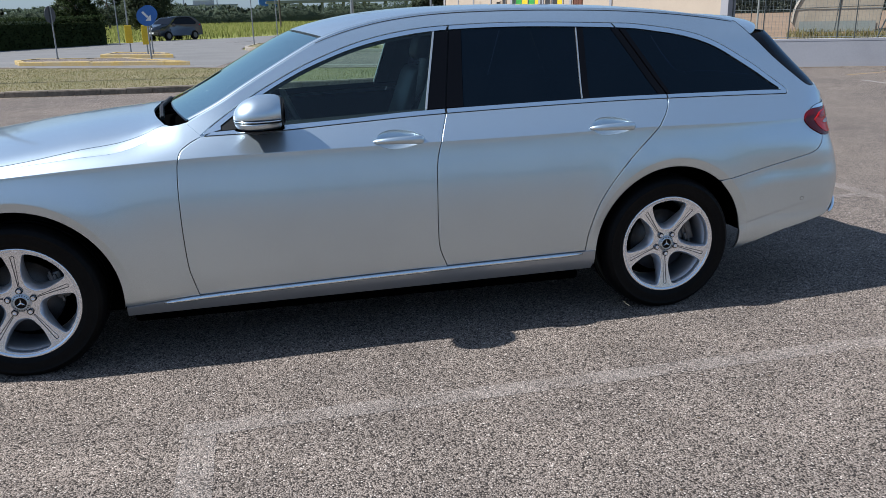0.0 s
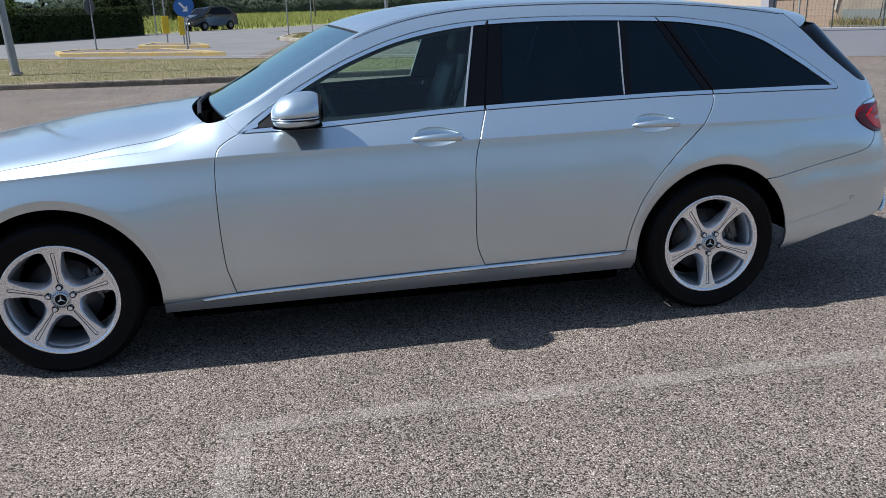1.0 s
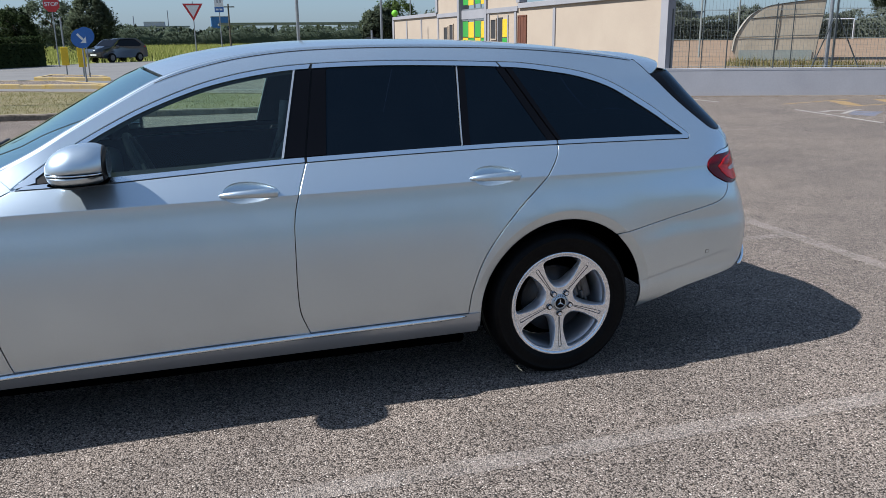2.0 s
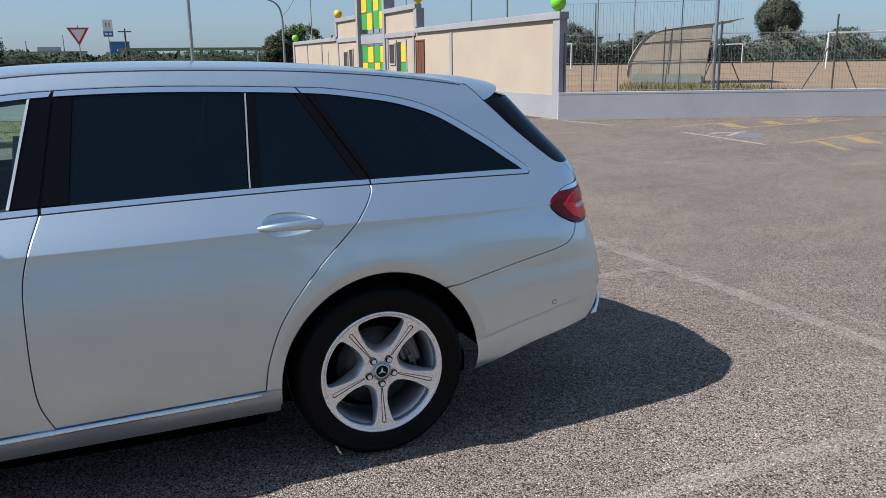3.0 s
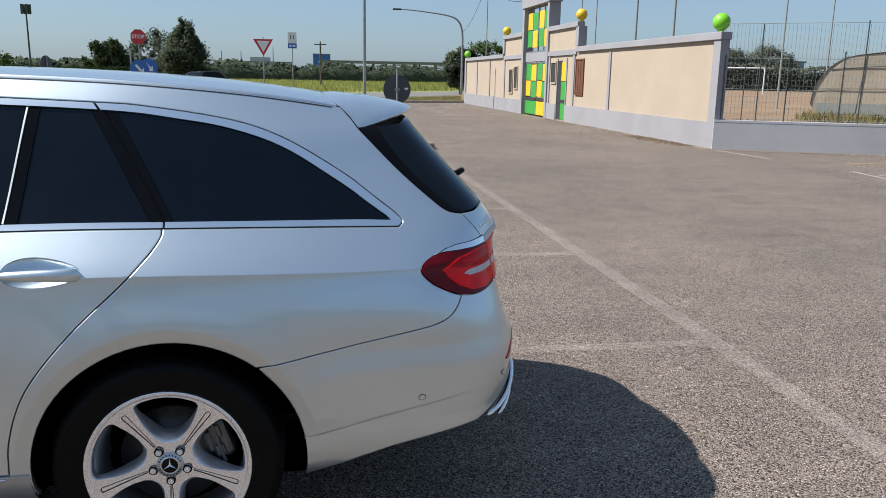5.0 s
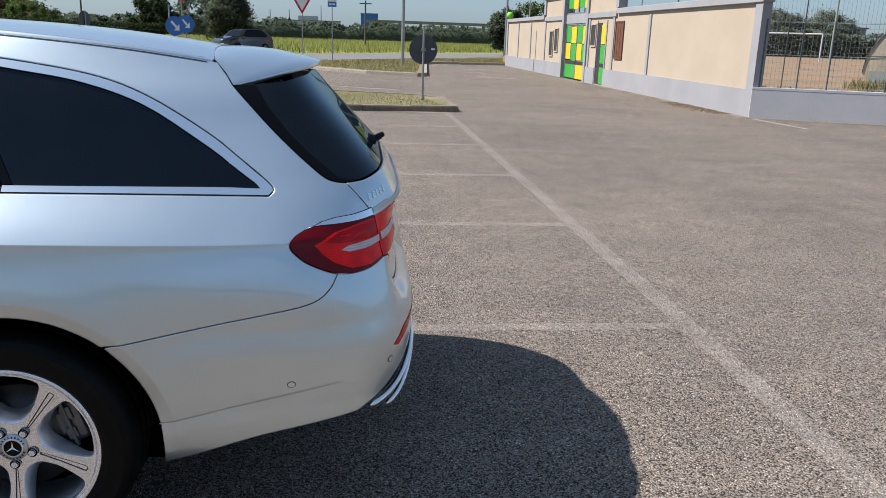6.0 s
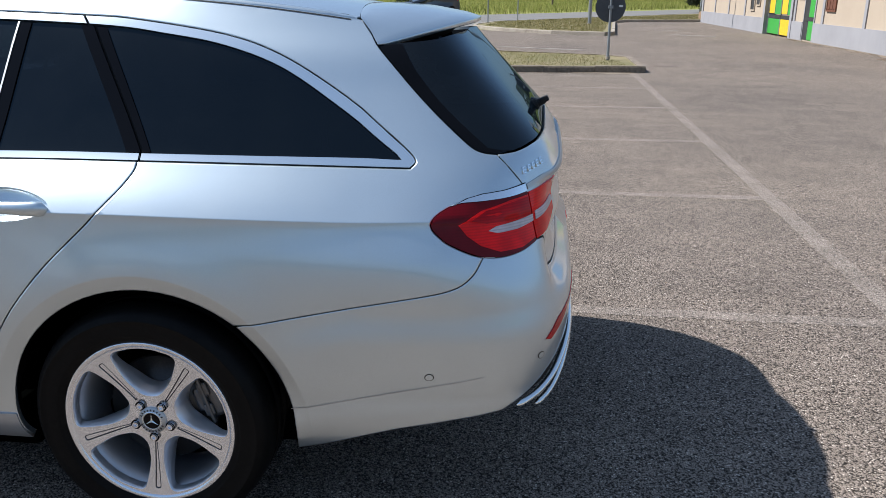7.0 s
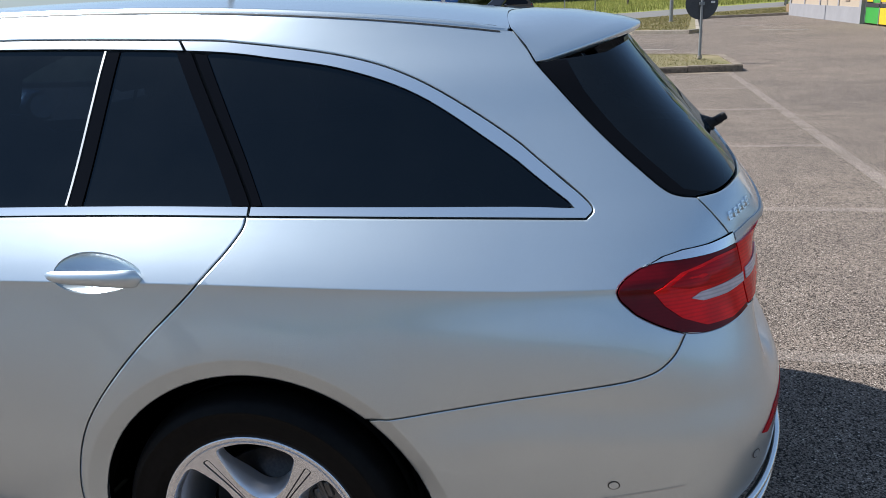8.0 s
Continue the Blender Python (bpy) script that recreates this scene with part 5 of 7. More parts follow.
# ---- kerbed islands ----
def kerbed(name, pts, mat, label, width=.14, height=.13, kerb=CONCRETE, stone=1.0):
    """Grass inside a ring of kerb stones."""
    poly = outline(pts, stone)
    inner = inset(poly, width)
    root = tagged(slab(name, [tuple(p) for p in inset(poly, width * .9)], -.02, height - .02, mat), label, "verge", kind="structure")
    n = len(poly)
    for i in range(n):
        j = (i + 1) % n
        a, b, c, d = poly[i], poly[j], inner[j], inner[i]
        e = (b - a) * .004 / max(np.hypot(*(b - a)), .1)
        dz = random.uniform(-.008, .008)
        q = [a + e, b - e, c - e, d + e]
        top = [(q[0] * .93 + q[3] * .07), (q[1] * .93 + q[2] * .07), q[2], q[3]]
        vs = [(*p, -.02) for p in q] + [(*p, height - .025 + dz) for p in q] + [(*p, height + dz) for p in top]
        fs = [(0, 1, 5, 4), (1, 2, 6, 5), (2, 3, 7, 6), (3, 0, 4, 7), (4, 5, 9, 8), (5, 6, 10, 9), (6, 7, 11, 10), (7, 4, 8, 11), (8, 9, 10, 11)]
        from_data("kerb_stone", vs, fs, kerb, root)
    return root


kerbed("verge_1", curve_through([(5.9, 14.0), (3.0, 13.78), (0.0, 13.78), (-3.0, 14.0), (-6.0, 14.3), (-14, 14.8)], 3) + [(-22, 15.0), (-22, 31), (-9.5, 25.6), (-4.5, 22.6), (-.3, 20.2), (3.0, 18.2), (5.3, 17.3), (5.9, 16.6)], VERGE, "kerbed verge of dry green grass", height=.12, kerb=KERB_DARK)
kerbed("verge_2", [(.8, 34.3), (2.3, 31.2), (4.2, 29.25), (6.1, 28.2), (6.5, 28.7), (7.6, 42.0), (8.3, 43.3), (12.3, 43.95), (12.8, 45.5), (16.5, 57), (18.5, 64.5), (6.2, 47.2), (1.3, 39.8), (.75, 36.0)], VERGE, "kerbed verge of dry grass by the junction", height=.13, stone=1.6)
kerbed("traffic_island_1", [(-6.7, 26.8), (-.9, 23.6), (-1.6, 24.9), (-3.4, 27.9), (-6.6, 29.2), (-7.2, 28.2)], ASPHALT, "traffic island with faded yellow kerbs", .18, .14, YELLOW_KERB)
kerbed("traffic_island_2", [(-4.8, 31.0), (-1.9, 29.4), (-2.4, 31.4), (-4.6, 33.4)], ASPHALT, "small traffic island with faded yellow kerbs", .18, .14, YELLOW_KERB)


def blades(name, pts, count, h0, h1, width, mats, label, seed, z=0.0, lean=.35):
    """Loose grass: many bent blades scattered over a polygon, as one stuff object."""
    rnd = np.random.RandomState(seed)
    poly = outline(pts, 1e9)
    lo, hi = poly.min(0), poly.max(0)
    p = rnd.uniform(lo, hi, (count * 4, 2))
    p = p[inside(poly, p)][:count]
    n = len(p)
    h = rnd.uniform(h0, h1, n) * (0.6 + 0.4 * rnd.rand(n))
    a = rnd.uniform(0, 2 * np.pi, n)
    w = width * rnd.uniform(.6, 1.3, n)
    dx, dy = np.cos(a) * w, np.sin(a) * w
    b = rnd.uniform(0, 2 * np.pi, n)
    lx, ly = np.cos(b) * h * lean, np.sin(b) * h * lean
    Z = np.full(n, z)
    v = np.stack([np.stack([p[:, 0] - dx, p[:, 1] - dy, Z], -1), np.stack([p[:, 0] + dx, p[:, 1] + dy, Z], -1), np.stack([p[:, 0] + dx * .7 + lx * .4, p[:, 1] + dy * .7 + ly * .4, Z + h * .6], -1), np.stack([p[:, 0] - dx * .7 + lx * .4, p[:, 1] - dy * .7 + ly * .4, Z + h * .6], -1), np.stack([p[:, 0] + lx, p[:, 1] + ly, Z + h], -1)], 1).reshape(-1, 3)
    f = []
    for i in range(n):
        k = i * 5
        f += [(k, k + 1, k + 2, k + 3), (k + 3, k + 2, k + 4)]
    up = np.repeat(np.stack([dx / w * .0, dy * 0, np.ones(n)], -1) + rnd.normal(0, .3, (n, 3)), 5, 0)
    ob = from_data(name, v, f, mats, smooth=True, normals=up / np.linalg.norm(up, axis=1)[:, None])
    return tagged(ob, label, "grass", kind="stuff")


BLADE = leaf_material("grass_blades", (0.13, 0.135, 0.045), (0.31, 0.26, 0.13))
TALL = leaf_material("tall_grass_blades", (0.15, 0.19, 0.04), (0.32, 0.32, 0.11))
blades("verge_grass", [(5.7, 14.3), (3.0, 14.05), (0, 14.05), (-3, 14.3), (-8, 14.7), (-8, 24), (-.3, 19.9), (5.2, 17.1)], 45000, .015, .055, .006, BLADE, "tufts of dry green grass on the verge", 3, .09)
blades("verge_grass", [(1.3, 34.2), (4.4, 29.6), (6.1, 28.7), (7.3, 42.2), (8.1, 43.6), (12.3, 44.4), (15, 57), (6.2, 46.5), (1.7, 39.6)], 16000, .03, .10, .016, BLADE, "tufts of dry grass on the verge", 4, .10)
blades("meadow_grass", [(-8.5, 53), (-4, 57), (0, 58.5), (10, 75), (56, 132), (70, 170), (-60, 170), (-40, 60)], 90000, .3, .75, .03, TALL, "tall green and straw-coloured meadow grass", 5, -.03, .3)


# ---- trees, hedges, woods ----
BARK = mottled("tree_bark", (0.07, 0.055, 0.04), (0.12, 0.10, 0.08), 5, 0.95, 0.5, 0.02)
# Last three leaf colours are paled to stand in for distance haze.
LEAF = [leaf_material("dark_leaves", (0.012, 0.024, 0.009), (0.045, 0.062, 0.024)), leaf_material("green_leaves", (0.045, 0.08, 0.02), (0.12, 0.16, 0.05)), leaf_material("hazy_leaves", (0.085, 0.112, 0.075), (0.115, 0.142, 0.097)), leaf_material("tree_leaves", (0.075, 0.096, 0.06), (0.135, 0.16, 0.10), 0.5), leaf_material("hazed_far_leaves", (0.155, 0.175, 0.13), (0.195, 0.215, 0.165), 0.5)]


def crown_mesh(center, radii, clumps, per, leaf, rnd, cone=0.0, low=-.9):
    """Clumps of small leaves spread through a lumpy crown; each clump is shaded as a soft ball. cone: how far it narrows to its top."""
    vs, fs, ns = [], [], []
    for _ in range(clumps):
        while True:
            d = rnd.uniform(-1, 1, 3)
            if .15 < d @ d < 1 and d[2] > low:
                break
        d = d / np.sqrt(d @ d) * (d @ d) ** .25
        lump = 1 + .22 * noise.noise(Vector(d * 2.3 + np.array(center)))
        nip = 1 + cone * (.12 - .42 * (d[2] + 1)) if d[2] > -.7 else 1 + .24 * cone
        c = np.array(center) + d * np.array(radii) * lump * np.array((nip, nip, 1))
        rad = .22 * max(radii) * rnd.uniform(.5, 1.1) * (1 - .45 * cone * (d[2] > .2))
        q = c + rnd.normal(0, .45, (per, 3)) * rad
        u = rnd.normal(0, 1, (per, 3))
        u /= np.linalg.norm(u, axis=1)[:, None]
        w = np.cross(u, rnd.normal(0, 1, (per, 3)))
        w /= np.linalg.norm(w, axis=1)[:, None]
        l = leaf * rnd.uniform(.6, 1.4, (per, 1))
        k = len(vs)
        vs += list(np.stack([q - u * l, q + w * l * .55, q + u * l, q - w * l * .55], 1).reshape(-1, 3))
        fs += [(k + 4 * i, k + 4 * i + 1, k + 4 * i + 2, k + 4 * i + 3) for i in range(per)]
        out = (q - c) / rad + d * 1.1 + np.array((0, 0, .25)) + rnd.normal(0, .25, (per, 3))
        ns += list(np.repeat(out / np.linalg.norm(out, axis=1)[:, None], 4, 0))
    return vs, fs, ns


def tree(x, y, height, width, kind=1, seed=1, clumps=60, per=26, leaf=.16, trunk=.25, label="", z=0.0, cone=0.0):
    rnd = np.random.RandomState(seed)
    root = thing("tree", label or "leafy green tree in full summer leaf", "tree", at=(x, y, z))
    ch = height * (1 - trunk)
    r0 = max(.06, height * .022)
    bend = rnd.uniform(-.15, .15, 2) * width * .3
    vs, fs = tube([(0, 0, -.05), (bend[0] * .3, bend[1] * .3, height * trunk * .6), (bend[0], bend[1], height * trunk * 1.2), (bend[0] * 1.2, bend[1] * 1.2, height * .75)], [r0 * 1.3, r0, r0 * .8, r0 * .25], 8)
    for k in range(7):
        a = k * 2.4 + rnd.rand()
        z0 = height * (trunk + .08 + .07 * k)
        e = (bend[0] + math.cos(a) * width * .36, bend[1] + math.sin(a) * width * .36, z0 + height * .16)
        v2, f2 = tube([(bend[0] * .9, bend[1] * .9, z0), tuple((np.array(e) + np.array((bend[0], bend[1], z0))) / 2 + np.array((0, 0, .03 * height))), e], [r0 * .5, r0 * .35, r0 * .12], 6)
        fs += [tuple(i + len(vs) for i in q) for q in f2]
        vs += v2
    from_data("trunk", vs, fs, BARK, root)
    vs, fs, ns = crown_mesh((bend[0], bend[1], height - ch / 2), (width / 2, width / 2, ch / 2), int(clumps * 1.4), per * 3, leaf * .5, rnd, cone)
    from_data("crown", vs, fs, LEAF[kind], root, "", True, ns)
    return root


def hedge(name, path, z0, height, depth, kind, seed, count, leaf, label, rough=.15, core=True):
    """A dense row of foliage along a path, as stuff."""
    rnd = np.random.RandomState(seed)
    p = [np.array(q, float) for q in path]
    seg = [np.linalg.norm(b - a) for a, b in zip(p, p[1:])]
    vs, fs, ns = [], [], []
    for _ in range(count):
        t = rnd.rand() * sum(seg)
        i = 0
        while t > seg[i] and i < len(seg) - 1:
            t -= seg[i]
            i += 1
        a = p[i] + (p[i + 1] - p[i]) * t / seg[i]
        hh = height * (1 + rough * 2.2 * noise.noise(Vector((a[0] * .23 + seed, a[1] * .23, 0))) + rough * noise.noise(Vector((a[0] * .9, a[1] * .9, seed))))
        n = np.array((-(p[i + 1] - p[i])[1], (p[i + 1] - p[i])[0])) / seg[i]
        face = rnd.rand()
        zz, off = (rnd.rand() ** .8 * hh, -depth / 2) if face < .55 else (hh, rnd.uniform(-.5, .5) * depth)
        q = np.array((*(a + n * (off + rnd.normal(0, .08) * depth)), z0 + zz + rnd.normal(0, .03) * height))
        u = rnd.normal(0, 1, 3)
        u /= np.linalg.norm(u)
        w = np.cross(u, rnd.normal(0, 1, 3))
        w /= np.linalg.norm(w)
        l = leaf * rnd.uniform(.6, 1.5)
        k = len(vs)
        vs += [q - u * l, q + w * l * .6, q + u * l, q - w * l * .6]
        fs.append((k, k + 1, k + 2, k + 3))
        out = np.array((-n[0] * .6, -n[1] * .6, .55)) * (1 if face < .55 else np.array((.3, .3, 2))) + rnd.normal(0, .3, 3)
        ns += [out / np.linalg.norm(out)] * 4
    if core:
        for i in range(len(p) - 1):
            n = np.array((-(p[i + 1] - p[i])[1], (p[i + 1] - p[i])[0])) / seg[i] * depth * .42
            k = len(vs)
            m = max(2, int(seg[i] / 3))
            for j in range(m + 1):
                a = p[i] + (p[i + 1] - p[i]) * j / m
                hh = height * .82 * (1 + rough * 2.2 * noise.noise(Vector((a[0] * .23 + seed, a[1] * .23, 0))))
                vs += [np.array((*(a - n), z0)), np.array((*(a - n), z0 + hh)), np.array((*(a + n), z0 + hh)), np.array((*(a + n), z0))]
                ns += [(0, 0, 0)] * 4
            fs += [(k + 4 * j + c, k + 4 * j + 4 + c, k + 4 * j + 5 + c, k + 4 * j + 1 + c) for j in range(m) for c in range(3)]
    return tagged(from_data(name, vs, fs, LEAF[kind], smooth=True, normals=ns), label, "hedge", kind="stuff")


hedge("hedge", [(-40, 31), (-13.2, 42.2), (-8.0, 50.5)], 0, 1.62, 1.3, 0, 11, 20000, .055, "dark clipped hedge beside the road", .03)
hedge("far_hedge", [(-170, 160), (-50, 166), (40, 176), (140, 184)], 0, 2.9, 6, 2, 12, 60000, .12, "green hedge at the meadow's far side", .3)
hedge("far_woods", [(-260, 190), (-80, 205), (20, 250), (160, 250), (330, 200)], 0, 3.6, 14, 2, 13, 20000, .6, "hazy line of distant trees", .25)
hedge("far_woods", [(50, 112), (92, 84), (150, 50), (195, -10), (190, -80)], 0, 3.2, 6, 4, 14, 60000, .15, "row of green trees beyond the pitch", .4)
hedge("far_woods", [(-330, 120), (-180, 60), (-150, -80), (-60, -160), (80, -170), (190, -80)], 0, 7.0, 12, 1, 15, 9000, .9, "trees round the open country", .4)
tree(-6.9, 70, 5.7, 4.4, 3, 21, 210, 34, .17, .08, "dark green roadside tree, pointed, leafy to the ground", cone=.85)
tree(-14.0, 75, 4.3, 3.9, 3, 22, 150, 30, .17, .08, "low dark green tree, pointed, leafy to the ground", cone=.8)
tree(-9.6, 53, 3.3, 2.7, 0, 23, 70, 28, .13, .2, "dark tree beside the hedge")
tree(-21, 62, 3.1, 5, 1, 24, 60, 24, .18, .15)
tree(-28, 66, 3.4, 5, 1, 25, 60, 24, .18, .15)
tree(-15.0, 47, 2.6, 2.4, 1, 26, 50, 26, .11, .1, "round green garden bush")
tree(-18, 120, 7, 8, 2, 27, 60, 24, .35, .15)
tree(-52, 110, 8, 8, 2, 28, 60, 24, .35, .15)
tree(28, 112, 6.5, 7, 1, 29, 60, 24, .3, .12)
tree(16.9, 70, 4.0, 3.2, 3, 30, 110, 30, .2, .15)
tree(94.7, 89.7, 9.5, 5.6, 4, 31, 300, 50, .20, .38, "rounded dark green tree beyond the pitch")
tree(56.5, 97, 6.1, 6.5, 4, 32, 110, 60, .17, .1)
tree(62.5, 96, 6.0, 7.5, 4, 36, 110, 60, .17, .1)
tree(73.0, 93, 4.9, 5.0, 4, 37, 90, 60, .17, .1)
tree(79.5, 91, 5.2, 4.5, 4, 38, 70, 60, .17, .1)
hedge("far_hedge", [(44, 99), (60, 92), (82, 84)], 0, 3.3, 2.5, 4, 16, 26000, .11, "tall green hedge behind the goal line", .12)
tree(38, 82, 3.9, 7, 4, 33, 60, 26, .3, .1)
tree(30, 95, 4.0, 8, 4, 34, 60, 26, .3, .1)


# ---- sports ground wall ----
CREAM = mottled("cream_render", (0.405, 0.33, 0.248), (0.375, 0.302, 0.228), 0.8, 0.9, 0.05, 0.002, 40, grain=0.1)
GREY = mottled("grey_render", (0.29, 0.285, 0.295), (0.25, 0.245, 0.255), 0.9, 0.9, 0.08, 0.003, 40, grain=0.15)
GREEN = mottled("green_sheet_steel", (0.04, 0.34, 0.04), (0.05, 0.28, 0.05), 1.5, 0.45, 0.05, 0.002)
YELLOW = mottled("yellow_sheet_steel", (0.72, 0.48, 0.015), (0.66, 0.44, 0.02), 1.5, 0.45, 0.05, 0.002)
BROWN = mottled("brown_shutter_wood", (0.16, 0.055, 0.025), (0.11, 0.04, 0.02), 3, 0.6, 0.2, 0.003)
DARK = mottled("dark_opening", (0.02, 0.02, 0.022), (0.035, 0.034, 0.033), 3, 0.7, 0)
GALV = mottled("galvanised_steel", (0.30, 0.32, 0.33), (0.24, 0.25, 0.26), 4, 0.5, 0.05, 0.001, metal=0.6)
LIME = mottled("lime_green_ball", (0.20, 0.58, 0.02), (0.17, 0.5, 0.02), 3, 0.5, 0.05, 0.003)
BALLY = mottled("yellow_ball", (0.70, 0.46, 0.01), (0.6, 0.4, 0.02), 3, 0.5, 0.05, 0.003)
WIRE = mottled("weathered_fence_wire", (0.19, 0.21, 0.20), (0.25, 0.27, 0.255), 6, 0.6, 0)
FENCE = mottled("dark_green_fence", (0.03, 0.04, 0.042), (0.05, 0.058, 0.058), 6, 0.6, 0.05, 0.001)

wx0, wx1 = 12.3, 12.43
Y0, Y1 = 14.45, 43.6
wall = tagged(part("wall_1", box(wx0, Y0, 0, wx1, 27.4, 2.38), CREAM), "cream rendered wall with grey plinth and coping", "wall", kind="structure")
part("wall_stretch", box(wx0, 31.0, 0, wx1, Y1, 2.38), CREAM, wall)
part("wall_step", box(wx0, 24.1, 2.38, wx1, 27.5, 3.2), CREAM, wall)
part("wall_step", box(wx0, 31.0, 2.38, wx1, 34.4, 3.2), CREAM, wall)
for a, b in ((Y0, 25.1), (26.2, 27.5), (31.0, Y1)):
    part("plinth", box(wx0 - .05, a, 0, wx0 - .002, b, .58), GREY, wall, "grey plinth")
for a, b, z in ((Y0 - .16, 24.0, 2.38), (34.45, Y1 + .05, 2.38), (23.98, 27.36, 3.2), (31.16, 34.5, 3.2), (24.1, 27.5, 2.3), (31.0, 34.4, 2.3)):
    if z == 2.3:
        part("band", box(wx0 - .06, a, z, wx0 - .003, b, z + .17), GREY, wall, "grey band")
    else:
        part("coping", box(wx0 - .09, a, z, wx1 + .045, b, z + .17, .012), GREY, wall, "grey coping")
for y in (21.0, 24.35, 27.2, 34.3, 37.4, 40.5):
    part("pilaster", box(wx0 - .035, y - .09, .58, wx0 - .004, y + .09, 2.3), GREY, wall, "slim grey pilaster")
part("corner_pillar", box(wx0 - .055, Y0 - .12, 0, wx1 + .02, Y0 + .20, 2.40), GREY, wall, "grey corner pillar")
part("end_pillar", box(wx0 - .055, Y1 - .1, 0, wx1 + .1, Y1 + .25, 2.40), GREY, wall, "grey end pillar")
part("step_pillar", box(wx0 - .06, 23.9, 2.58, wx1 + .1, 24.2, 3.22), GREY, wall, "grey step pillar")
part("step_pillar", box(wx0 - .06, 34.3, 2.58, wx1 + .1, 34.6, 3.22), GREY, wall, "grey step pillar")
# openings in the wall
for y0, y1, z0, z1, mat, lab in ((23.35, 24.05, 1.0, 2.1, BROWN, "brown wooden shutter"), (26.35, 26.9, 1.35, 2.05, DARK, "small dark window"), (31.9, 32.4, 1.05, 1.95, DARK, "small dark window"), (32.75, 33.3, .85, 1.85, DARK, "small dark window")):
    w = part("wall_window", box(wx0 - .02, y0, z0, wx0 - .005, y1, z1), mat, wall, lab)
    for a, b, c, d in ((y0 - .05, y0, z0 - .05, z1 + .05), (y1, y1 + .05, z0 - .05, z1 + .05), (y0, y1, z1, z1 + .05), (y0, y1, z0 - .05, z0)):
        part("window_frame", box(wx0 - .045, a, c, wx0 - .004, b, d), BROWN if mat is BROWN else CREAM, w)
    if mat is BROWN:
        for k in range(3):
            part("slat", box(wx0 - .032, y0 + .02 + k * .23, z0 + .02, wx0 - .021, y0 + .22 + k * .23, z1 - .02), BROWN, w)
# portal
part("portal_pillar", box(wx0 - .07, 27.36, 0, wx1 + .24, 27.6, 4.5), GREY, wall, "grey portal pillar")
part("portal_pillar", box(wx0 - .07, 30.9, 0, wx1 + .24, 31.16, 4.5), GREY, wall, "grey portal pillar")
part("portal_lintel", box(wx0 - .11, 27.28, 4.3, wx1 + .28, 31.24, 4.75), GREY, wall, "grey portal lintel")
part("portal_beam", box(wx0 + .05, 27.6, 2.15, wx1, 30.9, 2.5), GREY, wall, "grey beam over the gate")
gate = thing("gate", "steel gate of green and yellow sheets between grey pillars", "gate", at=(wx0 + .07, 27.6, 0))
part("gate_frame", box(0, 0, 0.02, .05, .06, 2.14), GALV, gate)
part("gate_frame", box(0, 1.6, 0.02, .05, 1.68, 2.14), GALV, gate)
part("gate_frame", box(0, 3.24, 0.02, .05, 3.3, 2.14), GALV, gate)
# Solid dark bar in place of the dark slot above the bottom sheets.
part("gate_frame", box(0, .06, .60, .05, 3.24, .72), DARK, gate)
for leaf_y in (.07, 1.70):
    part("gate_frame", box(.004, leaf_y + .745, .74, .046, leaf_y + .775, 2.06), GALV, gate)
    for i in range(2):
        for j, (z0, z1) in enumerate(((.74, 1.36), (1.39, 2.03))):
            m = (GREEN, YELLOW)[(i + j) % 2]
            part("gate_sheet", box(.01, leaf_y + .02 + i * .77, z0 + .03 * i, .04, leaf_y + .73 + i * .77, z1 + .03 * i, .006), m, gate, "green sheet" if m is GREEN else "yellow sheet")
    m = YELLOW if leaf_y < 1 else GREEN
    part("gate_sheet", box(.01, leaf_y, .05, .04, leaf_y + 1.52, .58), m, gate, "green sheet" if m is GREEN else "yellow sheet")
part("gate_frame", box(0, 0, 2.08, .05, 3.3, 2.14), GALV, gate)
upper = thing("portal_screen", "fixed green and yellow sheets above the gate", "gate", at=(wx0 + .07, 27.6, 2.5))
part("panel_frame", box(0, 0, 0, .05, 3.3, .06), GALV, upper)
part("panel_frame", box(0, 1.60, .06, .05, 1.68, 1.8), GALV, upper)
for leaf_y in (.10, 1.72):
    part("panel_frame", box(.004, leaf_y + .725, .06, .046, leaf_y + .755, 1.8), GALV, upper)
    for i in range(2):
        for j, (z0, z1) in enumerate(((.20, .86), (.89, 1.55))):
            m = (YELLOW, GREEN)[(i + j) % 2]
            part("gate_sheet", box(.01, leaf_y + .03 + i * .74, z0 + .03 * i, .04, leaf_y + .71 + i * .74, z1 + .03 * i, .006), m, upper, "green sheet" if m is GREEN else "yellow sheet")
door = thing("side_door", "narrow green and yellow steel door in the wall", "door", at=(wx0, 25.15, 0))
part("door_recess", box(-.03, -.08, 0, -.003, .0, 2.2), GREY, door)
part("door_recess", box(-.03, 1.0, 0, -.003, 1.06, 2.2), GREY, door)
# Shade of the recess, painted as a flat dark sheet beside the door.
part("door_shadow_panel", box(-.012, .52, .04, -.004, 1.0, 2.12), DARK, door, "flat dark sheet painted for the shaded reveal")
for z0, z1, m in ((.05, .62, GREEN), (.75, 1.38, GREEN), (1.41, 2.05, YELLOW)):
    part("door_sheet", box(-.026, .03, z0, -.006, .50, z1, .004), m, door, "green sheet" if m is GREEN else "yellow sheet")
part("door_bar", box(-.03, .02, .63, -.006, .98, .74), DARK, door)


def ball(x, y, z, r, mat, label):
    bm = bmesh.new()
    bmesh.ops.create_uvsphere(bm, u_segments=28, v_segments=16, radius=r, matrix=Matrix.Translation((x, y, z + r)))
    rod((x, y, z - .03), (x, y, z + .04), r * .4, r * .4, 12, bm)
    tagged(part("wall_ball", bm, mat, smooth=True), label, "ornament", "balls on the wall")


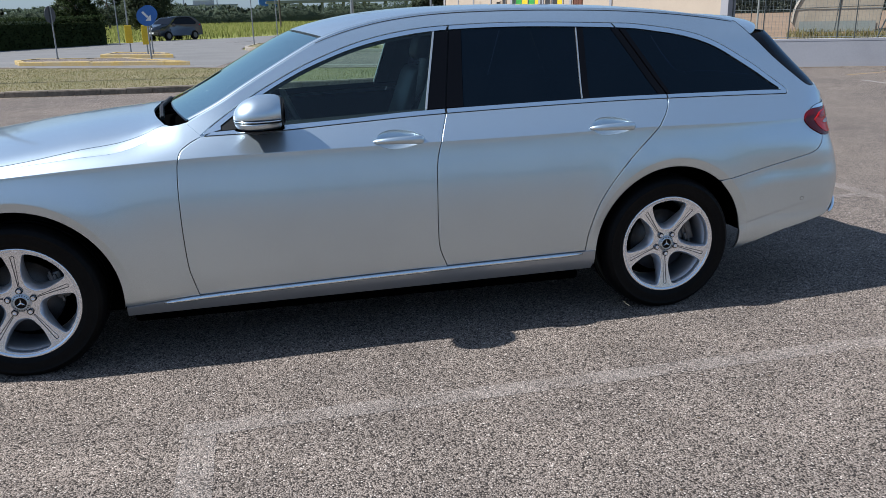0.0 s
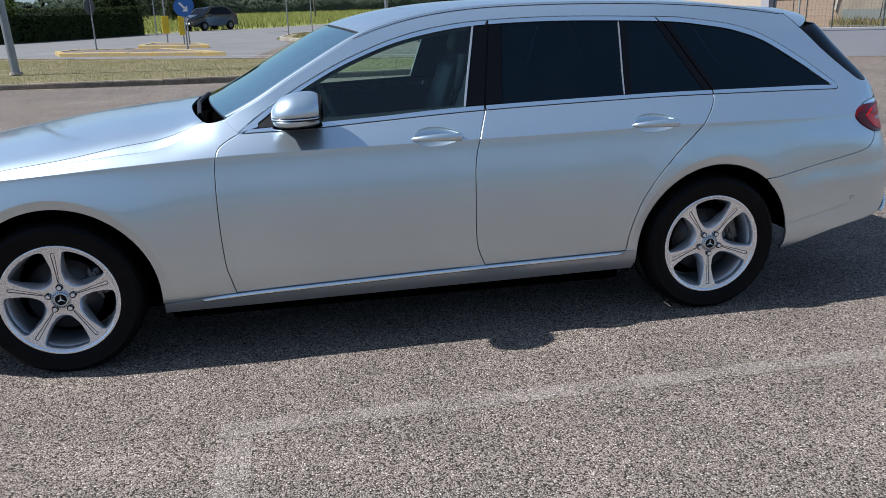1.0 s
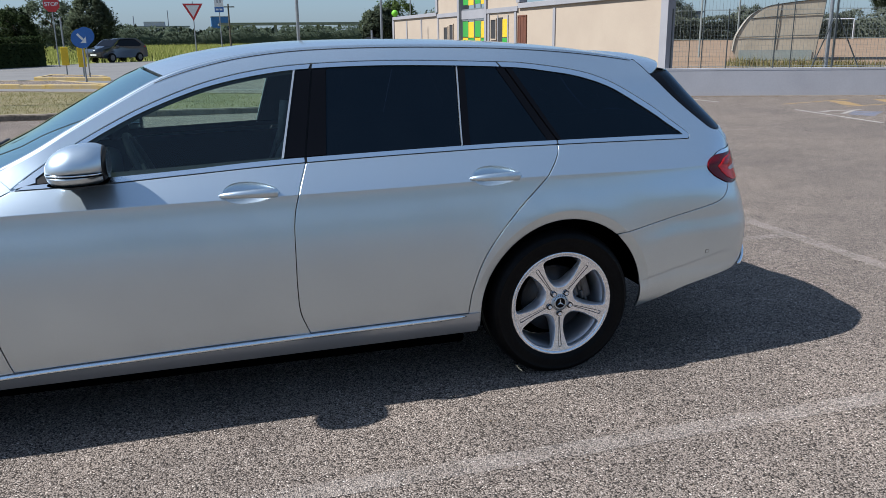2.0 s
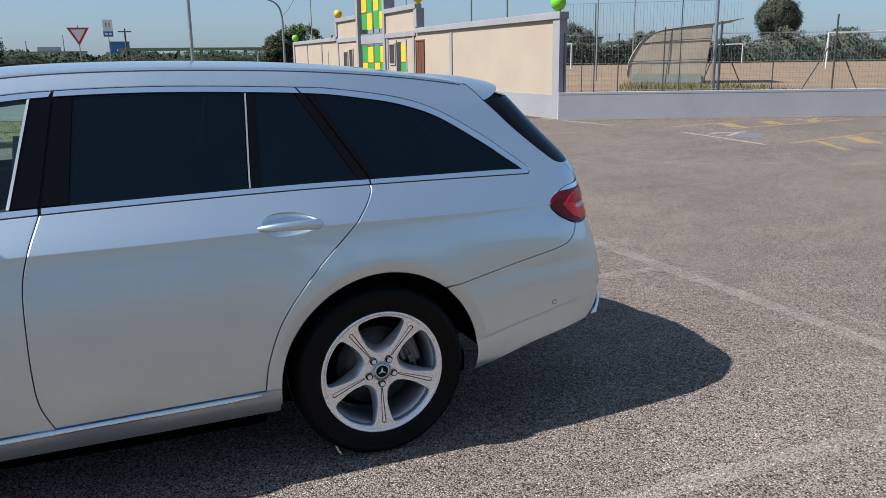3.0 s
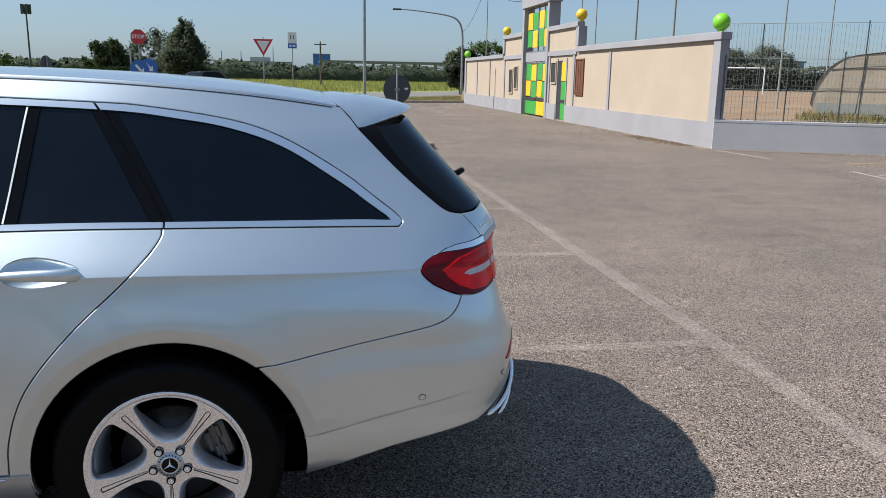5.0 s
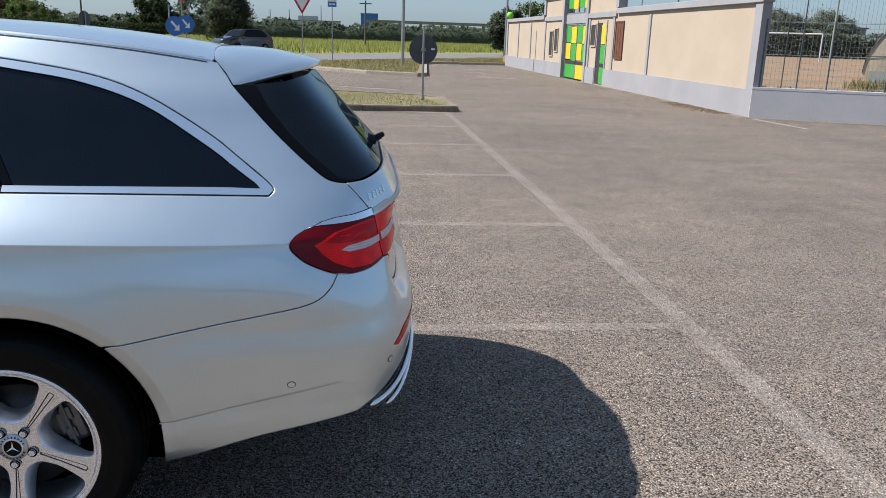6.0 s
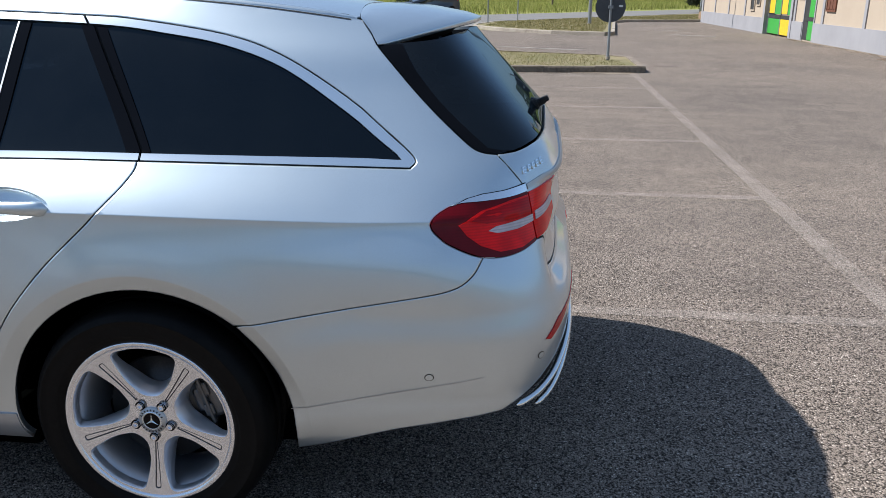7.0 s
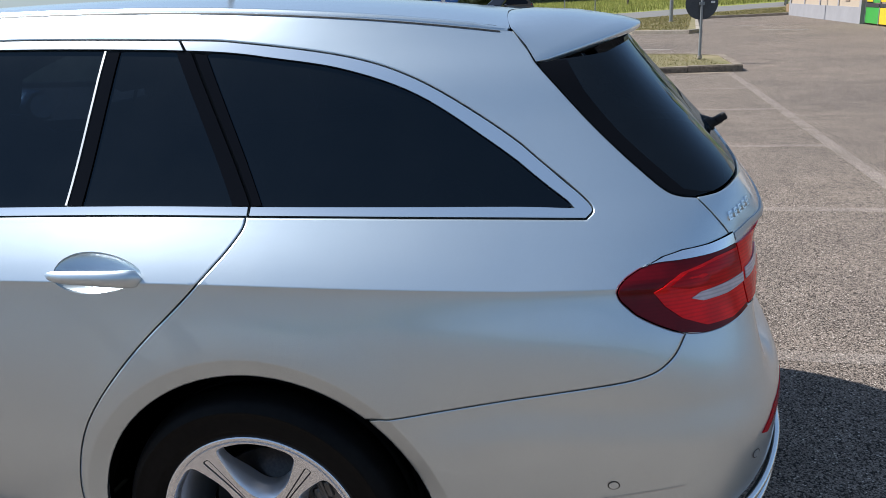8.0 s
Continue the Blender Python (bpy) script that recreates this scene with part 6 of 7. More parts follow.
ball(12.365, 14.62, 2.58, .19, LIME, "lime green ball on the corner of the wall")
ball(12.365, 24.05, 3.40, .19, BALLY, "yellow ball on the stepped wall beside the gate")
ball(12.365, 34.40, 3.40, .19, BALLY, "yellow ball on the far step of the wall")
ball(12.365, 43.65, 2.58, .19, LIME, "lime green ball on the far end of the wall")

# low wall with the fence, turning away from the corner
ang = math.atan2(-.42, 1.0)
LM = Matrix.Translation((12.2, 14.25, 0)) @ Matrix.Rotation(ang, 4, "Z")
LOWGREY = mottled("light_grey_render", (0.42, 0.415, 0.43), (0.36, 0.355, 0.37), 0.7, 0.9, 0.05, 0.003, 40, grain=0.12)
low = tagged(part("wall_2", box(0, 0, 0, 48, .28, .60, 0, None, LM), LOWGREY), "low grey wall under the sports fence", "wall", kind="structure")
part("coping", box(0, -.004, .602, 48, .284, .65, 0, None, LM), LOWGREY, low)
fence = thing("fence", "dark wire fence on the low grey wall", "fence", at=LM @ Vector((0, .14, .65)))
fence.rotation_euler = (0, 0, ang)
for x, h, r in ((.14, 1.4, .015), (.57, 1.36, .011), (.87, 2.06, .013), (1.45, 1.38, .015), (2.55, 1.5, .015), (2.94, 2.14, .013), (3.90, 1.63, .026), (5.2, 1.5, .013), (6.67, 1.75, .022), (8.0, 1.5, .013), (9.4, 1.75, .022), (12.1, 1.75, .022), (14.8, 1.75, .022), (17.5, 1.75, .022), (20.2, 1.75, .022)):
    part("fence_post", rod((x, 0, 0), (x, 0, h), r, r, 8), FENCE, fence)
for z in (.04, .68, 1.34):
    part("fence_rail", rod((.1, 0, z), (21, 0, z), .005, .005, 6), WIRE, fence)
part("fence_rail", rod((.1, 0, 2.06), (4.4, 0, 2.12), .005, .005, 6), WIRE, fence)
part("fence_rail", rod((4.4, 0, 2.12), (21, 0, 2.35), .003, .003, 6), WIRE, fence)
vs, fs = [], []
for k in range(262):
    x = .1 + k * .08
    top = 2.06 if x < 4.4 else 1.38
    w = .0022 if k % 3 else .0035
    vs += [(x - w, .012, .02), (x + w, .012, .02), (x + w, .012, top), (x - w, .012, top)]
    fs.append((k * 4, k * 4 + 1, k * 4 + 2, k * 4 + 3))
for k in range(12):
    i = len(vs)
    z = .04 + k * .12
    vs += [(.1, .014, z), (21, .014, z), (21, .014, z + .003), (.1, .014, z + .003)]
    fs.append((i, i + 1, i + 2, i + 3))
tagged(from_data("wire_mesh", vs, fs, WIRE, fence), "thin wire mesh", kind="stuff")
for x in (3.90, 6.67, 9.4, 12.1, 14.8):
    part("fence_strut", rod((x - (.45 if x < 4 else .72), .03, 0), (x, .03, 1.25), .016, .016, 8), FENCE, fence)
    part("fence_strut", rod((x + .62, .03, 0), (x + .04, .03, 1.2), .016, .016, 8), FENCE, fence)

tagged(slab("sports_pitch", [(12.5, 14.45), (53, -2.5), (150, 44), (92, 80), (50, 108), (30, 112), (12.5, 46)], -.05, .50, SAND), "bare sandy football pitch, raised behind the low wall", "pitch", kind="structure")
for pts in ([(12.6, 14.7), (30, 7.2), (31, 8.6), (13, 17)],):
    blades("weed_strip", pts, 2500, .03, .16, .01, BLADE, "weeds along the foot of the fence", 8, .50)
blades("weed_strip", [(15.6, 14.4), (19.0, 13.2), (20.6, 17.5), (18.6, 20.6), (16.4, 17.8)], 2600, .06, .30, .010, BLADE, "tall weeds before the shelter", 9, .50)

# dugout shelter
SHEETING = mottled("dirty_clear_sheeting", (0.42, 0.36, 0.27), (0.33, 0.29, 0.22), 1.3, 0.5, 0.1, 0.01)
SIGNPALE = mottled("faded_blue_sheet", (0.27, 0.28, 0.25), (0.20, 0.24, 0.22), 2.0, 0.6, 0.1, 0.01)
BLUE = mottled("blue_seat_plastic", (0.05, 0.22, 0.42), (0.06, 0.18, 0.33), 3, 0.5, 0)
dug = thing("dugout", "arched players' shelter of dirty sheeting beside the pitch", "shelter", at=(19.7, 22.0, .06))
dug.rotation_euler = (0, 0, radians(-35))
TOP = curve_through([(0, .75), (.04, 1.1), (.14, 1.42), (.5, 1.97), (1.0, 2.27), (1.77, 2.40), (2.9, 2.52), (3.9, 2.67)], 4)
SIDE = [p for p in TOP if p[0] < 2.91] + [(2.86, 2.0), (2.76, 1.2), (2.70, .55), (2.6, .45), (.2, .45)]
vs = [(x, y, z) for y in (0, .8, 1.6, 2.4, 3.2) for x, z in TOP]
n = len(TOP)
fs = [(i * n + j, i * n + j + 1, (i + 1) * n + j + 1, (i + 1) * n + j) for i in range(4) for j in range(n - 1)]
from_data("shell", vs, fs, SHEETING, dug, "dirty translucent sheeting", True)
for y in (.01, 3.19):
    bm = bmesh.new()
    bm.faces.new([bm.verts.new((x, y + .02 * math.sin(x * 5), z)) for x, z in SIDE])
    part("end_panel", bm, SHEETING, dug, "dirty sheeting with folds")
    for line in (SIDE, [(.10, 1.25), (2.76, 1.30)], [(.50, 1.88), (1.8, 1.98), (2.84, 2.02)], [(1.35, .5), (1.50, 2.34)], [(2.9, 2.52), (3.9, 2.67)]):
        vs, fs = tube([(x, y - .02, z) for x, z in line], .013, 6)
        from_data("rib", vs, fs, FENCE, dug)
    part("base_panel", box(.2, y - .02, .45, 2.6, y - .012, .80), SIGNPALE, dug, "faded bluish base sheet")
for k in range(7):
    part("bench_seat", box(2.3, .15 + k * .43, .45, 2.75, .5 + k * .43, .85, .05), BLUE, dug, "blue plastic seat")
for x in (.25, .9, 1.8, 2.7):
    for y in (.05, 3.1):
        part("bench_leg", rod((x, y, .43), (x, y, .50), .025), FENCE, dug)


# goal
def goal(x, y, turn, s=1.0):
    g = thing("football_goal", "white football goal on the sandy pitch", "goal", "goals", at=(x, y, .50))
    g.rotation_euler = (0, 0, radians(turn))
    # White paint greyed, with the haze over the pitch put into it.
    W = material("white_tube", (0.55, 0.56, 0.56), 0.6) if "white_tube" not in bpy.data.materials else bpy.data.materials["white_tube"]
    for a in (0, 7.32 * s):
        part("goal_post", rod((a, 0, 0), (a, 0, 2.44 * s), .06), W, g)
        part("goal_stay", rod((a, 0, 2.44 * s), (a, 1.6 * s, 0), .03), W, g)
    part("crossbar", rod((0, 0, 2.44 * s), (7.32 * s, 0, 2.44 * s), .06), W, g)


goal(49.1, 39.7, -40)
goal(36.3, 65.3, -30, .9)
goal(75.5, 87.0, -50)
goal(14.5, 47, 20, .8)


# ---- poles, lamps, signs ----
def post(name, x, y, h, r, label, category, lean=(0, 0), mat=None, z=0.0, base=True):
    ob = thing(name, label, category, at=(x, y, z))
    part("pole", rod((0, 0, -.1), (lean[0], lean[1], h), r, r * .7, 14), mat or GALV, ob, smooth=False)
    if base:
        part("base_ring", rod((0, 0, 0), (0, 0, .05), r * 1.6, r * 1.5, 14), CONCRETE, ob)
    return ob


lp = post("street_lamp", -5.2, 17.0, 8.0, .095, "tall grey lamp post standing in the verge", "street lamp", (-.32, 0), z=.12)
part("number_plate", box(-.17, -.105, 1.35, -.07, -.092, 1.52), GREY, lp, "small plate with unreadable marks")
post("street_lamp", 6.0, 37.0, 9.0, .085, "tall grey lamp post on the far verge", "street lamp", z=.1)
lc = thing("street_lamp", "street lamp with a long curved arm at the wall's end", "street lamp", at=(15.5, 62, 0))
arm = curve_through([(0, 0), (0, 3.5), (-.03, 4.9), (-.30, 5.75), (-1.1, 6.2), (-3.2, 6.48), (-5.0, 6.62)], 5)
vs, fs = tube([(x, 0, z) for x, z in arm], [.10 - .06 * k / (len(arm) - 1) for k in range(len(arm))], 10)
from_data("pole", vs, fs, GALV, lc, "", True)
part("lamp_head", box(-5.6, -.12, 6.54, -4.9, .12, 6.66, .03), DARK, lc)
for x, y, h in ((14.4, 48, 7.5), (14.0, 20.5, 9), (13.45, 22.0, 9), (17.8, 40, 9), (19.0, 41, 9), (25.7, 30, 6.4), (21.0, 26, 8)):
    post("floodlight_pole", x, y, h, .04, "slim dark pole behind the sports wall", "pole", mat=WIRE, base=False)
post("floodlight_pole", 15.94, 13.16, 6.5, .048, "grey pole standing behind the low wall", "pole")
tp = post("telephone_pole", 4.7, 95, 5.3, .12, "wooden telephone pole in the meadow", "pole", mat=BARK, base=False)
part("crossarm", box(-.7, -.06, 4.9, .7, .06, 5.02), BARK, tp)
mast = post("antenna_mast", -35.3, 120, 10.2, .14, "tall dark antenna mast with aerials", "mast", base=False, mat=FENCE)
for k in range(6):
    a = k * math.pi / 3
    part("aerial", box(-.12, -.12, 9.0, .12, .12, 10.3, 0, None, Matrix.Translation((.55 * math.cos(a), .55 * math.sin(a), 0))), FENCE, mast)



def cable(a, b, sag):
    """A slack overhead cable between two poles."""
    a, b = np.array(a, float), np.array(b, float)
    pts = [a + (b - a) * t - np.array((0, 0, 4 * sag * t * (1 - t))) for t in np.linspace(0, 1, 14)]
    vs, fs = tube(pts, .014, 5)
    tagged(from_data("overhead_cable", vs, fs, FENCE), "thin dark overhead cable slung from the pole", "cable", "overhead cables")


cable((14.4, 48, 7.4), (12.45, 31.3, 4.7), .5)
cable((14.4, 48, 7.3), (17.8, 40, 8.6), .7)
cable((14.4, 48, 7.45), (15.5, 62, 5.0), .5)

RED = mottled("red_sign_film", (0.55, 0.03, 0.03), (0.5, 0.03, 0.03), 4, 0.4, 0)
WHITE = mottled("white_sign_film", (0.75, 0.75, 0.73), (0.68, 0.68, 0.66), 4, 0.4, 0)
SIGNBLUE = mottled("blue_sign_film", (0.03, 0.14, 0.42), (0.03, 0.12, 0.38), 4, 0.4, 0)
SIGNBACK = mottled("sign_back_grey", (0.045, 0.05, 0.06), (0.06, 0.065, 0.07), 4, 0.55, 0)


def plate(name, pts, y0, y1, mat, parent, label=""):
    """A flat sign plate in the x-z plane."""
    n = len(pts)
    vs = [(x, y0, z) for x, z in pts] + [(x, y1, z) for x, z in pts]
    fs = [tuple(range(n)), tuple(range(n, 2 * n))[::-1]] + [(i, n + i, n + (i + 1) % n, (i + 1) % n) for i in range(n)]
    bm = bmesh.new()
    me = bpy.data.meshes.new(name)
    me.from_pydata(vs, [], fs)
    bm.from_mesh(me)
    bpy.data.meshes.remove(me)
    return part(name, bm, mat, parent, label)


def regular(n, r, z, a0=0, x=0):
    return [(x + r * math.cos(radians(a0 + 360 * k / n)), z + r * math.sin(radians(a0 + 360 * k / n))) for k in range(n)]


def lettering(text, size, loc, mat, parent, name="lettering"):
    cu = bpy.data.curves.new(name, "FONT")
    cu.offset = size * .015
    cu.body, cu.size, cu.align_x, cu.align_y, cu.extrude = text, size, "CENTER", "CENTER", .001
    tmp = new(name, cu)
    me = bpy.data.meshes.new_from_object(tmp.evaluated_get(bpy.context.evaluated_depsgraph_get()))
    bpy.data.objects.remove(tmp)
    me.transform(Matrix.Translation(loc) @ Matrix.Rotation(radians(90), 4, "X"))
    me.materials.clear()
    me.materials.append(mat)
    ob = new(name, me)
    ob.parent = parent
    return ob


rs = post("road_sign", 5.3, 15.7, 1.5, .032, "round road sign seen from its dark grey back", "road sign", z=.13)
plate("sign_back", regular(32, .31, 1.05), .035, .05, SIGNBACK, rs, "dark round back")
part("sign_clamp", box(-.05, -.035, 1.02, .05, .036, 1.08), GALV, rs)
part("sticker", box(.17, .028, 1.05, .25, .034, 1.09), WHITE, rs, "small white sticker")
gw = post("road_sign", 1.2, 38.0, 3.1, .03, "red and white give way triangle on a pole", "road sign", z=.1)
plate("sign_face", [(-.47, 3.0), (.47, 3.0), (0, 2.2)], -.045, -.035, RED, gw, "red triangle")
plate("sign_centre", [(-.31, 2.92), (.31, 2.92), (0, 2.38)], -.05, -.046, WHITE, gw, "white centre")
bs = post("bus_stop_sign", 2.5, 42.0, 3.55, .03, "white and blue bus stop sign on a pole", "bus stop", z=.1)
plate("sign_face", [(-.23, 2.98), (.23, 2.98), (.23, 3.55), (-.23, 3.55)], -.045, -.03, WHITE, bs)
plate("sign_foot", [(-.23, 2.72), (.23, 2.72), (.23, 2.98), (-.23, 2.98)], -.045, -.03, SIGNBLUE, bs)
lettering("11", .3, (0, -.05, 3.28), DARK, bs)
for k in range(2):
    plate("writing_bar", [(-.17 + .19 * k, 2.81), (-.03 + .19 * k, 2.81), (-.03 + .19 * k, 2.90), (-.17 + .19 * k, 2.90)], -.05, -.046, WHITE, bs, "unreadable white writing")
st = post("road_sign", -6.5, 48.0, 3.4, .035, "red octagonal stop sign on a pole", "road sign")
plate("sign_face", regular(8, .45, 3.46, 22.5), -.045, -.035, RED, st)
lettering("STOP", .30, (0, -.05, 3.46), WHITE, st)


def arrow_sign(x, y, z, label):
    ob = post("road_sign", x, y, 1.75, .03, label, "road sign", z=z)
    plate("sign_face", regular(28, .33, 1.42), -.045, -.035, SIGNBLUE, ob)
    plate("sign_rim", regular(28, .30, 1.42), -.048, -.046, SIGNBLUE, ob)
    plate("arrow_shaft", [(-.15, 1.55), (-.09, 1.60), (.08, 1.41), (.02, 1.36)], -.052, -.049, WHITE, ob, "white arrow")
    plate("arrow_head", [(-.04, 1.27), (.15, 1.27), (.15, 1.48)], -.052, -.049, WHITE, ob, "white arrow")
    return ob


arrow_sign(-2.49, 27.5, .12, "round blue sign with a white arrow on the traffic island")
arrow_sign(-2.75, 30.6, .22, "round blue sign with a white arrow on the far island")
for x, y in ((-3.9, 33.0), (-2.9, 30.2)):
    yb = thing("marker_post", "yellow marker post on the traffic island", "marker", "marker posts", at=(x, y, .1))
    part("pole", rod((0, 0, 0), (0, 0, 2.3 if x < -3.5 else 1.0), .03), GALV, yb)
    part("yellow_board", box(-.14, -.06, .40, .14, -.03, 1.12, .01), YELLOW, yb, "yellow board")
bk = post("road_sign", -5.85, 28.6, 1.85, .03, "sign pole on the traffic island, seen from behind", "road sign", z=.12)
plate("sign_back", regular(28, .30, 1.55), .035, .045, SIGNBACK, bk)
bk.rotation_euler = (0, 0, radians(66))

# ---- far buildings ----
HAZE_BLUE = mottled("blue_cladding", (0.07, 0.20, 0.42), (0.09, 0.22, 0.40), 0.2, 0.7, 0)
PALE = mottled("pale_cladding", (0.42, 0.42, 0.41), (0.36, 0.36, 0.36), 0.2, 0.8, 0)
# Viaduct grey shifted pale blue to stand in for distance haze.
VIA = mottled("viaduct_concrete", (0.16, 0.18, 0.20), (0.20, 0.215, 0.23), 0.1, 0.9, 0)
PINK = mottled("pink_render", (0.45, 0.27, 0.20), (0.40, 0.25, 0.19), 0.3, 0.9, 0.1)
ROOFTILE = mottled("roof_tiles", (0.25, 0.11, 0.07), (0.18, 0.09, 0.06), 1.0, 0.9, 0.4, 0.03)
bb = thing("warehouse", "distant blue clad warehouse", "building", at=(7.2, 250, 0))
part("wall", box(-2.6, 0, 0, 2.6, 12, 7.6), HAZE_BLUE, bb)
part("roof", box(-2.7, -.1, 7.6, 2.7, 12.1, 7.8), PALE, bb)
via = thing("viaduct", "distant dark road viaduct on slim piers", "bridge", at=(0, 220, 0))
part("deck", box(6, 0, 4.75, 75, 8, 5.2), VIA, via)
part("parapet", box(6, -.2, 5.2, 75, 0, 5.4), VIA, via)
for k in range(12):
    part("pier", box(9 + k * 5.8, 2, 0, 9.6 + k * 5.8, 4, 4.75), VIA, via)
fb = thing("factory", "distant pale factory halls", "building", at=(-12, 260, 0))
part("wall", box(-14, 0, 0, 10, 10, 5.0), PALE, fb)
part("roof", box(-14.2, -.2, 5.0, 10.2, 10.2, 5.3), VIA, fb)
part("roof_box", box(-3, 1, 5.3, 3, 7, 6.6), PALE, fb)
for x in (-12, -6, 4):
    part("chimney", rod((x, 4, 5.2), (x, 4, 8.4 if x < 0 else 10), .16, .12), VIA, fb)
house = thing("house", "low pink house with a tiled roof behind the road", "house", at=(-27, 60, 0))
part("wall", box(-5, 0, 0, 4.5, 8, 2.6), PINK, house)
from_data("roof", [(-5.4, -.4, 2.55), (4.9, -.4, 2.55), (4.9, 8.4, 2.55), (-5.4, 8.4, 2.55), (-5.4, 4, 4.4), (4.9, 4, 4.4)], [(0, 1, 5, 4), (2, 3, 4, 5), (3, 0, 4), (1, 2, 5), (0, 3, 2, 1)], ROOFTILE, house, "brown tiled roof")
for x in (-3, 0, 3):
    wd = part("window", box(x - .5, -.03, .9, x + .5, -.004, 2.0), DARK, house)
    part("sill", box(x - .6, -.08, .84, x + .6, -.004, .9), GREY, wd)
hall = thing("farm_hall", "low white hall beyond the pitch", "building", at=(66.5, 98, 0))
part("wall", box(0, 0, 0, 2.8, 6, 4.2), PALE, hall)
part("roof", box(-.2, -.2, 4.2, 3.0, 6.2, 4.4), GREY, hall)


# ---- other cars ----
def hatchback(x, y, turn, paint, label):
    """A small hatchback at a distance: body, glass, lamps and wheels."""
    c = thing("hatchback", label, "car", "cars on the road", at=(x, y, 0))
    c.rotation_euler = (0, 0, radians(turn))
    prof = [(-2.0, .38), (-2.03, .66), (-1.9, .88), (-1.12, 1.04), (-.45, 1.48), (.2, 1.57), (1.25, 1.54), (1.80, 1.18), (1.97, .95), (2.0, .42), (1.7, .30), (-1.7, .28)]
    pts = curve_through(prof, 3)
    vs, fs = [], []
    n = len(pts)
    for y0, k in ((-.80, .90), (-.86, 1.0), (.86, 1.0), (.80, .90)):
        for px, pz in pts:
            t = max(0, (pz - .9) / .6)
            sq = 1 - .18 * t
            vs.append((px * (.985 if k < 1 else 1), y0 * sq, .28 + (pz - .28) * (.97 if k < 1 else 1)))
    fs = [(r * n + i, r * n + (i + 1) % n, (r + 1) * n + (i + 1) % n, (r + 1) * n + i) for r in range(3) for i in range(n)] + [tuple(range(n))[::-1], tuple(3 * n + i for i in range(n))]
    from_data("body", vs, fs, paint, c, "", True)
    win = [(-.98, 1.05), (-.42, 1.41), (.2, 1.48), (1.15, 1.45), (1.52, 1.18), (1.40, 1.04)]
    for s in (-1, 1):
        from_data("side_window", [(px, s * (.868 - .155 * max(0, (pz - .9) / .6)), pz) for px, pz in win], [tuple(range(6))[::s]], GLOSS_BLACK, c)
    from_data("windscreen", [(-1.10, -.70, 1.08), (-1.10, .70, 1.08), (-.50, .62, 1.475), (-.50, -.62, 1.475)], [(0, 1, 2, 3)], GLOSS_BLACK, c)
    from_data("rear_window", [(1.83, -.62, 1.18), (1.83, .62, 1.18), (1.40, .58, 1.48), (1.40, -.58, 1.48)], [(0, 1, 2, 3)], GLOSS_BLACK, c)
    for s in (-1, 1):
        part("headlamp", box(-1.97, s * .62 - .16, .66, -1.84, s * .62 + .16, .80, .02), HEADLAMP, c)
        part("tail_lamp", box(1.84, s * .68 - .10, .80, 1.955, s * .68 + .10, 1.05, .02), LAMP_RED, c)
        part("side_mirror", box(-.85, s * .92 - .09, .98, -.72, s * .92 + .09, 1.10, .03), paint, c)
        for wx in (-1.25, 1.25):
            w = part("wheel", rod((wx, s * .70, .31), (wx, s * .875, .31), .31, .31, 24), RUBBER, c)
            part("rim", rod((wx, s * .87, .31), (wx, s * .885, .31), .19, .18, 18), STEEL, w)
    part("number_plate", box(-2.05, -.26, .46, -2.015, .26, .57), WHITE, c, "plain white plate")
    part("bumper", box(-2.04, -.7, .36, -1.9, .7, .62, .04), PLASTIC, c)
    return c


DARKPAINT = material("dark_grey_paint", (0.035, 0.04, 0.048), 0.3, 0.4, 1.0)
hatchback(-4.2, 57.0, 50, DARKPAINT, "dark grey hatchback on the road")


# ---- loose grit and litter along the kerb and the walls' feet ----
def grit(name, path, width, count, size, mat, label, seed):
    """Small stones and crumbs of earth strewn along a line, as one stuff object."""
    rnd = np.random.RandomState(seed)
    p = np.array(path, float)
    seg = np.hypot(*(p[1:] - p[:-1]).T)
    t = rnd.rand(count) * seg.sum()
    i = np.minimum(np.searchsorted(np.cumsum(seg), t), len(seg) - 1)
    f = (t - np.concatenate([[0], np.cumsum(seg)])[i]) / seg[i]
    d = (p[i + 1] - p[i]) / seg[i][:, None]
    c = p[i] + (p[i + 1] - p[i]) * f[:, None] + np.stack([-d[:, 1], d[:, 0]], -1) * (np.abs(rnd.normal(0, .5, count)) * width)[:, None]
    s = size * rnd.uniform(.4, 1.5, count)
    a = rnd.uniform(0, 6.28, count)
    vs, fs = [], []
    for k in range(count):
        u, w = np.array((math.cos(a[k]), math.sin(a[k]), 0)) * s[k], np.array((-math.sin(a[k]), math.cos(a[k]), 0)) * s[k] * .7
        b = np.array((*c[k], 0.0))
        n = len(vs)
        vs += [b - u, b - w, b + u, b + w, b + u * .2 + np.array((0, 0, s[k] * .6))]
        fs += [(n, n + 1, n + 4), (n + 1, n + 2, n + 4), (n + 2, n + 3, n + 4), (n + 3, n, n + 4)]
    return tagged(from_data(name, vs, fs, mat), label, "grit", kind="stuff")


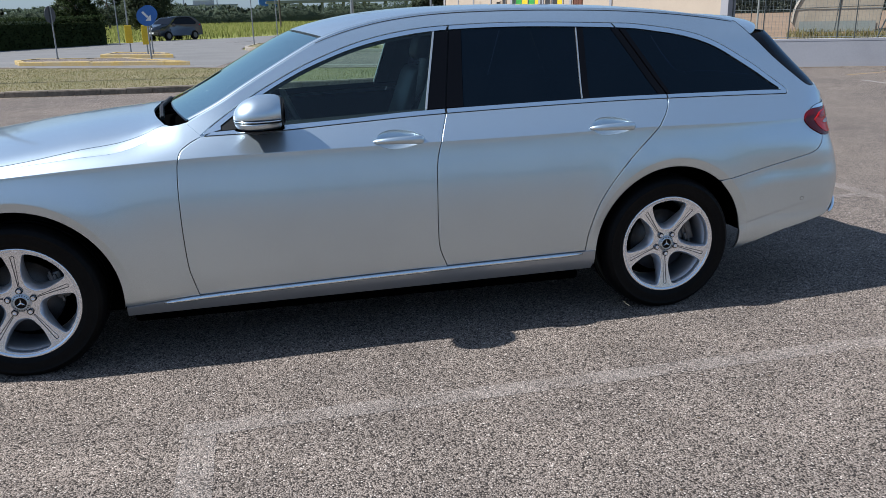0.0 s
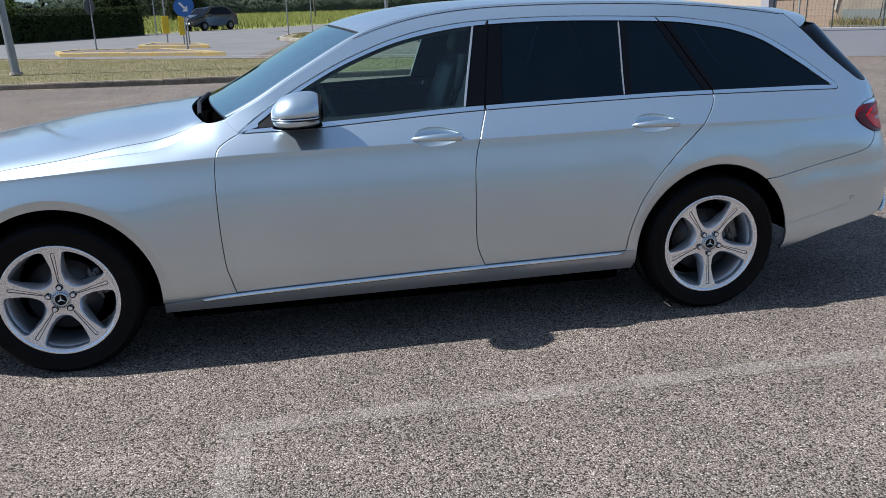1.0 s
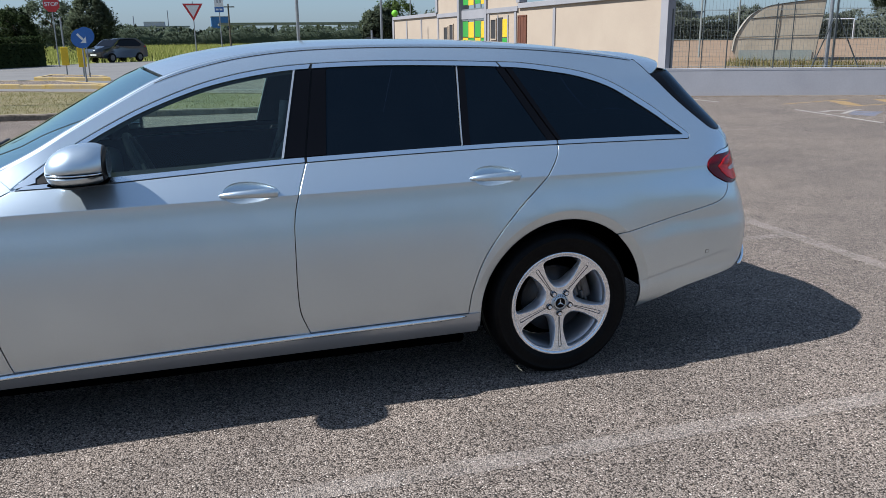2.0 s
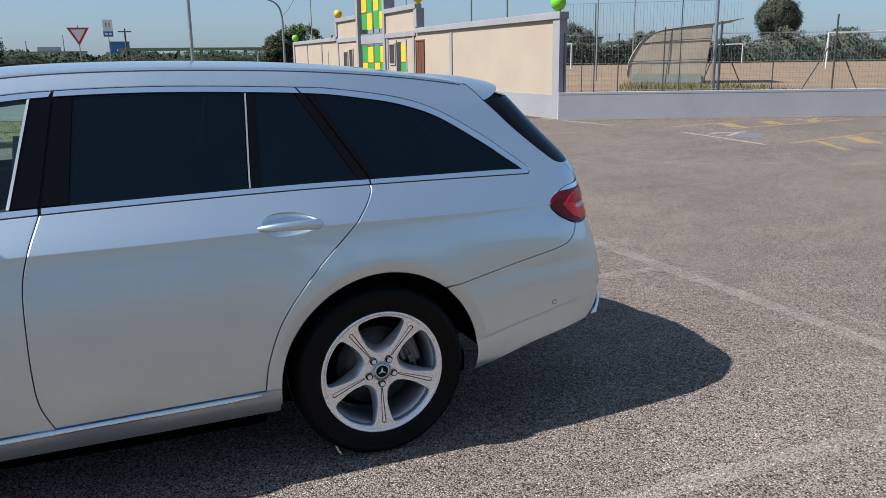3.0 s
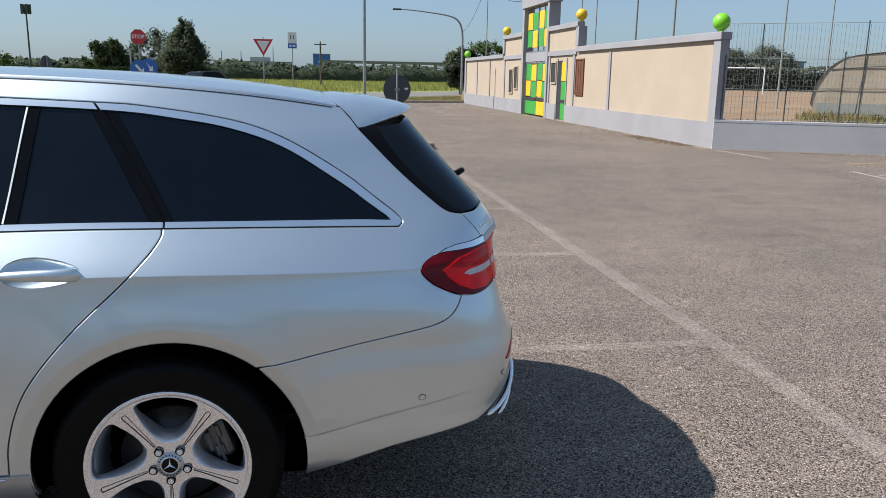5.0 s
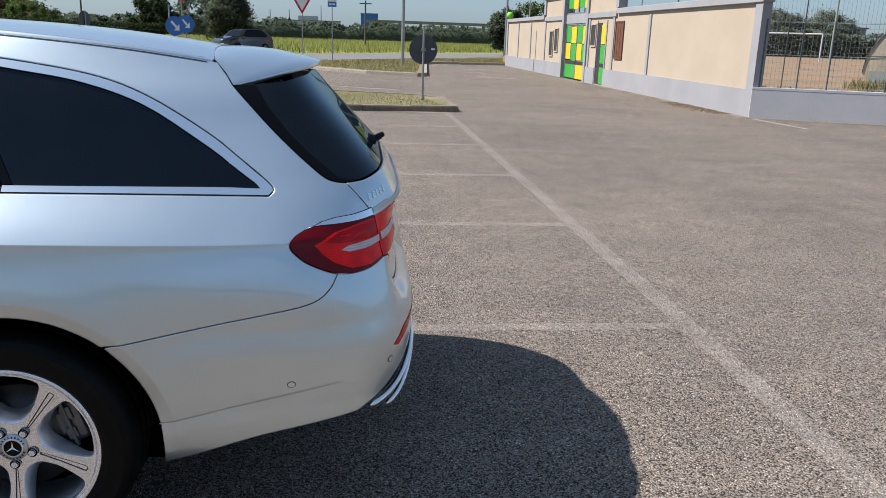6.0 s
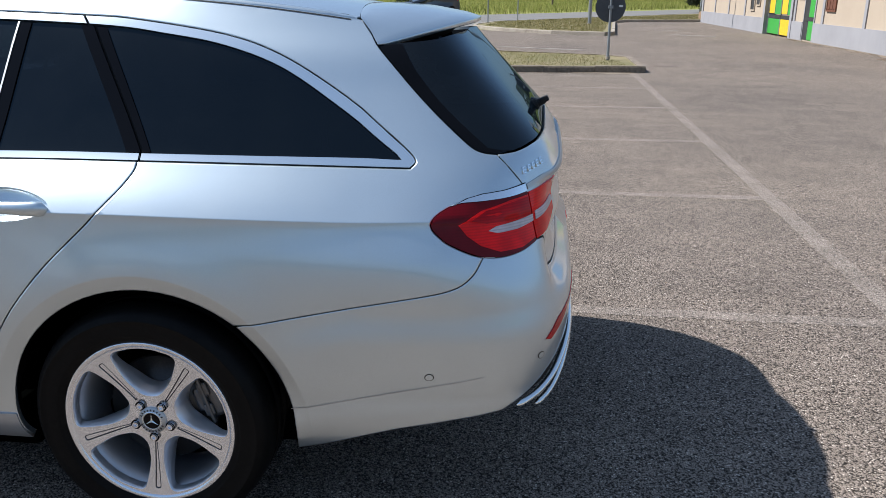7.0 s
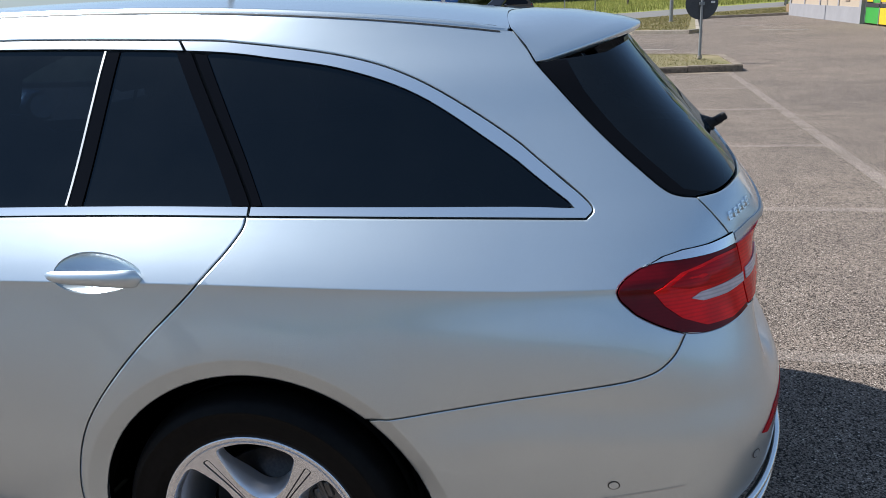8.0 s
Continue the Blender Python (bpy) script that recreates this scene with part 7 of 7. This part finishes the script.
def silt(name, path, width, label, seed):
    """A thin ragged film of dried mud along a wall's foot."""
    rnd = np.random.RandomState(seed)
    p = np.array(path, float)
    length = float(np.hypot(*(p[1] - p[0])))
    d = (p[1] - p[0]) / length
    n = np.array((-d[1], d[0]))
    m = int(length / .12)
    t = np.linspace(0, length, m)
    w = width * np.array([max(.12, .75 + 1.3 * noise.noise(Vector((seed, x * .9, 0))) + .7 * noise.noise(Vector((x * 4.1, seed, 0)))) for x in t]) + rnd.uniform(0, .03, m)
    vs = [(*(p[0] + d * a), .006) for a in t] + [(*(p[0] + d * a + n * b), .0035) for a, b in zip(t, w)]
    fs = [(i, i + 1, m + i + 1, m + i) for i in range(m - 1)]
    return tagged(from_data(name, vs, fs, SILT), label, "dirt", kind="structure")


SILT = mottled("dried_mud", (0.17, 0.125, 0.085), (0.25, 0.20, 0.15), 3.0, 0.95, 0.5, 0.008, 14)
silt("dirt_film", [(12.245, 27.0), (12.245, 14.3)], -.22, "brown mud washed along the long wall's foot", 3)
silt("dirt_film", [(20.0, 10.95), (12.3, 14.2)], .16, "brown mud washed along the low wall's foot", 5)
silt("dirt_film", [(5.7, 13.93), (-6.0, 14.2)], .14, "brown dirt in the kerb's channel", 7)
EARTH = leaf_material("dry_earth_crumbs", (0.12, 0.085, 0.055), (0.27, 0.21, 0.155))
grit("grit", [(12.2, 18.2), (12.15, 15.0)], -.5, 500, .035, EARTH, "brown clods of earth and dead leaves at the wall's corner", 55)
grit("grit", [(12.22, 27.0), (12.22, 14.6)], -.35, 700, .018, EARTH, "brown grit washed up along the wall's foot", 51)
grit("grit", [(20.0, 10.9), (12.3, 14.15)], .3, 600, .018, EARTH, "brown grit along the low wall's foot", 52)
grit("grit", [(5.8, 13.95), (3.0, 13.72), (0, 13.72), (-3, 13.95), (-6, 14.25)], -.25, 900, .022, EARTH, "dry leaves and grit in the kerb's channel", 53)
grit("loose_chippings", [(-2, -3.4), (12, 2)], 6.0, 500, .006, EARTH, "loose stone chippings on the asphalt", 54)
